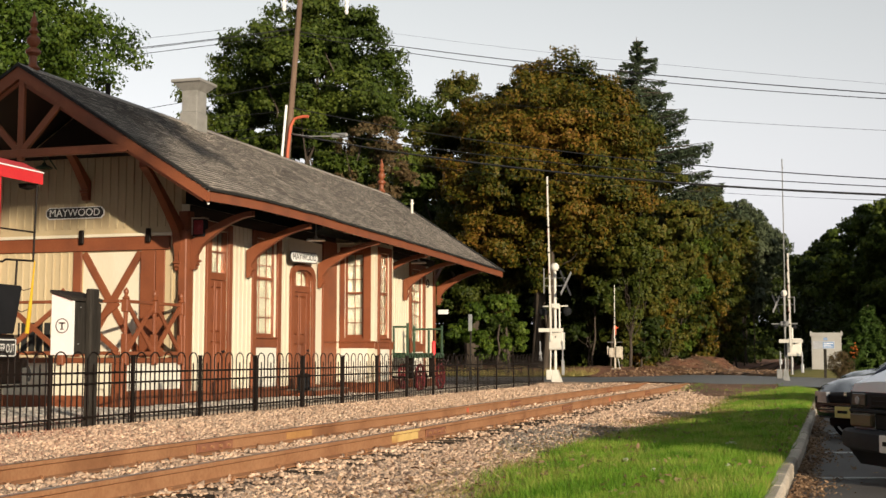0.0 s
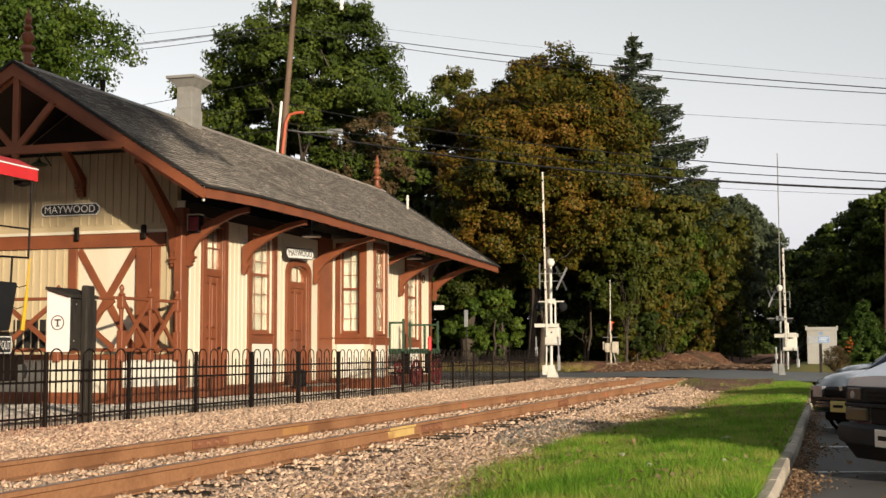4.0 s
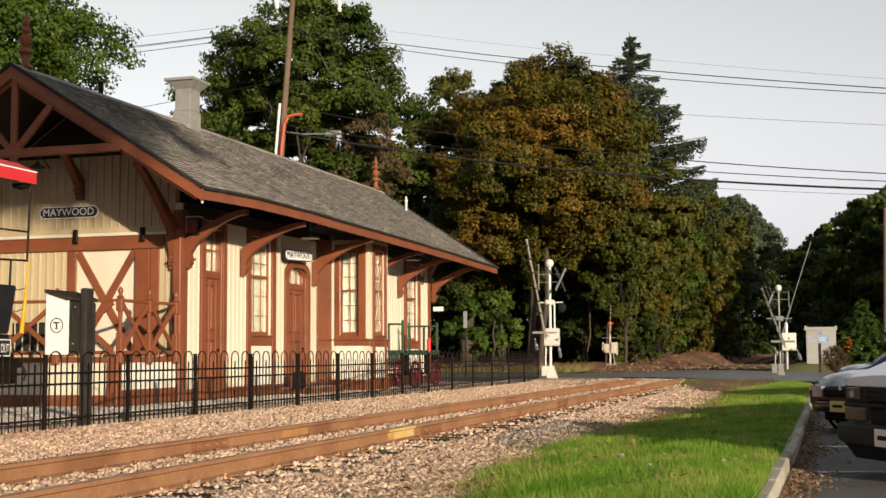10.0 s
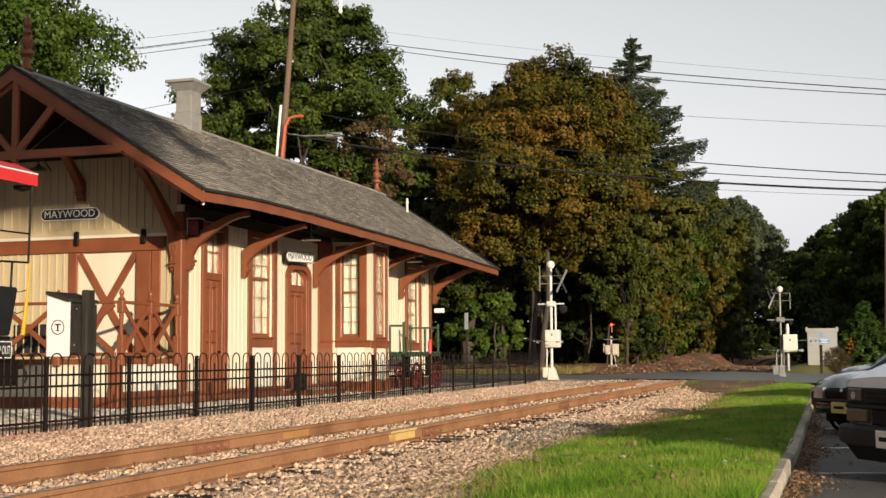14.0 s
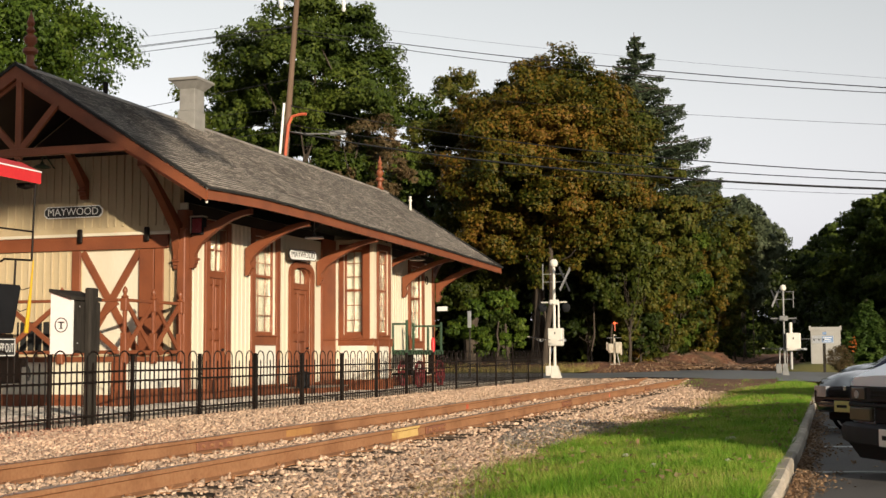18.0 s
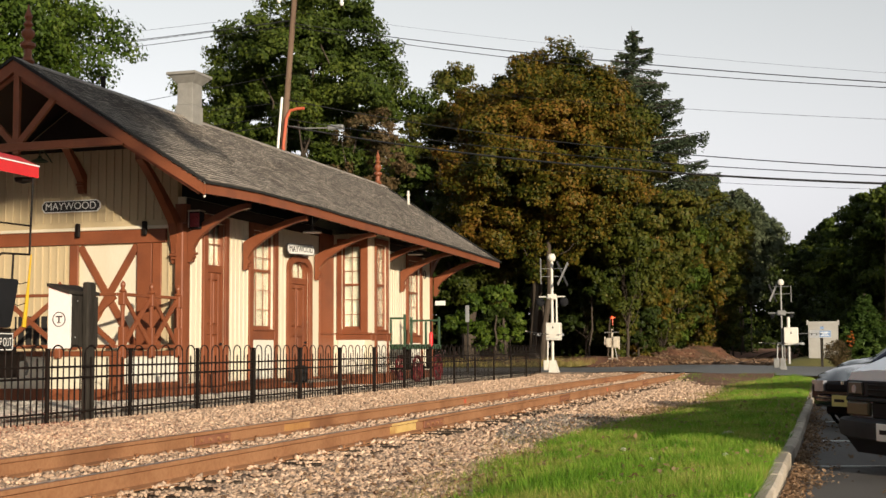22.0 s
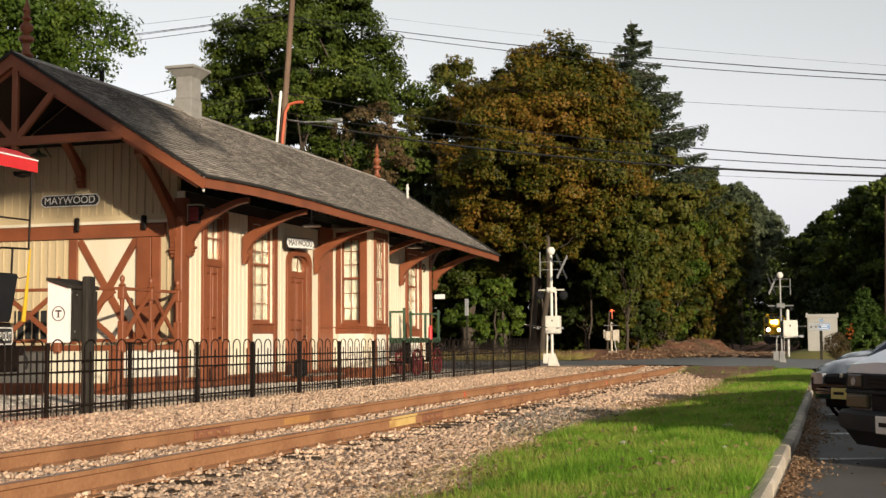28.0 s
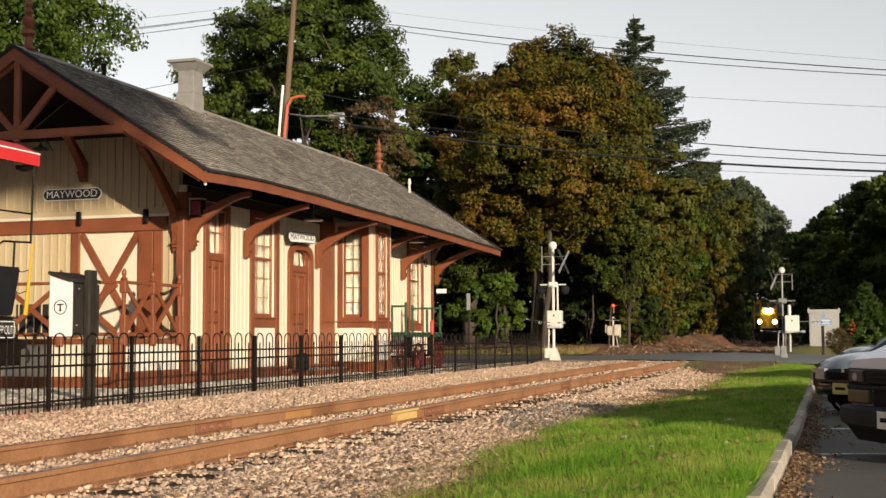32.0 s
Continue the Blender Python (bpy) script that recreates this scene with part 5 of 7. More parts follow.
conifer(1.05, 66, 3.6, 2.1, 90, fir_leaf, "small dense green fir beside the signal cabinet", -0.15, 30, 0.03, 0.11, 26000, 0.16, each=9, taper=1.1)
broad_tree(-0.28, 58.0, 1.42, 0.64, 91, brown_leaf, "low dull-red and green shrub by the kerb", 6000, 0.045, 0.0, 150, -0.15)
broad_tree(0.36, 64.2, 1.8, 0.2, 92, orange_leaf, "small shrub with orange leaves before the fir", 380, 0.06, 0.5, 14, -0.15, trunk=0.010)

# ---- rails and ties ----
def rail_profile():
    h = [(-0.075, -0.172), (-0.075, -0.160), (-0.012, -0.142), (-0.010, -0.046), (-0.037, -0.034), (-0.037, -0.006), (-0.030, 0.0)]
    return h + [(-u, w) for u, w in reversed(h)]


def rail(dx, ys, label, metal=rust):
    prof = rail_profile()
    n = len(prof)
    v = [(track_x(y) + dx + u, y, w) for y in ys for u, w in prof]
    f = [(i * n + k, i * n + (k + 1) % n, (i + 1) * n + (k + 1) % n, (i + 1) * n + k) for i in range(len(ys) - 1) for k in range(n)]
    f += [tuple(range(n)), tuple(range(len(v) - n, len(v)))]
    t = thing("rail", pose(0, 0, 0), label, "rail", "running rails")
    part("rail_body", Geo().add(v, f), metal, t)
    w = [(track_x(y) + dx + u, y, 0.0025) for y in ys for u in (-0.029, 0.029)]
    part("running_surface", Geo().add(w, [(2 * i, 2 * i + 1, 2 * i + 3, 2 * i + 2) for i in range(len(ys) - 1)]), rail_top if metal is rust else metal, t, "worn dull rail top")
    return t


near_ys = [-60, -30, 2, 20, 40, 50]
far_ys = [50.05, 58] + steps(66, 300, 6)
west = rail(-0.755, near_ys, "rusty steel rail on the station's side")
east = rail(0.755, near_ys, "rusty steel rail with a yellow mark")
rail(-0.755, far_ys, "dark rusty rail beyond the road", old_rust)
rail(0.755, far_ys, "dark rusty rail beyond the road", old_rust)
part("paint_mark", Geo().box((-5.3 + 0.0115, 14.65, -0.135), (-5.3 + 0.0155, 15.63, -0.048), 0.001).box((-5.3 + 0.0386, 14.65, -0.036), (-5.3 + 0.0405, 15.63, -0.008)), yellow_paint, east, "faded yellow paint mark")
part("paint_mark", Geo().box((-6.81 + 0.0115, 14.89, -0.135), (-6.81 + 0.0145, 15.69, -0.05), 0.001), ochre, west)
for dx, y, ob in ((-0.755, 23.0, west), (0.755, 29.6, east)):
    x = track_x(y) + dx
    part("paint_mark", Geo().box((x + 0.0115, y - 0.07, -0.13), (x + 0.0145, y + 0.07, -0.03), 0.001), orange_red, ob, "orange paint mark")
for dx, y, ob in ((0.755, 16.35, east), (-0.755, 12.95, west), (0.755, 24.8, east), (-0.755, 26.6, west), (0.755, 35.5, east), (-0.755, 38.0, west)):
    x = track_x(y) + dx
    pl = part("joint_bar", Geo().box((x + 0.012, y - 0.42, -0.14), (x + 0.032, y + 0.42, -0.045), 0.006), red_rust, ob)
    for k in range(4):
        part("bolt", Geo().tube([(x + 0.032, y - 0.3 + 0.2 * k, -0.09), (x + 0.062, y - 0.3 + 0.2 * k, -0.09)], 0.02, 6), rust, pl)

# ties: one thing each, with plates and spikes on the nearest
rng = np.random.default_rng(11)
tie_mesh = [Geo().box((-1.3, -0.115, -0.17), (1.3, 0.115, 0), 0.012).mesh("tie", tie_wood) for k in range(1)]
spike = Geo().box((-0.012, -0.012, 0), (0.012, 0.012, 0.03), 0.003).box((-0.024, -0.018, 0.03), (0.024, 0.018, 0.042), 0.004).mesh("spike", rust)
plate = Geo().box((-0.17, -0.09, 0), (0.17, 0.09, 0.012), 0.003).mesh("tie_plate", rust)
y = 4.2
TIES = []
while y < 48:
    TIES.append(y)
    t = new("tie", tie_mesh[0])
    t.matrix_basis = pose(track_x(y) + 0.08 * (rng.random() - 0.5), y, -0.176 - 0.015 * rng.random(), 0, 0, 2.5 * (rng.random() - 0.5))
    tagged(t, "dark weathered wooden railway tie in the ballast", "railway tie", "ties under the rails")
    for dx in (-0.755, 0.755):
        p = part("tie_plate", plate, rust, t, at=pose(dx, 0, 0.001))
        for sx in (-0.1, 0.1):
            part("spike", spike, rust, p, at=pose(sx, 0.05 * (1 if sx > 0 else -1), 0.012))
    y += 0.53 + 0.03 * rng.random()
g = Geo()
for y in steps(-59, 3.6, 0.6) + steps(67, 200, 0.6):
    g.box((track_x(y) - 1.3, y - 0.115, -0.34), (track_x(y) + 1.3, y + 0.115, -0.175), 0.01)
tagged(part("ties", g, tie_wood), "dark wooden ties of the far stretches of track", "railway ties", "", "stuff")
# ---- iron fence ----
FX, FY0, FS = -10.865, 15.70, 2.2154
fence = thing("iron_fence", pose(FX, FY0, -0.2), "black iron hoop-topped fence along the platform", "fence")
hoop = Geo()
arc = [(0, 0.142 * math.cos(a), 1.06 + 0.115 * math.sin(a)) for a in (math.pi * k / 8 for k in range(9))]
hoop.tube([(0, 0.142, 0.06)] + arc + [(0, -0.142, 0.06)], 0.0115, 6)
hoop = hoop.mesh("hoop", black_metal)
picket = Geo().box((-0.0105, -0.0105, 0.06), (0.0105, 0.0105, 1.0), 0.002).add([(-0.0105, -0.0105, 1.0), (0.0105, -0.0105, 1.0), (0.0105, 0.0105, 1.0), (-0.0105, 0.0105, 1.0), (0, 0, 1.03)], [(0, 1, 4), (1, 2, 4), (2, 3, 4), (3, 0, 4)]).mesh("picket", black_metal)
post = Geo().box((-0.027, -0.027, -0.12), (0.027, 0.027, 1.115), 0.004).box((-0.033, -0.033, 1.115), (0.033, 0.033, 1.13), 0.004).mesh("post", black_metal)
bar = Geo().box((-0.012, 0.034, -0.016), (0.012, FS - 0.034, 0.016), 0.003).mesh("rail_bar", black_metal)
for k in range(-2, 15):
    part("post", post, black_metal, fence, at=pose(0, k * FS, 0))
    if k == 14:
        break
    for z in (0.20, 0.70, 0.86):
        part("rail_bar", bar, black_metal, fence, at=pose(0, k * FS, z))
    n = 5
    pitch = (FS - 0.06) / n
    for j in range(n):
        y = k * FS + 0.03 + pitch * (j + 0.5)
        part("hoop", hoop, black_metal, fence, at=pose(0, y, 0))
        part("picket", picket, black_metal, fence, at=pose(0, y, -0.02))

# ---- loading dock with cross-braced railing ----
DY, DZ = 20.88, 0.88
dock = thing("loading_dock", pose(WX, DY, PF), "raised loading dock with cross-braced red-brown railing", "loading dock")
def loc(x, y, z):
    return (x - WX, y - DY, z - PF)
part("deck", Geo().box(loc(-18, DY - 0.04, DZ - 0.1), loc(WX + 0.04, NY - 0.21, DZ), 0.01), brown, dock)
part("side_wall", Geo().box(loc(WX - 0.06, DY + 0.02, PF), loc(WX - 0.01, NY - 0.21, DZ - 0.1)), white_paint, dock)
part("front_wall", Geo().box(loc(-18, DY, PF), loc(WX - 0.062, DY + 0.05, DZ - 0.1)), cream, dock)
part("plinth", Geo().box(loc(WX - 0.009, DY, PF), loc(WX + 0.03, NY - 0.21, 0.26), 0.005), brown, dock)
part("plinth", Geo().box(loc(-18, DY - 0.03, PF), loc(WX - 0.2, DY - 0.001, 0.17), 0.005), brown, dock)
part("corner_post", Geo().box(loc(WX - 0.19, DY - 0.05, PF), loc(WX + 0.035, DY + 0.13, DZ - 0.101), 0.01), brown, dock)
def newel(x, y):
    g = Geo().box((-0.06, -0.06, -0.14), (0.06, 0.06, 0.45), 0.01).lathe([(0.035, 0.45), (0.04, 0.75), (0.05, 0.86)], 8)
    g.box((-0.065, -0.065, 0.86), (0.065, 0.065, 1.1), 0.012).lathe([(0.05, 1.1), (0.075, 1.12), (0.03, 1.17), (0.05, 1.23), (0.045, 1.27), (0.01, 1.32)], 10)
    part("newel", g, brown, dock, at=pose(*loc(x, y, DZ)))
def railing(p, q):
    p, q = Vector(p), Vector(q)
    d = (q - p)
    m = Matrix.Translation(p) @ d.to_track_quat("X", "Z").to_matrix().to_4x4()
    l = d.length
    part("top_rail", Geo().box((0, -0.035, 1.03), (l, 0.035, 1.09), 0.01), brown, dock, at=m)
    part("bottom_rail", Geo().box((0, -0.03, 0.05), (l, 0.03, 0.12), 0.01), brown, dock, at=m)
    for s in (0, 1):
        a, b = Vector((0.05, 0, 0.12 + s * 0.9)), Vector((l - 0.05, 0, 1.02 - s * 0.9))
        e = (b - a).normalized()
        n = Vector((-e.z, 0, e.x)) * 0.045
        part("cross_brace", Geo().prism([(k.x, k.z) for k in (a + n, b + n, b - n, a - n)], -0.02 + 0.003 * s, 0.02 - 0.003 * s, "y"), brown, dock, at=m)
ny = [DY + 0.06, 21.98, NY - 0.28]
for y in ny:
    newel(WX + 0.02, y)
for a, b in zip(ny, ny[1:]):
    railing(loc(WX + 0.02, a, DZ), loc(WX + 0.02, b, DZ))
nx = [WX - 0.04, -14.2, -15.5, -16.8]
for x in nx[1:]:
    newel(x, DY - 0.02)
for a, b in zip(nx, nx[1:]):
    railing(loc(a, DY - 0.02, DZ), loc(b, DY - 0.02, DZ))

# ---- notice kiosk on a post, just behind the fence ----
kiosk = thing("notice_kiosk", pose(-11.15, 16.87, PF), "dark wooden notice box with a white front on a post", "kiosk")
part("post", Geo().box((0.155, -0.14, -0.2), (0.26, 0.09, 1.99), 0.02), dark_wood, kiosk)
part("box", Geo().prism([(-0.20, 1.0), (0.154, 1.0), (0.154, 1.775), (-0.20, 1.885)], -0.40, 0.30, "y"), dark_wood, kiosk)
part("front", Geo().prism([(-0.22, 0.985), (0.15, 0.985), (0.15, 1.79), (-0.22, 1.905)], -0.45, -0.401, "y"), sign_white, kiosk, "white front board")
part("roof", Geo().prism([(-0.235, 1.915), (0.154, 1.795), (0.154, 1.845), (-0.235, 1.965)], -0.48, 0.34, "y"), dark_wood, kiosk)
part("emblem_ring", Geo().ring(0.112, 0.013, 0.006, 24, Matrix.Translation((-0.03, -0.453, 1.42)) @ Matrix.Rotation(radians(90), 4, "X")), black_board, kiosk)
part("emblem", Geo().box((-0.085, -0.456, 1.45), (0.025, -0.451, 1.472)).box((-0.042, -0.456, 1.365), (-0.018, -0.451, 1.45)).box((-0.06, -0.456, 1.362), (0.0, -0.4515, 1.374)), black_board, kiosk)
for k, (y, z) in enumerate(((-0.25, 1.7), (-0.05, 1.62), (0.2, 1.7), (-0.3, 1.15), (0.1, 1.1))):
    part("nail_head", Geo().lathe([(0.012, 0), (0.010, 0.004), (0.002, 0.006)], 6, Matrix.Translation((0.154, y, z)) @ Matrix.Rotation(radians(90), 4, "Y")), galvanised, kiosk)

# ---- caboose standing on the platform's display track ----
CX, CY = -13.95, 17.8
cab = thing("caboose", pose(CX, CY, PF), "end of a red-roofed caboose with black ironwork", "railway car")
prof = [(-1.38, 3.78), (-1.0, 4.02), (-0.5, 4.12), (0, 4.16), (0.5, 4.12), (1.0, 4.02), (1.38, 3.78), (1.38, 3.99), (1.0, 4.16), (0.5, 4.26), (0, 4.30), (-0.5, 4.26), (-1.0, 4.16), (-1.38, 3.99)]
part("roof", Geo().prism(prof, -9.0, 0.02, "y"), red_paint, cab, "bright red roof")
part("roof_edge", Geo().box((1.381, -9.0, 3.965), (1.395, 0.02, 3.99), 0.003), sign_white, cab, "thin white roof edge strip")
part("body", Geo().box((-1.35, -9.0, 0.9), (1.35, -1.0, 3.88), 0.02), red_paint, cab)
part("end_platform", Geo().box((-1.35, -1.0, 0.85), (1.33, -0.40, 1.02), 0.01), black_metal, cab)
part("end_beam", Geo().box((-1.30, -0.399, 0.62), (1.20, -0.31, 0.95), 0.015), black_metal, cab)
part("corner_rod", Geo().tube([(1.33, -0.12, 2.5), (1.33, -0.10, 3.0), (1.33, -0.06, 3.88)], 0.018, 6), black_metal, cab)
part("handrail", Geo().tube([(1.33, -1.2, 2.97), (1.33, -0.10, 2.985)], 0.016, 6).tube([(1.33, -1.2, 2.44), (1.33, -0.90, 2.45), (1.33, -0.83, 2.49), (1.33, -0.12, 2.515)], 0.018, 6).tube([(1.33, -0.54, 2.5), (1.33, -0.56, 2.1), (1.33, -0.62, 1.4)], 0.018, 6), black_metal, cab)
part("grab_pole", Geo().tube([(1.40, -0.17, 2.51), (1.40, -0.23, 2.0), (1.40, -0.27, 1.7), (1.40, -0.33, 1.325)], [0.012, 0.022, 0.032, 0.036], 8), yellow_gloss, cab, "yellow grab pole")
part("chain", Geo().tube([(1.36, -0.54, 2.05), (1.37, -0.4, 2.02), (1.38, -0.22, 2.06)], 0.008, 5).tube([(1.36, -0.58, 1.72), (1.37, -0.45, 1.67), (1.38, -0.27, 1.72)], 0.008, 5), black_metal, cab)
part("tool_box", Geo().prism([(-1.6, 1.315), (-0.70, 1.315), (-0.66, 1.35), (-0.49, 2.05), (-0.52, 2.09), (-1.6, 2.09)], 0.75, 1.40, "x"), dark_trim, cab)
part("steps_panel", Geo().box((1.0, -1.4, 0.525), (1.37, -0.37, 0.90), 0.02).box((1.0, -1.4, 0.90), (1.35, -0.56, 1.31), 0.02), black_metal, cab)
sgn = part("warning_sign", Geo().box((1.375, -1.17, 0.945), (1.39, -0.57, 1.25), 0.005), black_board, cab)
part("sign_border", Geo().box((1.391, -1.15, 0.962), (1.394, -0.59, 0.977)).box((1.391, -1.15, 1.215), (1.394, -0.59, 1.23)).box((1.391, -1.15, 0.978), (1.394, -1.135, 1.214)).box((1.391, -0.605, 0.978), (1.394, -0.59, 1.214)), sign_white, sgn, "white border line")
cu = bpy.data.curves.new("lettering", "FONT")
cu.body, cu.size, cu.extrude = "KEEP OUT", 0.13, 0.001
tmp = new("lettering", cu)
me = bpy.data.meshes.new_from_object(tmp.evaluated_get(bpy.context.evaluated_depsgraph_get()))
bpy.data.objects.remove(tmp)
wd = max(v.co.x for v in me.vertices)
for v in me.vertices:
    v.co = Vector((1.3955 + v.co.z * 0.3, -1.09 + v.co.x * 0.46 / wd, 1.025 + v.co.y * 1.5))
me.materials.clear()
me.materials.append(sign_white)
part("lettering", me, sign_white, sgn)
part("coupler_lever", Geo().lathe([(0.02, -0.06), (0.07, -0.04), (0.07, 0.04), (0.02, 0.06)], 10, Matrix.Translation((1.36, -0.36, 0.86)) @ Matrix.Rotation(radians(90), 4, "Y")), black_metal, cab)
part("air_hose", Geo().tube([(1.36, -0.37, 0.80), (1.38, -0.27, 0.81), (1.38, -0.20, 0.74), (1.38, -0.18, 0.64), (1.38, -0.22, 0.57)], 0.022, 8), rubber, cab)
for k in (-1.9, -0.45):
    for x in (-0.75, 0.75):
        part("wheel", Geo().lathe([(0.40, -0.06), (0.42, -0.05), (0.40, 0.06), (0.25, 0.07), (0.1, 0.09)], 20, Matrix.Translation((x, k - 0.9, 0.41)) @ Matrix.Rotation(radians(90), 4, "Y")), wine_paint, cab)
part("underframe", Geo().box((-1.1, -9, 0.5), (1.0, -0.45, 0.849), 0.02), black_metal, cab)

# ---- baggage wagon on the platform ----
wag = thing("baggage_wagon", pose(-11.95, 34.72, PF), "old green baggage wagon with wine-red spoked wheels", "wagon")
part("deck", Geo().box((-0.5, -1.76, 0.92), (0.52, 1.48, 1.06), 0.015), green_paint, wag)
for y in (-1.70, 1.41):
    for x, top in ((-0.40, 1.88), (0.06, 1.74), (0.47, 1.88)):
        part("stake", Geo().box((x - 0.03, y - 0.035, 1.06), (x + 0.03, y + 0.035, top), 0.008), green_paint, wag)
    part("end_rail", Geo().box((-0.44, y - 0.06, 1.742), (0.50, y - 0.0355, 1.80), 0.006), green_paint, wag)
for y, r in ((-0.93, 0.38), (0.93, 0.38)):
    part("axle", Geo().tube([(-0.62, y, r), (0.62, y, r)], 0.03, 8).box((-0.35, y - 0.05, r), (-0.25, y + 0.05, 0.92), 0.01).box((0.25, y - 0.05, r), (0.35, y + 0.05, 0.92), 0.01), black_metal, wag)
    for x in (-0.58, 0.58):
        M = Matrix.Translation((x, y, r)) @ Matrix.Rotation(radians(90), 4, "Y")
        wh = part("wheel", Geo().ring(r, 0.055, 0.06, 24, M), wine_paint, wag, "wine-red spoked wheel")
        part("hub", Geo().lathe([(0.07, -0.06), (0.08, 0), (0.06, 0.08)], 10, M), wine_paint, wh)
        for k in range(10):
            a = math.pi * 2 * k / 10
            part("spoke", Geo().tube([(0.05 * math.cos(a), 0.05 * math.sin(a), 0), ((r - 0.04) * math.cos(a), (r - 0.04) * math.sin(a), 0)], 0.014, 5, True, M), wine_paint, wh)
part("tow_bar", Geo().tube([(0, -1.2, 0.3), (0, -2.0, 0.38)], 0.02, 6), wine_paint, wag)
drum = thing("red_canister", pose(-11.45, 35.26, PF), "small red canister on a post beside the wagon", "canister")
part("pole", Geo().tube([(0, 0, 0), (0, 0, 1.75)], 0.025, 8), black_metal, drum)
part("canister", Geo().lathe([(0.02, 0.98), (0.06, 1.0), (0.06, 1.36), (0.03, 1.42)], 14), red_paint, drum)
bench = thing("platform_bench", pose(-12.45, 36.9, PF), "slatted bench against the station wall", "bench")
for k in range(4):
    part("seat_slat", Geo().box((-0.35 + 0.11 * k, -0.6, 0.43), (-0.26 + 0.11 * k, 0.6, 0.46), 0.006), rust, bench)
for y in (-0.5, 0.5):
    for x in (-0.34, 0.03):
        part("leg", Geo().box((x, y - 0.03, 0), (x + 0.05, y + 0.03, 0.43), 0.006), black_metal, bench)
binb = thing("litter_bin", pose(-12.33, 27.95, 0.110), "small dark grey bin by the station door", "bin")
part("body", Geo().lathe([(0.15, 0), (0.165, 0.30), (0.17, 0.32)], 16), dark_trim, binb, smooth=True)
part("lid", Geo().lathe([(0.18, 0.32), (0.175, 0.35), (0.1, 0.39), (0.02, 0.40)], 16), dark_trim, binb, smooth=True)
for x, y, lab in ((-14.0, 47.72, "street sign"), ):
    ss = thing("street_sign", pose(x, y, -0.06), "small white sign on a thin wooden post", "street sign")
    part("post", Geo().tube([(0, 0, 0), (0.03, 0, 2.5)], 0.035, 8), dark_wood, ss)
    part("plate", Geo().box((-0.06, -0.05, 1.95), (0.09, -0.035, 2.6), 0.004), galvanised, ss)
st = thing("name_plate_sign", pose(-12.75, 40.2, 2.3), "small white plate on the station's far corner", "sign")
part("plate", Geo().box((-0.15, -0.02, 0), (0.20, 0.02, 0.15), 0.005), sign_white, st)

# ---- small fittings of the station ----
lamp = thing("gooseneck_lamp", pose(-16.1, 22.85, 4.89), "dark green gooseneck lamp on the gable", "wall lamp")
part("shade", Geo().lathe([(0.03, 0.10), (0.05, 0.06), (0.17, 0.0), (0.175, -0.02), (0.02, 0.03)], 14), green_paint, lamp)
part("neck", Geo().tube([(0, 0.44, 0.02), (0, 0.25, 0.16), (0, 0.08, 0.24), (0, 0, 0.2), (0, 0, 0.09)], 0.014, 6), green_paint, lamp)
eave_lamp = thing("eave_lamp", pose(-11.2, 20.95, 3.74), "small white lamp under the roof corner", "lamp")
part("globe", Geo().lathe([(0.008, -0.04), (0.026, -0.024), (0.03, 0.0), (0.02, 0.03)], 10), sign_white, eave_lamp)
part("holder", Geo().tube([(0, 0, 0.03), (0, 0, 0.12)], 0.025, 8), black_metal, eave_lamp)
wl = thing("alarm_box", pose(-12.66, 23.26, 3.37), "white-edged box with a red front under the eave", "alarm box")
part("case", Geo().box((-0.13, 0.012, 0.0), (0.13, 0.20, 0.36), 0.008), dark_trim, wl)
# white edges in duller paint: the eave's shade put into their colour
part("top", Geo().box((-0.15, -0.02, 0.361), (0.15, 0.21, 0.39), 0.006), aged_white, wl)
part("side_strip", Geo().box((-0.142, -0.012, 0.03), (-0.122, 0.011, 0.36), 0.005), aged_white, wl)
part("front_panel", Geo().box((-0.10, -0.006, 0.04), (0.115, 0.0115, 0.33), 0.01), wine_paint, wl)
part("gong", Geo().lathe([(0.085, 0), (0.08, 0.02), (0.04, 0.035), (0.01, 0.038)], 16, Matrix.Translation((0.015, -0.0065, 0.19)) @ Matrix.Rotation(radians(90), 4, "X")), wine_paint, wl, smooth=True)
part("bracket", Geo().box((-0.258, 0.09, 0.12), (-0.131, 0.15, 0.24), 0.005), black_metal, wl)
hp = thing("wall_hoop", pose(WX + 0.035, 38.98, 3.25), "small black iron hoop on the station's wall", "hoop")
part("ring", Geo().ring(0.13, 0.022, 0.022, 20, Matrix.Rotation(radians(90), 4, "Y")), black_metal, hp)
part("hook", Geo().tube([(-0.037, 0, 0.13), (0.02, 0, 0.13)], 0.012, 6), black_metal, hp)
part("marker_lamp", Geo().lathe([(0.02, -0.09), (0.13, -0.06), (0.15, 0.0)], 12), black_metal, cab, "black lamp under the roof", at=pose(1.17, -0.1, 3.78))

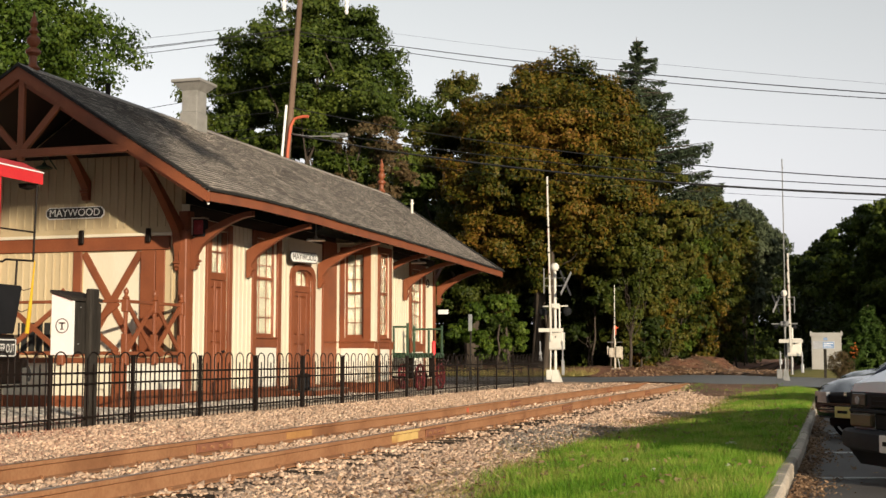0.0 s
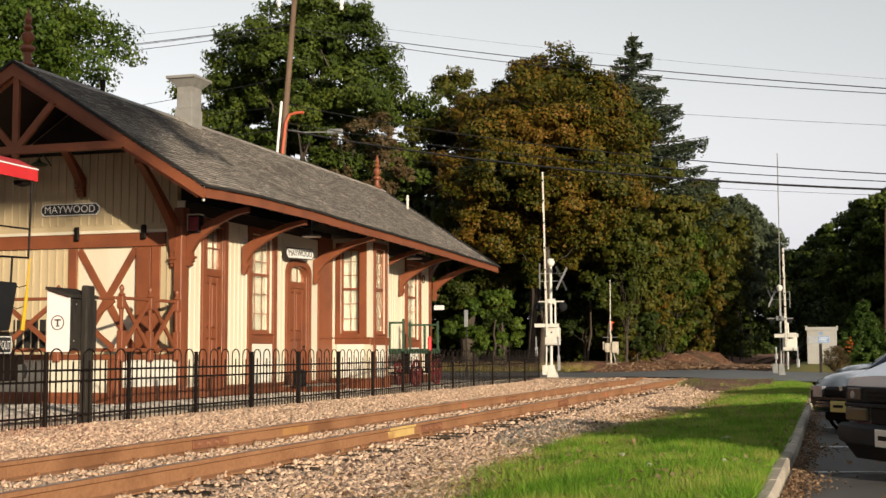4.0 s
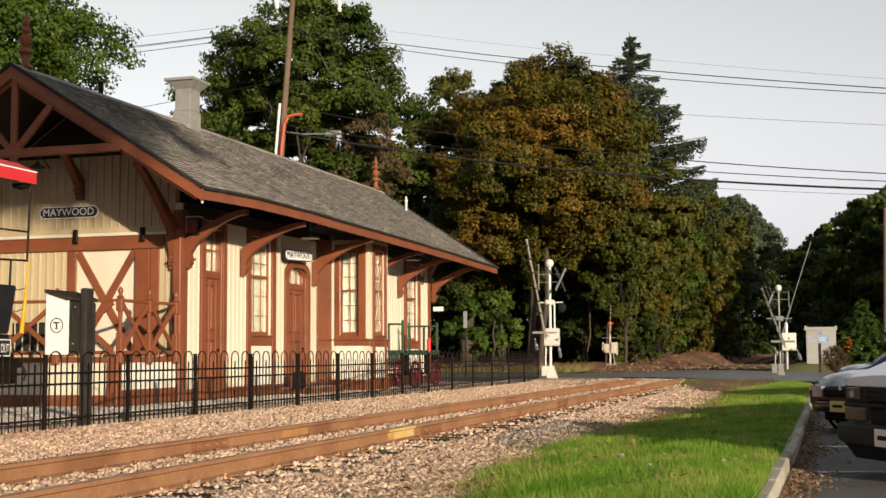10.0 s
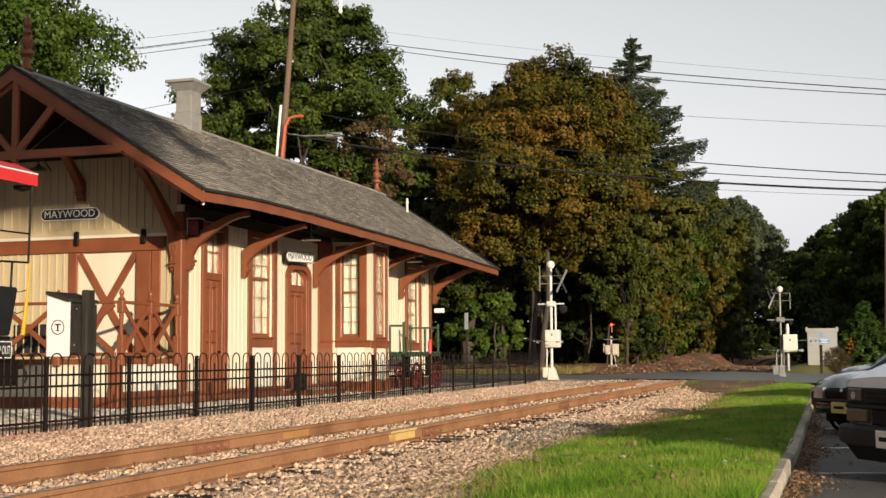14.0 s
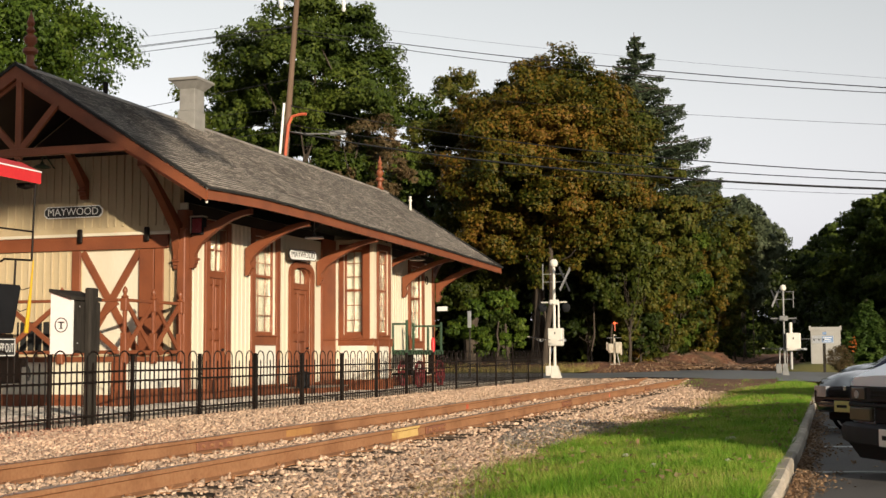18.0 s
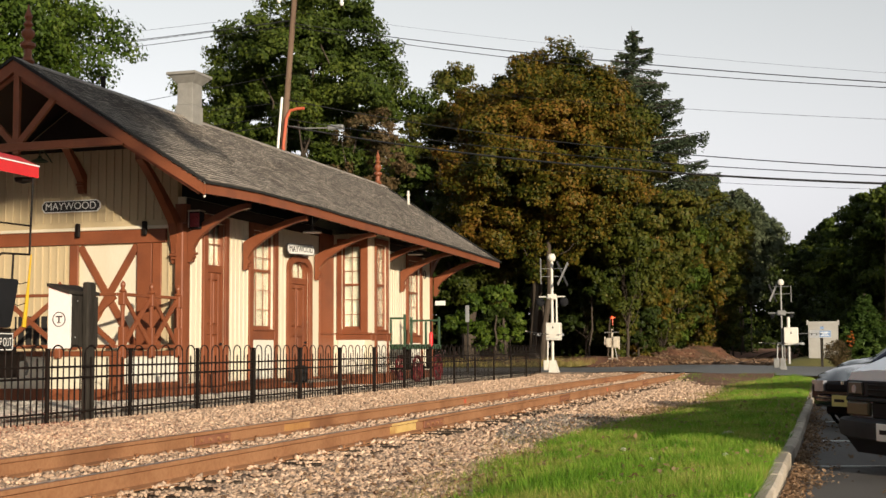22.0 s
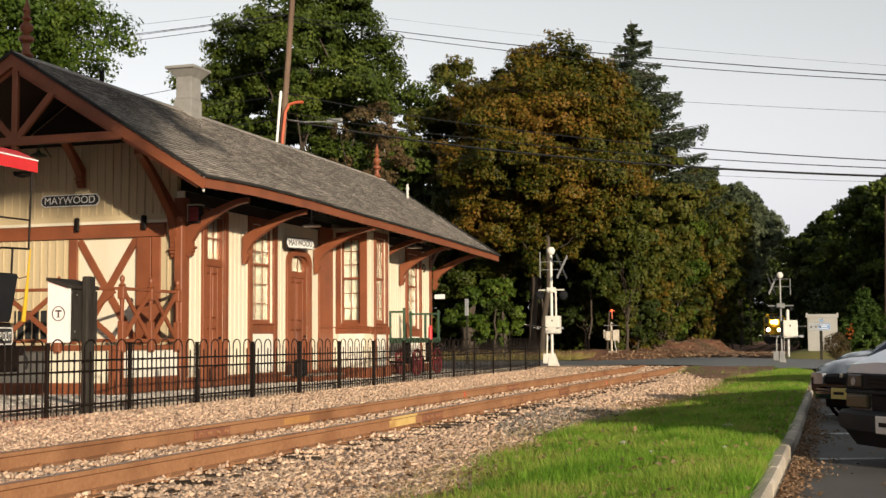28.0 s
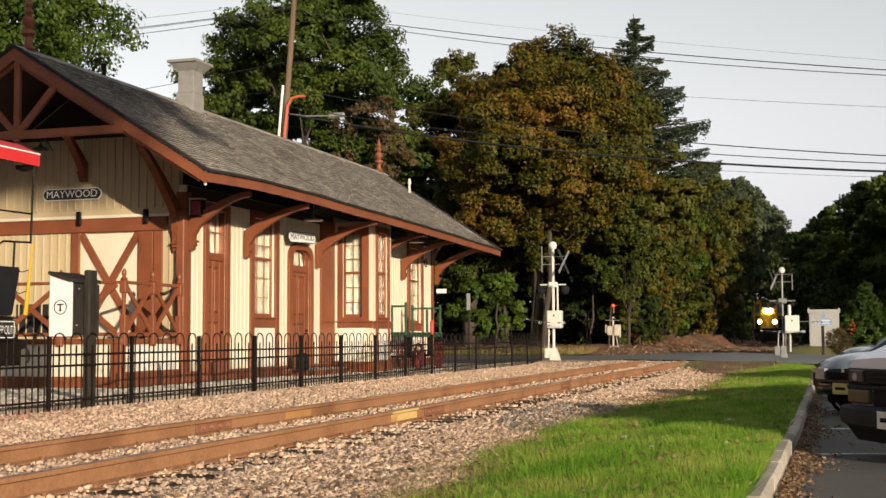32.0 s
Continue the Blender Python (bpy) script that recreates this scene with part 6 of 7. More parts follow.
# ---- crossing signals and gates ----
def lattice_lamp(t, x, z, face, y=0.0, k=1.0):
    """A flashing-light unit: black background disc, hood and red lens, facing along y * face."""
    M = Matrix.Translation((x, y, z)) @ Matrix.Rotation(radians(-90 * face), 4, "X") @ Matrix.Scale(k, 4)
    u = part("flasher", Geo().lathe([(0.02, -0.10), (0.13, -0.08), (0.13, -0.01), (0.19, 0.0), (0.19, 0.015), (0.13, 0.02)], 18, M), dark_trim, t)
    part("lens", Geo().lathe([(0.10, 0.02), (0.10, 0.03), (0.06, 0.05), (0.01, 0.055)], 14, M), wine_paint, u)
    part("hood", Geo().tube([(0.14 * math.cos(a), 0.14 * math.sin(a), 0.12) for a in (math.pi * k / 8 for k in range(9))], 0.02, 5, True, M), dark_trim, u)


def crossing_signal(m, label, ball=4.44, side=1, box_z=(1.28, 1.95), box_x=-0.22, base=0.205, steel=None):
    t = thing("crossing_signal", m, label, "crossing signal", "crossing signals")
    part("mast", Geo().tube([(0, 0, 0.1), (0, 0, ball - 0.1)], 0.055 if steel is None else 0.038, 12), steel or signal_white, t, smooth=True)
    b, c = base, base * 0.5
    part("mast_base", Geo().add([(-b * 0.6, -b, 0), (b * 1.25, -b, 0), (b * 1.25, b, 0), (-b * 0.6, b, 0), (-c, -c, 0.52), (c, -c, 0.52), (c, c, 0.52), (-c, c, 0.52)],
         [(0, 1, 5, 4), (1, 2, 6, 5), (2, 3, 7, 6), (3, 0, 4, 7), (4, 5, 6, 7), (3, 2, 1, 0)]), steel or signal_white, t)
    part("junction_box", Geo().box((-0.34, -0.14, 0.14), (-0.12, 0.14, 0.52), 0.02), steel or signal_white, t)
    part("conduit", Geo().tube([(-0.20, 0, 0.5), (-0.18, 0, box_z[0] + 0.05)], 0.03, 8), steel or signal_white, t)
    k = 1.0 if steel is None else 0.8
    part("ball", Geo().lathe([(0.02 * k, -0.16 * k), (0.11 * k, -0.13 * k), (0.16 * k, -0.04 * k), (0.16 * k, 0.04 * k), (0.11 * k, 0.13 * k), (0.02 * k, 0.16 * k)], 16, Matrix.Translation((0, 0, ball))), signal_white, t, "round white bell housing", smooth=True)
    if side:
        near = steel is None
        cx, cz, half, turn = (0.42, ball - 0.62, 0.62, 75) if near else (-0.31, ball - 0.42, 0.48, 68)
        for s in (1, -1):
            M = Matrix.Translation((cx, 0.0, cz)) @ Matrix.Rotation(radians(turn), 4, "Z") @ Matrix.Rotation(radians(45 * s), 4, "Y")
            # one blade lit, one shaded: the difference is put into their materials
            part("crossbuck_blade", Geo().box((-half, -0.012 + 0.013 * s, -0.06), (half, 0.012 + 0.013 * s, 0.06), 0.01, M), grey_trim if s > 0 else crossbuck_back, t, "crossbuck blade seen on its grey back")
        for dz in (-0.42, -0.72) if near else (-0.16, -0.46):
            part("crossbuck_arm", Geo().tube([(-0.42 if near else cx, 0, ball + dz), (0, 0, ball + dz), (0.42 if near else 0.38, 0, ball + dz)], 0.011, 6), steel or galvanised, t)
        rod = -0.43 if near else 0.39
        part("whip_rod", Geo().box((rod - 0.018, -0.05, ball - (1.02 if near else 0.80)), (rod + 0.018, 0.05, ball - (0.02 if near else 0.14)), 0.008), crossbuck_back, t, "narrow back of a second crossbuck")
    zl = ball - (1.5 if steel is None else 1.22)
    part("lamp_arm", Geo().tube([(-0.5, 0, zl), (0.5, 0, zl)], 0.028, 8).tube([(0, -0.5, zl - 0.05), (0, 0.5, zl - 0.05)], 0.025, 8), steel or signal_white, t)
    part("lamp_clamp", Geo().box((-0.16, -0.12, zl - 0.1), (0.16, 0.12, zl + 0.1), 0.02), steel or signal_white, t)
    for x in (-0.46, 0.46) if steel is None else (-0.34, 0.38):
        lattice_lamp(t, x, zl - 0.2 if steel is None else zl - 0.12, 1, 0.0, 0.9 if steel is None else 0.45)
    if steel is None:
        part("second_post", Geo().tube([(box_x + 0.38, 0.05, box_z[1]), (box_x + 0.38, 0.05, zl)], 0.035, 8), signal_white, t)
    else:
        part("bell", Geo().tube([(0.26, 0, box_z[1]), (0.26, 0, box_z[1] + 0.36)], 0.065, 10).lathe([(0.065, 0), (0.05, 0.05), (0.01, 0.07)], 10, Matrix.Translation((0.26, 0, box_z[1] + 0.36))), signal_white, t, "white capped pipe on the box")
        part("stand_pipe", Geo().tube([(0.26, 0.0, 0.3), (0.26, 0.0, box_z[0])], 0.06, 8).tube([(0.10, -0.05, 0.2), (0.10, -0.05, 1.4)], 0.02, 6), steel, t)
        part("box_side", Geo().box((box_x - 0.075, -0.15, box_z[0] + 0.03), (box_x - 0.001, 0.18, box_z[1] - 0.03), 0.02), dark_trim, t)
    bx = part("gate_mechanism", Geo().box((box_x, -0.2, box_z[0]), (box_x + 0.55, 0.2, box_z[1]), 0.025), signal_white, t, "white gate mechanism box")
    part("latch", Geo().box((box_x + 0.26, -0.222, box_z[0] + 0.45), (box_x + 0.30, -0.201, box_z[0] + 0.52), 0.004), dark_trim, bx)
    part("cover_seam", Geo().box((box_x + 0.01, -0.203, box_z[0] + 0.05), (box_x + 0.54, -0.2005, box_z[0] + 0.065)), galvanised, bx)
    return t


def gate_arm(signal, length, pivot, weight="", thin=1.0, striped="red"):
    """An arm that turns in the plane of up and d; built upright along z, its weights below the pivot."""
    arm = part("gate_arm", Geo().box((-0.012, -0.031 * thin, 0.1), (0.012, 0.031 * thin, 0.32 * length), 0.006).box((-0.010, -0.023 * thin, 0.32 * length), (0.010, 0.023 * thin, length), 0.005), signal_white if striped else steel, signal, "long white gate arm" if striped else "thin grey gate arm")
    if striped:
        for k in range(6):
            z = length * (0.30 + 0.115 * k)
            part("stripe", Geo().box((-0.0145, -0.0325 * thin, z), (0.0135, -0.0235 * thin, z + length * 0.05)), wine_paint if k % 2 else signal_white, arm)
        for e in (-1, 1):
            # dark strips added: shade on the lowered arm put into its edges
            part("edge_shade", Geo().box((-0.0115, e * 0.0315 * thin, 0.3), (0.0115, e * 0.034 * thin, length * 0.98)), dark_trim, arm)
    for f in (0.3, 0.42, 0.55, 0.7, 0.83, 0.95):
        part("arm_lamp", Geo().lathe([(0.02, 0), (0.03, 0.04), (0.01, 0.07)], 8, Matrix.Translation((0.0, 0.0, length * f)) @ Matrix.Rotation(radians(90), 4, "Y") @ Matrix.Translation((0, 0, 0.012))), dark_trim, arm)
    if weight:
        k = 1.0 if weight == "long" else 0.6
        part("counterweight", Geo().box((-0.025, 0.40, -1.12 * k), (0.025, 0.45, 0.1), 0.008).box((-0.05, 0.37, -1.2 * k), (0.05, 0.48, -0.62 * k), 0.02), galvanised, arm)
        part("counterweight", Geo().box((-0.025, -0.45, -0.62 * k), (0.025, -0.40, 0.1), 0.008).box((-0.05, -0.48, -0.66 * k), (0.05, -0.37, -0.3 * k), 0.02), galvanised, arm)
        part("cross_bar", Geo().box((-0.005, -0.47, 0.46), (0.005, 0.47, 0.60), 0.002), signal_white, arm)
    arm.matrix_basis = pivot
    return arm


# opening angle from upright, in degrees, by time
SWING = ((0.0, 9), (3.5, 9), (4.7, 11), (5.5, 18), (6.0, 24), (6.5, 28), (7.5, 37), (8.5, 44.5), (9.0, 48), (9.5, 53), (10.5, 66), (11.5, 78), (12.0, 84), (12.5, 89), (13.0, 92), (32.0, 92))


def swing(arm, pivot, heading, start=9.0):
    """Rows that let the arm down towards a heading (degrees from +x), from an upright stand of start degrees."""
    rows = []
    for t, a in SWING:
        a = start + (a - 9.0) * (89.5 - start) / 83
        rows.append((t, Matrix.Translation(pivot) @ Matrix.Rotation(radians(heading), 4, "Z") @ Matrix.Rotation(radians(a), 4, "Y")))
    return arm, rows


MOVES = []
s1 = crossing_signal(pose(-10.58, 47.6, -0.12), "white crossing signal with bell, crossbuck and gate by the fence")
a1 = gate_arm(s1, 6.35, pose(0, 0, 0), "long", 1.35, "red")
MOVES.append(swing(a1, (-0.10, -0.26, 1.5), 276))
s2 = crossing_signal(pose(-2.32, 52.4, -0.11, 0, 0, 0), "grey crossing signal with two gates beside the grass strip", 3.54, -1, (1.04, 1.74), 0.08, 0.15, steel)
a2 = gate_arm(s2, 4.0, pose(0, 0, 0), "short", 1.6, "red")
MOVES.append(swing(a2, (0.24, -0.30, 1.10), 258, 3))
a3 = gate_arm(s2, 7.5, pose(0, 0, 0), "", 0.9, "")
MOVES.append(swing(a3, (0.02, 0.26, 1.50), 79, 0))
s3 = thing("gate_post", pose(-12.84, 73.7, -0.12), "short white gate post with red lamp across the road", "crossing signal", "crossing signals")
part("mast", Geo().tube([(0, 0, 0), (0, 0, 2.05)], 0.06, 10), aged_white, s3)
part("mast_base", Geo().box((-0.25, -0.25, 0), (0.35, 0.25, 0.35), 0.05), concrete, s3)
part("brace", Geo().tube([(0.30, 0, 0.2), (0.12, 0, 1.2)], 0.03, 8), steel, s3)
part("cross_arm", Geo().tube([(-0.45, 0, 1.85), (0.42, 0, 1.85)], 0.022, 8), steel, s3)
for x in (-0.42, 0.40):
    part("lamp_bracket", Geo().box((x - 0.045, -0.08, 0.85 + 0.25 * (x < 0)), (x + 0.045, 0.08, 1.60), 0.02), aged_white, s3)
part("gate_mechanism", Geo().box((-0.34, -0.15, 0.98), (-0.07, 0.15, 1.52), 0.03).box((0.07, -0.15, 0.95), (0.36, 0.15, 1.6), 0.03), aged_white, s3)
part("red_lamp", Geo().lathe([(0.02, -0.05), (0.08, -0.03), (0.085, 0.02), (0.03, 0.06)], 12, Matrix.Translation((0.05, -0.12, 2.7)) @ Matrix.Rotation(radians(90), 4, "X")), red_lamp, s3, "glowing red lamp")
part("lamp_stem", Geo().tube([(0.05, 0, 2.25), (0.05, 0, 2.62)], 0.035, 8).tube([(-0.12, 0, 2.70), (0.22, 0, 2.70)], 0.035, 6), orange_red, s3)
a4 = gate_arm(s3, 3.3, pose(0, 0, 0), "", 1.0, "red")
MOVES.append(swing(a4, (0.02, -0.22, 1.9), 282))

# ---- signal cabinet and blue sign ----
bung = thing("signal_cabinet", pose(-0.92, 65.1, 0.28), "pale grey-white metal signal cabinet with a shallow roof", "cabinet")
part("body", Geo().box((-0.70, -0.6, 0.0), (0.70, 0.6, 1.66), 0.02), cabinet_paint, bung)
part("roof", Geo().prism([(-0.76, 1.63), (0.76, 1.63), (0.76, 1.83), (0.7, 1.87), (0.66, 1.79), (-0.66, 1.79), (-0.7, 1.87), (-0.76, 1.83)], -0.64, 0.64, "y"), cabinet_paint, bung)
part("door_seam", Geo().box((-0.02, -0.604, 0.1), (0.0, -0.601, 1.58)), dark_trim, bung)
part("foundation", Geo().box((-0.75, -0.65, -0.2), (0.75, 0.65, -0.001)), concrete, bung)
bs = thing("blue_notice_sign", pose(-0.95, 61.5, -0.1), "blue notice sign on a dark wooden post", "sign")
part("post", Geo().box((-0.06, -0.05, -0.1), (0.06, 0.05, 1.62), 0.01), dark_wood, bs)
part("plate", Geo().box((-0.52, -0.07, 1.36), (0.44, -0.052, 1.72), 0.004), galvanised, bs)
part("text_bar", Geo().box((-0.08, -0.076, 1.40), (0.41, -0.071, 1.68)), blue_sign, bs, "pale blue printed field")
part("text_bar", Geo().box((-0.04, -0.08, 1.60), (0.36, -0.0765, 1.63)).box((-0.04, -0.08, 1.52), (0.28, -0.0765, 1.55)).box((-0.04, -0.08, 1.45), (0.34, -0.0765, 1.47)), sign_white, bs)
part("cap_plate", Geo().box((-0.05, -0.07, 1.76), (0.12, -0.055, 1.88), 0.004), blue_sign, bs)

# ---- poles and wires ----
def utility_pole(p, q, label, r=0.17):
    t = thing("utility_pole", pose(*p), label, "utility pole")
    d = Vector(q) - Vector(p)
    part("shaft", Geo().tube([(0, 0, 0), tuple(d * 0.5), tuple(d)], [r, r * 0.85, r * 0.7], 12), pole_wood, t, smooth=True)
    return t


PB, PT = Vector((-24.63, 52, -0.3)), Vector((-23.20, 52, 18.5))
up1 = utility_pole(PB, PT, "tall leaning wooden utility pole behind the station")
def on_pole(z):
    return PB.lerp(PT, (z - PB.z) / (PT.z - PB.z))
def lp(z, dx=0.0, dy=0.0):
    return tuple(on_pole(z) - PB + Vector((dx, dy, 0)))
part("white_conduit", Geo().tube([lp(2, -0.27, -0.12), lp(12.2, -0.19, -0.12)], 0.06, 8), sign_white, up1, "white cable guard")
part("red_conduit", Geo().tube([lp(2, 0.06, -0.2), lp(10.2, 0.10, -0.2), lp(11.2, 0.14, -0.2), lp(11.55, 0.30, -0.2), lp(11.62, 0.62, -0.2), lp(11.62, 0.98, -0.2)], 0.07, 8), orange_red, up1, "orange-red conduit with a bent top")
for dx, z in ((-0.75, 16.6), (2.35, 16.2)):
    part("insulator", Geo().lathe([(0.05, 0), (0.11, 0.12), (0.06, 0.2), (0.11, 0.35), (0.06, 0.45), (0.11, 0.6), (0.03, 0.75)], 8, Matrix.Translation(lp(z, dx))), sign_white, up1)
part("street_lamp_arm", Geo().tube([lp(10.9, 0.1), lp(10.75, 1.0), lp(10.7, 2.1)], 0.035, 6).box(lp(10.60, 2.1, -0.1), lp(10.82, 2.85, 0.1), 0.05), steel, up1, "street lamp on a thin arm")
utility_pole((2.35, 75, -0.2), (2.6, 75, 8.9), "brown utility pole beside the parking lot", 0.16)


def wire(a, b, sag, r, label="thin black wire strung overhead", n=24):
    a, b = Vector(a), Vector(b)
    pts = [a.lerp(b, k / n) - Vector((0, 0, sag * 4 * (k / n) * (1 - k / n))) for k in range(n + 1)]
    ob = part("overhead_wire", Geo().tube([p - a for p in pts], r, 5, False), cable)
    ob.location = a
    tagged(ob, label, "wire", "overhead wires")


for z, ze, sag, r in ((15.6, 7.77, 0.39, 0.017), (15.45, 7.73, 0.55, 0.014), (16.14, 7.96, 0.33, 0.004), (13.32, 6.87, 0.37, 0.006), (12.11, 5.52, 0.69, 0.018), (11.25, 5.35, 0.58, 0.016), (10.92, 5.19, 0.67, 0.036), (10.4, 5.05, 0.62, 0.006)):
    wire(on_pole(z), (8, 39, ze), sag, r)
for z, ze, r in ((15.76, 17.01, 0.018), (15.72, 16.92, 0.014), (15.51, 16.6, 0.016), (16.1, 17.6, 0.008), (13.31, 13.0, 0.014), (11.99, 13.0, 0.010), (11.40, 11.67, 0.012), (10.98, 11.2, 0.014)):
    wire(on_pole(z), (-45, 58, ze), 0.12, r)

# ---- vehicles in the lot ----
def wheel_at(t, x, y, r=0.33, w=0.21):
    M = Matrix.Translation((x, y, r)) @ Matrix.Rotation(radians(90), 4, "X")
    wh = part("wheel", Geo().lathe([(r * 0.6, -w / 2), (r * 0.93, -w / 2), (r, -w * 0.35), (r, w * 0.35), (r * 0.93, w / 2), (r * 0.6, w / 2)], 28, M), rubber, t, smooth=True)
    part("rim", Geo().lathe([(0.04, -w * 0.42), (r * 0.3, -w * 0.35), (r * 0.58, -w * 0.44), (r * 0.62, -w * 0.3)], 20, M), galvanised, wh)


def loft(sections, n_mirror=True):
    """A car body from cross sections along x: each (x, half-width outline of (y, z) from the sill up to the middle)."""
    g = Geo()
    rows = []
    for x, outline in sections:
        full = [(x, -y, z) for y, z in outline] + [(x, y, z) for y, z in reversed(outline)]
        rows.append(full)
    n = len(rows[0])
    v = [p for r in rows for p in r]
    f = [(i * n + k, i * n + k + 1, (i + 1) * n + k + 1, (i + 1) * n + k) for i in range(len(rows) - 1) for k in range(n - 1)]
    f += [(i * n + n - 1, i * n, (i + 1) * n, (i + 1) * n + n - 1) for i in range(len(rows) - 1)]
    f += [tuple(range(n)), tuple(range(len(v) - n, len(v)))]
    return g.add(v, f)


def bumper_bar(w, z0, z1, x0=0.0, deep=0.3, round_=0.26):
    """A bumper with rounded ends, in plan; its upper and lower edges eased."""
    front = [(x0 + round_ * abs(k / 8) ** 3.2, w * k / 8) for k in range(-8, 9)]
    plan = front + [(x0 + deep, w), (x0 + deep, -w)]
    g, n, e = Geo(), len(plan), 0.02
    rows = [(z0, 0.03), (z0 + e, 0.0), ((z0 + z1) / 2, -0.015), (z1 - e, 0.0), (z1, 0.03)]
    v = [(x + (o if i < 17 else 0), y * (1 - o * 0.4), z) for z, o in rows for i, (x, y) in enumerate(plan)]
    f = [(r * n + i, r * n + (i + 1) % n, (r + 1) * n + (i + 1) % n, (r + 1) * n + i) for r in range(4) for i in range(n)]
    f += [tuple(range(n)), tuple(range(4 * n, 5 * n))]
    return g.add(v, f)


def sedan(m, paint, label, plate=True, hood=0.92, panes=None):
    """A sedan whose nose points to -x; x runs back from the front bumper."""
    t = thing("parked_car", m, label, "car", "parked cars")
    h = hood
    sec = [(0.06, [(0.62, 0.36), (0.70, 0.45), (0.70, h - 0.30), (0.60, h - 0.24), (0.3, h - 0.22), (0.0, h - 0.21)]),
           (0.22, [(0.80, 0.28), (0.84, 0.44), (0.82, h - 0.22), (0.72, h - 0.13), (0.35, h - 0.11), (0.0, h - 0.10)]),
           (0.55, [(0.86, 0.26), (0.89, 0.5), (0.87, h - 0.14), (0.76, h - 0.05), (0.4, h - 0.03), (0.0, h - 0.02)]),
           (1.25, [(0.88, 0.26), (0.91, 0.5), (0.89, h - 0.06), (0.77, h + 0.04), (0.4, h + 0.06), (0.0, h + 0.07)]),
           (4.2, [(0.88, 0.26), (0.91, 0.5), (0.89, h), (0.80, h + 0.07), (0.4, h + 0.08), (0.0, h + 0.08)]),
           (4.85, [(0.80, 0.32), (0.85, 0.5), (0.84, h - 0.05), (0.74, h + 0.02), (0.4, h + 0.03), (0.0, h + 0.03)])]
    part("body", loft(sec), paint, t, smooth=True)
    cab_ = [(1.30, [(0.76, h), (0.74, h + 0.02), (0.70, h + 0.04), (0.4, h + 0.06), (0.2, h + 0.07), (0.0, h + 0.07)]),
            (2.05, [(0.80, h), (0.74, h + 0.2), (0.66, h + 0.40), (0.5, h + 0.46), (0.25, h + 0.48), (0.0, h + 0.48)]),
            (3.2, [(0.80, h), (0.74, h + 0.2), (0.64, h + 0.42), (0.5, h + 0.49), (0.25, h + 0.51), (0.0, h + 0.51)]),
            (4.15, [(0.76, h), (0.74, h + 0.02), (0.68, h + 0.06), (0.4, h + 0.08), (0.2, h + 0.09), (0.0, h + 0.09)])]
    part("cabin", loft(cab_), panes or car_glass, t, "glazed cabin", smooth=True)
    part("roof_panel", Geo().box((1.95, -0.62, h + 0.44), (3.25, 0.62, h + 0.53), 0.04), paint, t)
    for s in (1, -1):
        part("pillar", Geo().tube([(1.32, s * 0.77, h + 0.03), (2.02, s * 0.66, h + 0.44)], 0.035, 6), paint, t)
        part("headlight", Geo().prism([(-0.006, s * 0.39), (0.035, s * 0.60), (0.11, s * 0.755), (0.3, s * 0.835), (0.3, s * 0.39)], h - 0.37, h - 0.215, "z"), silver_lens, t, "clear silver headlight")
        part("mirror", Geo().box((1.78, s * 0.86, h + 0.06), (1.9, s * 1.02, h + 0.16), 0.03), paint, t)
    part("grille", Geo().box((0.0, -0.38, h - 0.37), (0.12, 0.38, h - 0.235), 0.03), dark_trim, t)
    for k in range(4):
        part("grille_bar", Geo().box((-0.008, -0.33, h - 0.355 + 0.033 * k), (-0.0005, 0.33, h - 0.35 + 0.033 * k), 0.002), dark_trim, t)
    part("bumper", bumper_bar(0.82, 0.30, 0.47, -0.03), paint, t, smooth=True)
    part("bumper_strip", bumper_bar(0.80, 0.405, 0.43, -0.058, 0.2), dark_trim, t)
    part("emblem", Geo().box((-0.02, -0.03, h - 0.27), (-0.009, 0.03, h - 0.21), 0.006), chrome, t)
    part("valance", Geo().box((0.30, -0.70, 0.16), (0.6, 0.70, 0.30), 0.03), dark_trim, t)
    if plate:
        p = part("number_plate", Geo().box((-0.075, -0.155, 0.31), (-0.06, 0.155, 0.465), 0.004), plate_yellow, t, "pale yellow number plate")
        part("plate_bar", Geo().box((-0.0765, -0.10, 0.37), (-0.0755, 0.10, 0.41)), dark_trim, p)
    for x in (0.92, 3.75):
        for s in (1, -1):
            wheel_at(t, x, s * 0.78)
            part("wheel_arch", Geo().ring(0.40, 0.05, 0.02, 24, Matrix.Translation((x, s * 0.895, 0.34)) @ Matrix.Rotation(radians(90), 4, "X")), dark_trim, t)
    part("underbody", Geo().box((0.4, -0.7, 0.17), (4.5, 0.7, 0.26)), dark_trim, t)
    return t


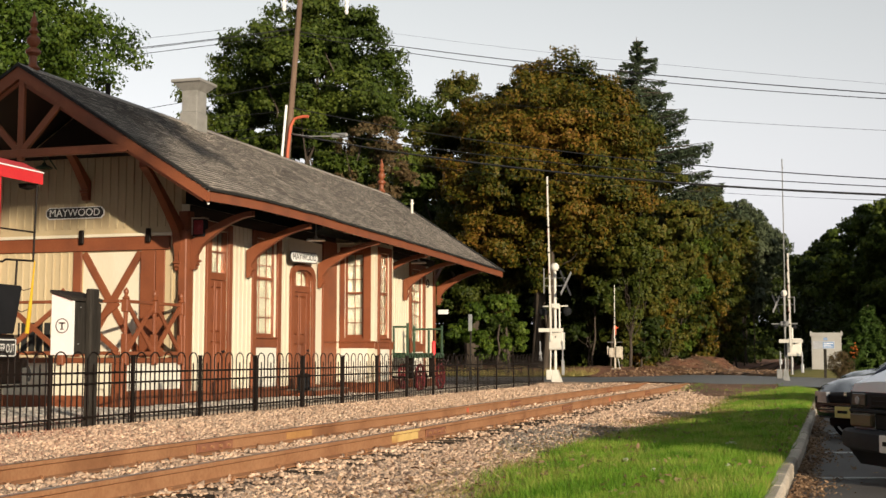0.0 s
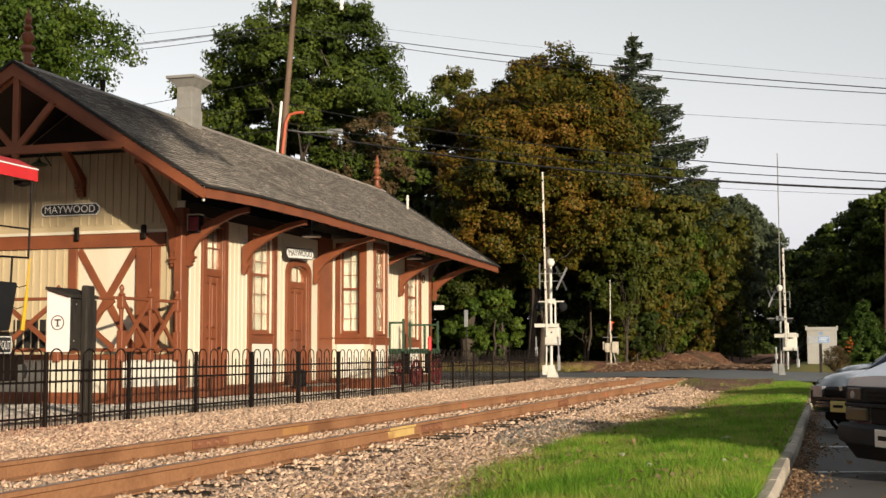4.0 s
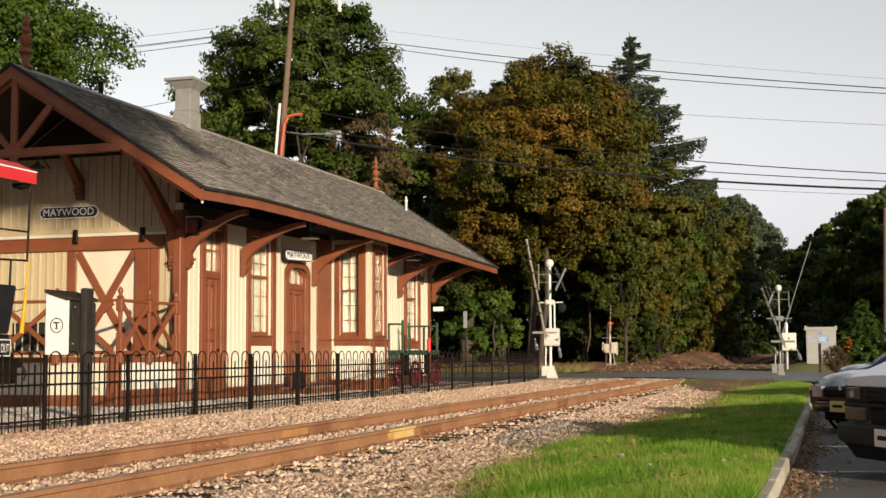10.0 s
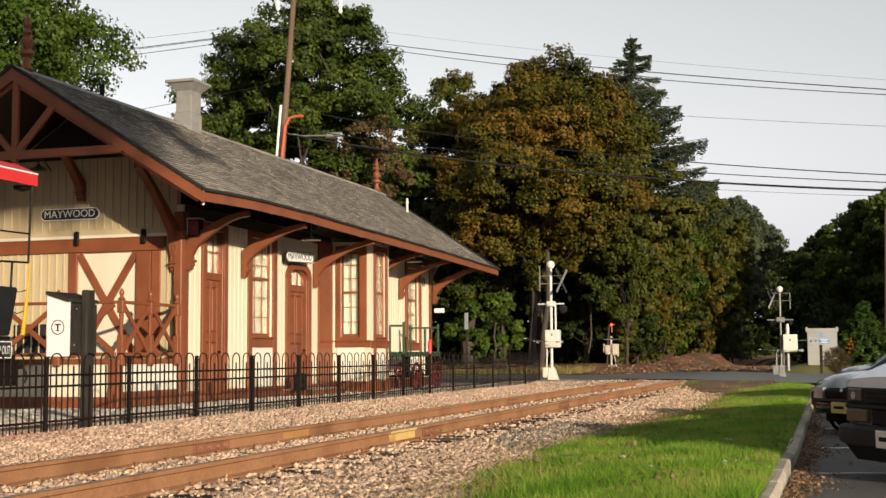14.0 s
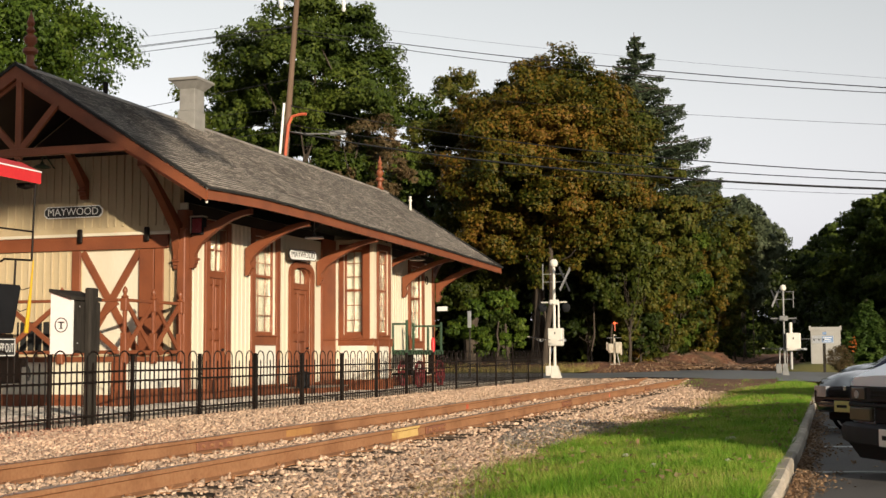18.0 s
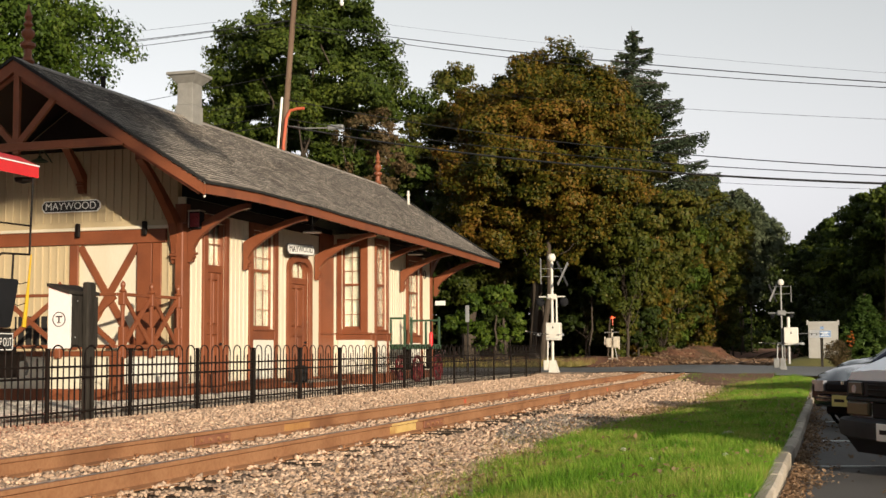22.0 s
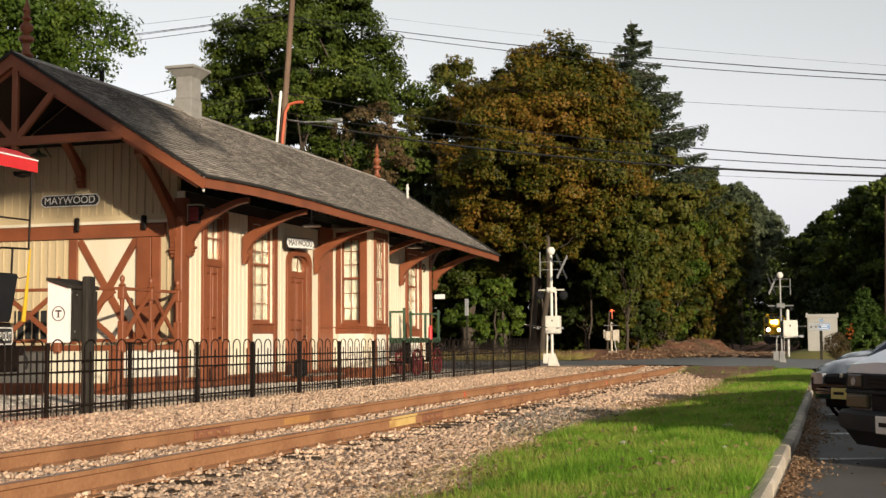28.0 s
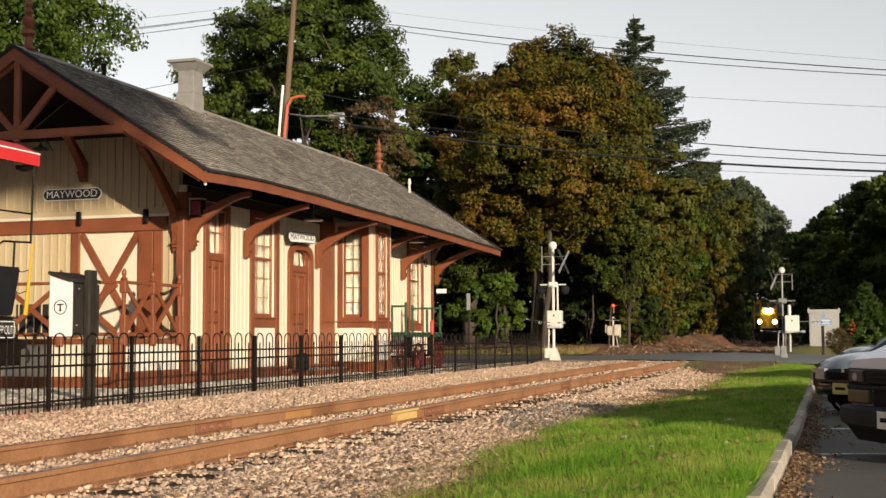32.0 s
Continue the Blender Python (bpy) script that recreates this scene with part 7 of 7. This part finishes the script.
def van(m, paint, label):
    """A boxy minivan, its nose to -x, with a deep grey bumper and square lamps."""
    t = thing("parked_minivan", m, label, "minivan", "parked cars")
    h = 0.95
    sec = [(0.14, [(0.84, 0.50), (0.86, 0.55), (0.86, h - 0.10), (0.80, h - 0.035), (0.4, h - 0.012), (0.0, h - 0.005)]),
           (0.30, [(0.88, 0.32), (0.90, 0.45), (0.90, h - 0.06), (0.82, h + 0.02), (0.4, h + 0.05), (0.0, h + 0.06)]),
           (0.95, [(0.92, 0.34), (0.95, 0.5), (0.95, h + 0.08), (0.87, h + 0.26), (0.4, h + 0.30), (0.0, h + 0.31)]),
           (1.25, [(0.92, 0.34), (0.95, 0.5), (0.95, h + 0.10), (0.88, h + 0.30), (0.4, h + 0.36), (0.0, h + 0.37)]),
           (4.6, [(0.92, 0.34), (0.95, 0.5), (0.95, h + 0.10), (0.92, h + 0.28), (0.4, h + 0.30), (0.0, h + 0.31)])]
    part("body", loft(sec), paint, t, smooth=True)
    cab_ = [(1.15, [(0.86, h + 0.2), (0.84, h + 0.24), (0.8, h + 0.26), (0.4, h + 0.29), (0.2, h + 0.3), (0.0, h + 0.3)]),
            (2.0, [(0.92, h + 0.2), (0.86, h + 0.42), (0.78, h + 0.6), (0.6, h + 0.64), (0.3, h + 0.66), (0.0, h + 0.66)]),
            (4.55, [(0.92, h + 0.2), (0.88, h + 0.42), (0.80, h + 0.62), (0.6, h + 0.66), (0.3, h + 0.68), (0.0, h + 0.68)])]
    part("cabin", loft(cab_), car_glass, t, smooth=True)
    part("roof_panel", Geo().box((1.95, -0.78, h + 0.60), (4.55, 0.78, h + 0.70), 0.06), paint, t)
    part("grille", Geo().box((0.110, -0.48, h - 0.27), (0.260, 0.48, h - 0.115), 0.015), dark_trim, t)
    for k in range(3):
        part("grille_bar", Geo().box((0.098, -0.47, h - 0.25 + 0.045 * k), (0.109, 0.47, h - 0.235 + 0.045 * k), 0.004), dark_trim, t)
    part("front_band", Geo().box((0.100, -0.86, h - 0.31), (0.260, 0.86, h - 0.272), 0.01), grey_trim, t)
    part("lamp_surround", Geo().box((0.120, -0.87, h - 0.271), (0.270, -0.481, h - 0.115), 0.01), grey_trim, t)
    part("lamp_surround", Geo().box((0.120, 0.481, h - 0.271), (0.270, 0.87, h - 0.115), 0.01), grey_trim, t)
    for s in (1, -1):
        part("headlight", Geo().box((0.100, s * 0.56, h - 0.245), (0.240, s * 0.80, h - 0.128), 0.008), lamp_lens, t)
        part("reflector", Geo().lathe([(0.04, 0), (0.035, 0.006), (0.005, 0.004)], 14, Matrix.Translation((0.0995, s * 0.70, h - 0.195)) @ Matrix.Rotation(radians(-90), 4, "Y")), silver_lens, t)
        part("turn_signal", Geo().box((0.095, s * 0.46, h - 0.445), (0.240, s * 0.84, h - 0.315), 0.015), amber_lens, t, "amber turn signal")
    part("lower_band", Geo().box((0.130, -0.45, h - 0.46), (0.250, 0.45, h - 0.311), 0.01), dark_trim, t)
    part("bumper", bumper_bar(0.94, 0.30, 0.485, -0.07, 0.45, 0.15), grey_trim, t, "deep grey plastic bumper", smooth=True)
    part("air_dam", Geo().prism([(0.06, 0.299), (0.36, 0.299), (0.36, 0.15), (0.18, 0.15)], -0.80, 0.80, "y"), grey_trim, t)
    p = part("number_plate", Geo().box((-0.104, -0.305, 0.315), (-0.088, 0.005, 0.47), 0.004), sign_white, t, "white number plate")
    part("plate_bar", Geo().box((-0.1055, -0.25, 0.375), (-0.1045, -0.05, 0.415)), dark_trim, p)
    for s in (1, -1):
        part("mirror", Geo().box((1.85, s * 0.95, h + 0.22), (2.0, s * 1.10, h + 0.40), 0.03), dark_trim, t)
    for x in (0.98, 3.75):
        for s in (1, -1):
            wheel_at(t, x, s * 0.80, 0.345, 0.22)
            part("wheel_arch", Geo().ring(0.43, 0.06, 0.02, 24, Matrix.Translation((x, s * 0.94, 0.36)) @ Matrix.Rotation(radians(90), 4, "X")), dark_trim, t)
    part("underbody", Geo().box((0.45, -0.75, 0.2), (4.5, 0.75, 0.335)), dark_trim, t)
    return t


van(pose(0.35, 12.14, -0.25, 0, 0, 30), silver_blue, "pale silver-blue minivan with a grey bumper in the lot")
sedan(pose(-0.02, 18.85, -0.25, 0, 0, 43), blue_black, "dark blue sedan with a yellow number plate", True, 0.88)
sedan(pose(0.19, 28.91, -0.25, 0, 0, 40), grey_car, "grey-green sedan parked beyond the dark one", False, 0.88, pale_sky_glass)

# ---- locomotive that comes up the track ----
loco = thing("locomotive", pose(track_x(135), 135, 0), "yellow diesel locomotive with burning headlights", "locomotive")
# built with its nose towards -y
part("cab", Geo().prism([(-1.5, 1.45), (1.5, 1.45), (1.5, 3.75), (1.05, 4.42), (-1.05, 4.42), (-1.5, 3.75)], 2.2, 4.6, "y"), yellow_gloss, loco)
part("nose", Geo().prism([(-0.8, 1.45), (0.8, 1.45), (0.8, 3.35), (0.6, 3.6), (-0.6, 3.6), (-0.8, 3.35)], 0.6, 2.199, "y"), yellow_gloss, loco)
part("hood", Geo().prism([(-1.1, 1.45), (1.1, 1.45), (1.1, 3.9), (0.8, 4.2), (-0.8, 4.2), (-1.1, 3.9)], 4.601, 17.0, "y"), yellow_gloss, loco)
for x0, x1 in ((-0.7, -0.1), (0.1, 0.7)):
    part("windscreen", Geo().box((x0, 2.17, 3.68), (x1, 2.198, 4.08), 0.01), car_glass, loco)
for s in (1, -1):
    part("cab_side_window", Geo().box((s * 0.9, 2.175, 3.05), (s * 1.34, 2.199, 3.95), 0.01), car_glass, loco)
    part("side_door", Geo().box((s * 0.9, 2.16, 1.5), (s * 1.34, 2.174, 2.7), 0.01), dark_trim, loco)
part("number_board", Geo().box((-0.75, 2.12, 4.12), (0.75, 2.19, 4.36), 0.01), dark_trim, loco)
part("footplate", Geo().box((-1.5, 0.0, 1.2), (1.5, 17.4, 1.449), 0.02), dark_trim, loco)
part("pilot", Geo().prism([(-1.4, 0.35), (-1.1, 0.12), (1.1, 0.12), (1.4, 0.35), (1.5, 1.199), (-1.5, 1.199)], -0.1, 0.25, "y"), grey_trim, loco, "dull grey pilot plate")
part("frame", Geo().box((-1.2, 0.3, 0.55), (1.2, 17.2, 1.199), 0.02), dark_trim, loco)
part("coupler", Geo().box((-0.15, -0.55, 0.75), (0.15, -0.101, 1.0), 0.03), dark_trim, loco)
for x in (-0.24, 0.24):
    part("headlight", Geo().lathe([(0.22, 0), (0.22, 0.05), (0.02, 0.08)], 12, Matrix.Translation((x, 0.55, 3.22)) @ Matrix.Rotation(radians(90), 4, "X")), headlight, loco, "burning headlight")
for x in (-0.85, 0.62):
    part("ditch_light", Geo().lathe([(0.19, 0), (0.19, 0.05), (0.02, 0.08)], 12, Matrix.Translation((x, -0.05, 2.1)) @ Matrix.Rotation(radians(90), 4, "X")), headlight, loco, "burning ditch light")
    part("ditch_light_box", Geo().box((x - 0.2, -0.04, 1.86), (x + 0.2, 0.2, 2.34), 0.02).box((x - 0.05, 0.0, 1.451), (x + 0.05, 0.1, 1.859), 0.01), dark_trim, loco)
for s in (1, -1):
    for k in range(3):
        part("handrail", Geo().tube([(s * (0.5 + 0.45 * k), 0.02, 1.45), (s * (0.5 + 0.45 * k), 0.02, 2.45)], 0.03, 6), yellow_gloss, loco)
    part("handrail", Geo().tube([(s * 0.5, 0.02, 2.45), (s * 1.42, 0.02, 2.45)], 0.03, 6), yellow_gloss, loco)
    for k in (2.0, 3.9, 5.8, 11.5, 13.4, 15.3):
        part("wheel", Geo().lathe([(0.2, -0.07), (0.5, -0.06), (0.52, 0.0), (0.5, 0.06), (0.2, 0.07)], 20, Matrix.Translation((s * 0.755, k, 0.52)) @ Matrix.Rotation(radians(90), 4, "Y")), dark_trim, loco)
LOCO_Y = ((0.0, 560), (10, 430), (20, 296), (22, 274), (24, 249), (25.0, 231), (28.0, 187), (30.0, 160), (32.0, 134))


def loco_rows():
    rows = []
    for t, y in LOCO_Y:
        lean = math.degrees(math.atan2(track_x(y + 14) - track_x(y + 2), 12))
        rows.append((t, pose(track_x(y), y, 0, 0, 0, -lean)))
    return rows

# ---- ballast stones, grass blades, fallen leaves ----
PATCH = (-3.1, 22.9)        # brown leaves; stones darkened for oil and a painted car shadow lie before them
OIL_SHADE = (-3.85, 17.9)
OCT = np.array([(1, 0, 0), (0, 1, 0), (-1, 0, 0), (0, -1, 0), (0.1, 0.1, 0.9), (-0.1, 0, -0.9)])
OCF = np.array([(0, 1, 4), (1, 2, 4), (2, 3, 4), (3, 0, 4), (1, 0, 5), (2, 1, 5), (3, 2, 5), (0, 3, 5)])


def stones(name, rng, xs, ys, zs, size, mat, label):
    n = len(xs)
    v = OCT[None] * (0.65 + 0.7 * rng.random((n, 6, 1))) * (0.6 + 0.8 * rng.random((n, 1, 3)))
    q = rng.normal(size=(n, 3, 3))
    q, _ = np.linalg.qr(q)
    v = np.einsum("nij,nkj->nki", q, v) * np.array([1, 1, 0.8])
    v = v * size[:, None, None] + np.stack([xs, ys, zs], 1)[:, None]
    f = OCF[None] + 6 * np.arange(n)[:, None, None]
    tagged(new(name, raw_mesh(name, v.reshape(-1, 3), f.reshape(-1, 3), mat)), label, "ballast", "", "stuff")


def scatter(rng, n, x0, x1, y0, y1, power=1.8):
    """More of them where y is small."""
    u = rng.random(n)
    a, b = y0 ** (1 - power), y1 ** (1 - power)
    return x0 + (x1 - x0) * rng.random(n), (a + (b - a) * u) ** (1 / (1 - power))


rng = np.random.default_rng(21)
x, y = scatter(rng, 175000, -11.0, -2.5, 6.5, 46, 1.7)
more = scatter(rng, 30000, -6.2, -2.6, 7, 15, 1.2)
x, y = np.concatenate([x, more[0]]), np.concatenate([y, more[1]])
off = np.abs(x + 6.055)
keep = ~((np.abs(off - 0.755) < 0.07)) & (x < np.array([verge_edge(b) for b in y]) + 0.35 * rng.random(len(x)) - 0.05)
x, y, off = x[keep], y[keep], off[keep]
size = 0.016 + 0.028 * rng.random(len(x)) ** 1.8
z = np.array([near_bed(a, b) for a, b in zip(x, y)]) + size * 0.35
# fewer on the tie ends, which stay in view
ties = np.array(TIES)
idx = np.clip(np.searchsorted(ties, y)[:, None] + np.array([[-1, 0]]), 0, len(ties) - 1)
gap = np.abs(y[:, None] - ties[idx])
near = gap.min(1)
swept = rng.random(len(ties))[idx[np.arange(len(y)), gap.argmin(1)]] < np.where((x > -6) & (y < 26), 0.82, 0.35)      # ties whose ends lie bare
keep = ~((off < 1.33) & (near < np.where(swept, 0.16, 0.12))) | (rng.random(len(x)) < np.where(swept & (off > 0.85), 0.05, np.where(off > 0.85, 0.9, 1.0)))
x, y, z, size, off, near = x[keep], y[keep], z[keep], size[keep], off[keep], near[keep]
z = np.where((off < 1.28) & (near < 0.12), np.maximum(z, -0.178 + size * 0.3), z)      # some lie on the ties
dark = (np.hypot((x - OIL_SHADE[0]) / 0.75 + 0.1 * (y - OIL_SHADE[1]), (y - OIL_SHADE[1]) / 3.3) < 1) & (rng.random(len(x)) < 0.8)
stones("ballast_stones", rng, x[~dark], y[~dark], z[~dark], size[~dark], stone, "tan and rust broken ballast stones between the rails")
stones("ballast_stones", rng, x[dark], y[dark], z[dark], size[dark], grey_stone, "grey ballast stones darkened for oil and shadow beside the grass")
x, y = scatter(rng, 34000, -14.5, -11.0, 13, 34, 1.2)
keep = (x < -11.1) & ((x > WX + 0.1) | (y < DY - 0.1))
x, y = x[keep], y[keep]
size = 0.012 + 0.018 * rng.random(len(x))
stones("platform_gravel", rng, x, y, np.full(len(x), PF) + size * 0.3, size, pale_stone, "pale loose gravel on the platform")


def blades(name, rng, x, y, z, h, w, mat, label, lean=0.9):
    n = len(x)
    a = rng.random(n) * 6.283
    d = np.stack([np.cos(a), np.sin(a), np.zeros(n)], 1)
    s = np.stack([-np.sin(a), np.cos(a), np.zeros(n)], 1) * w[:, None]
    p = np.stack([x, y, z], 1)
    l = (lean * rng.random(n))[:, None]
    tip = p + d * (h[:, None] * l * 1.6) + np.array([0, 0, 1]) * (h[:, None])
    v = np.stack([p - s, p + s, tip], 1).reshape(-1, 3)
    f = np.arange(3 * n).reshape(-1, 3)
    tagged(new(name, raw_mesh(name, v, f, mat)), label, "grass", "", "stuff")


x, y = scatter(rng, 260000, -3.9, KERB - 0.1, 6.5, 48.5, 1.5)
edge = np.array([verge_edge(b) for b in y])
dens = np.clip((x - edge + 0.15) / 0.9, 0, 1) * (x < np.array([kerb_x(b) for b in y]) - 0.1)
thin = np.array([0.5 + 0.9 * noise.noise((a * 1.1, b * 0.7, 9)) for a, b in zip(x, y)])
bare = np.clip((x - edge) / 1.3, 0, 1) * 0.25                 # thinner towards the ballast
keep = (rng.random(len(x)) < dens) & (rng.random(len(x)) < np.clip(0.08 + bare + 1.15 * thin, 0.06, 1))
x, y, thin = x[keep], y[keep], thin[keep]
z = np.array([verge_z(a, b) for a, b in zip(x, y)]) - 0.01
h = (0.03 + 0.05 * rng.random(len(x))) * (0.8 + 0.6 * np.clip(thin, 0, 1)) * np.clip(1.9 - 0.04 * y, 1, 1.5)
blades("grass_blades", rng, x, y, z, h, 0.0022 + 0.0025 * rng.random(len(x)) + 0.00010 * y, grass_leaf, "uneven green and yellowing grass blades")


# dry tufts where the grass thins out into the ballast, and rank weeds over the road
n = 26000
y = scatter(rng, n, 0, 1, 7, 46, 1.6)[1]
x = np.array([verge_edge(b) for b in y]) + 0.15 + rng.normal(size=n) * 0.42
z = np.array([max(verge_z(a, b), near_bed(a, b)) for a, b in zip(x, y)]) - 0.005
tuft = np.array([noise.noise((a * 2.3, b * 1.1, 3)) for a, b in zip(x, y)]) > -0.05
x, y, z = x[tuft], y[tuft], z[tuft]
blades("dry_grass", rng, x, y, z, 0.03 + 0.06 * rng.random(len(x)), 0.003 + 0.00012 * y, straw, "straw-coloured tufts at the ragged edge of the grass", 1.2)
n = 34000
x, y = scatter(rng, n, -3.6, KERB - 0.15, 6.5, 40, 1.7)
keep = (x > np.array([verge_edge(b) for b in y])) & (np.array([noise.noise((a * 1.4, b * 0.8, 12)) for a, b in zip(x, y)]) > -0.08)
x, y = x[keep], y[keep]
blades("dry_grass", rng, x, y, np.array([verge_z(a, b) for a, b in zip(x, y)]) - 0.005, 0.03 + 0.06 * rng.random(len(x)), 0.0022 + 0.0001 * y, straw, "dry yellow blades among the grass", 1.1)
n = 16000
x, y = -27 + 13.6 * rng.random(n), 65 + 13 * rng.random(n)
keep = (np.array([noise.noise((a * 0.5, b * 0.4, 6)) for a, b in zip(x, y)]) > -0.25) & (y > 64.5 + 0.16 * (x + 6) + 1)
x, y = x[keep], y[keep]
blades("roadside_weeds", rng, x, y, np.full(len(x), -0.16), 0.12 + 0.42 * rng.random(len(x)) ** 2, np.full(len(x), 0.02), straw, "rank yellow-green weeds beside the road", 0.8)


def litter(name, rng, x, y, z, size, mat, label):
    n = len(x)
    q = rng.normal(size=(n, 3, 3)) * np.array([1, 1, 0.35])
    t = q[:, 0] / np.linalg.norm(q[:, 0], axis=1)[:, None]
    u = np.cross(t, np.array([0, 0, 1]) + 0.5 * rng.normal(size=(n, 3)))
    u /= np.linalg.norm(u, axis=1)[:, None]
    nrm = np.cross(t, u)
    p = np.stack([x, y, z], 1)
    s = size[:, None]
    curl = nrm * s * (0.1 + 0.5 * rng.random(n))[:, None] * np.sign(nrm[:, 2:3])
    v = np.stack([p - t * s, p - t * s * 0.2 - u * s * 0.55 + curl, p + t * s + curl * 0.6, p - t * s * 0.1 + u * s * 0.55 + curl], 1).reshape(-1, 3)
    f = (4 * np.arange(n)[:, None, None] + np.array([[0, 1, 2], [0, 2, 3]])[None]).reshape(-1, 3)
    tagged(new(name, raw_mesh(name, v, f, mat)), label, "fallen leaves", "", "stuff")


n = 6000
y = scatter(rng, n, 0, 1, 7, 34, 1.8)[1]
x = KERB - 0.009 * np.maximum(0, y - 15) + 0.03 + np.abs(rng.normal(size=n)) * 0.12 * (1 + 0.4 * np.sin(y * 1.7))
litter("leaf_litter", rng, x, y, -0.245 + 0.05 * rng.random(n) * np.exp(-(x - KERB) * 4), 0.012 + 0.014 * rng.random(n), dead_leaf, "dry brown leaves drifted against the kerb")
n = 800
x, y = scatter(rng, n, -0.3, 5, 7, 34, 1.6)
litter("leaf_litter", rng, x, y, np.full(n, -0.24), 0.018 + 0.022 * rng.random(n), dead_leaf, "dry leaves scattered over the asphalt")
n = 1700
x, y = scatter(rng, n, -4.5, KERB - 0.1, 7, 40, 1.8)
z = np.array([max(verge_z(a, b), bed_z(a, b)) for a, b in zip(x, y)]) + 0.035
litter("leaf_litter", rng, x, y, z + 0.015, 0.018 + 0.03 * rng.random(n) ** 2, dead_leaf, "dry brown leaves lying in the grass")
n = 900
r, a = np.sqrt(rng.random(n)), rng.random(n) * 6.283
x, y = PATCH[0] + 0.75 * r * np.cos(a), PATCH[1] + 1.5 * r * np.sin(a)
litter("leaf_litter", rng, x, y, np.array([max(verge_z(p, q), near_bed(p, q)) for p, q in zip(x, y)]) + 0.02, 0.018 + 0.022 * rng.random(n), dead_leaf, "brown leaves gathered where the grass meets the ballast")
n = 5500
x, y = scatter(rng, n, -12.8, -3.5, 67, 110, 1.2)
litter("leaf_litter", rng, x, y, np.array([ground_z(a, b) for a, b in zip(x, y)]) + 0.03, 0.05 + 0.06 * rng.random(n), dead_leaf, "red-brown leaves heaped on the soil past the road")
n = 900
x, y = -5.2 + 3.2 * rng.random(n), 39.5 + 4.2 * rng.random(n)
keep = np.array([noise.noise((a * 0.9, b * 1.2, 15)) for a, b in zip(x, y)]) > 0.08
x, y = x[keep], y[keep]
blades("grass_tufts", rng, x, y, np.array([near_bed(a, b) for a, b in zip(x, y)]) + 0.02, 0.05 + 0.08 * rng.random(len(x)), np.full(len(x), 0.01), grass_leaf, "sparse grass tufts on the road shoulder", 1.0)
n = 700
x, y = scatter(rng, n, -11.0, -10.2, 13, 15.9, 1.2)
blades("red_ground_cover", rng, x, y, np.full(n, -0.23), 0.06 + 0.09 * rng.random(n), np.full(n, 0.012), red_leaf, "reddish low plants along the foot of the fence", 1.2)

# broken branches and chips over the bank and the flat ground before it
rng = np.random.default_rng(77)
g = Geo()
for k in range(190):
    x, y = (-13 + 6 * rng.random(), 86 + 9 * rng.random()) if k < 80 else (-7.5 + 4.4 * rng.random(), 69 + 16 * rng.random())
    l, a, tilt = 0.4 + 1.3 * rng.random() ** 2, 6.283 * rng.random(), 0.25 * rng.normal()
    p = Vector((x, y, ground_z(x, y) + 0.06))
    d = Vector((math.cos(a), math.sin(a), tilt)) * l * 0.5
    r = 0.010 + 0.022 * rng.random() ** 2
    g.tube([p - d, p + Vector((0, 0, 0.06 * rng.random())), p + d], [r, r, r * 0.5], 5)
tagged(part("brush_pile", g, dead_wood), "broken pale branches strewn over the soil bank", "brush", "", "stuff")

rng = np.random.default_rng(515)
for x, y, r in ((-1.27, 14.75, 0.055), (-1.62, 11.2, 0.035), (-1.05, 11.9, 0.03), (-2.1, 12.6, 0.03)):
    g = Geo().lathe([(0.25 * r, -0.5 * r), (0.95 * r, -0.2 * r), (1.05 * r, 0.25 * r), (0.7 * r, 0.7 * r), (0.15 * r, 0.85 * r)], 9)
    st = thing("field_stone", pose(x, y, verge_z(x, y) + 0.045, 6 * rng.normal(), 6 * rng.normal(), 360 * rng.random()) @ Matrix.Diagonal((1.3, 0.85, 0.9, 1)), "small pale stone lying in the grass", "stone", "stones in the grass")
    part("stone", g, pale_stone, st)

# ---- kerb of separate stones ----
# paler, tanner copy of the concrete: sunlight on the kerb put into its colour
kerb_stone = surf("sunlit_kerb_concrete", (0.34, 0.29, 0.23), (0.50, 0.44, 0.36), 0.9, fine=60, coarse=4, bump=0.5, vary=0.2, stain=(0.20, 0.18, 0.15), stain_amount=0.5)
kerb = thing("kerb", pose(KERB, 0, -0.25), "weathered concrete kerb stones along the parking lot", "kerb", "", "structure")
rng = np.random.default_rng(31)
y = -12.0
while y < 47.5:
    l = 0.9 + 0.5 * rng.random()
    part("kerb_stone", Geo().box((-0.135, 0.006, -0.12), (0.0, l - 0.006, 0.14), 0.022), kerb_stone, kerb, at=pose(0.012 * (rng.random() - 0.5) + kerb_x(y) - KERB, y, 0.012 * (rng.random() - 0.5), 0, 0, 0.6 * (rng.random() - 0.5) + math.degrees(math.atan(0.044 * max(0, y + 0.5 - 39)))))
    y += l


# ---- what moves ----
def motions():
    walk(loco, loco_rows())
    for arm, rows in MOVES:
        walk(arm, rows)


motions()
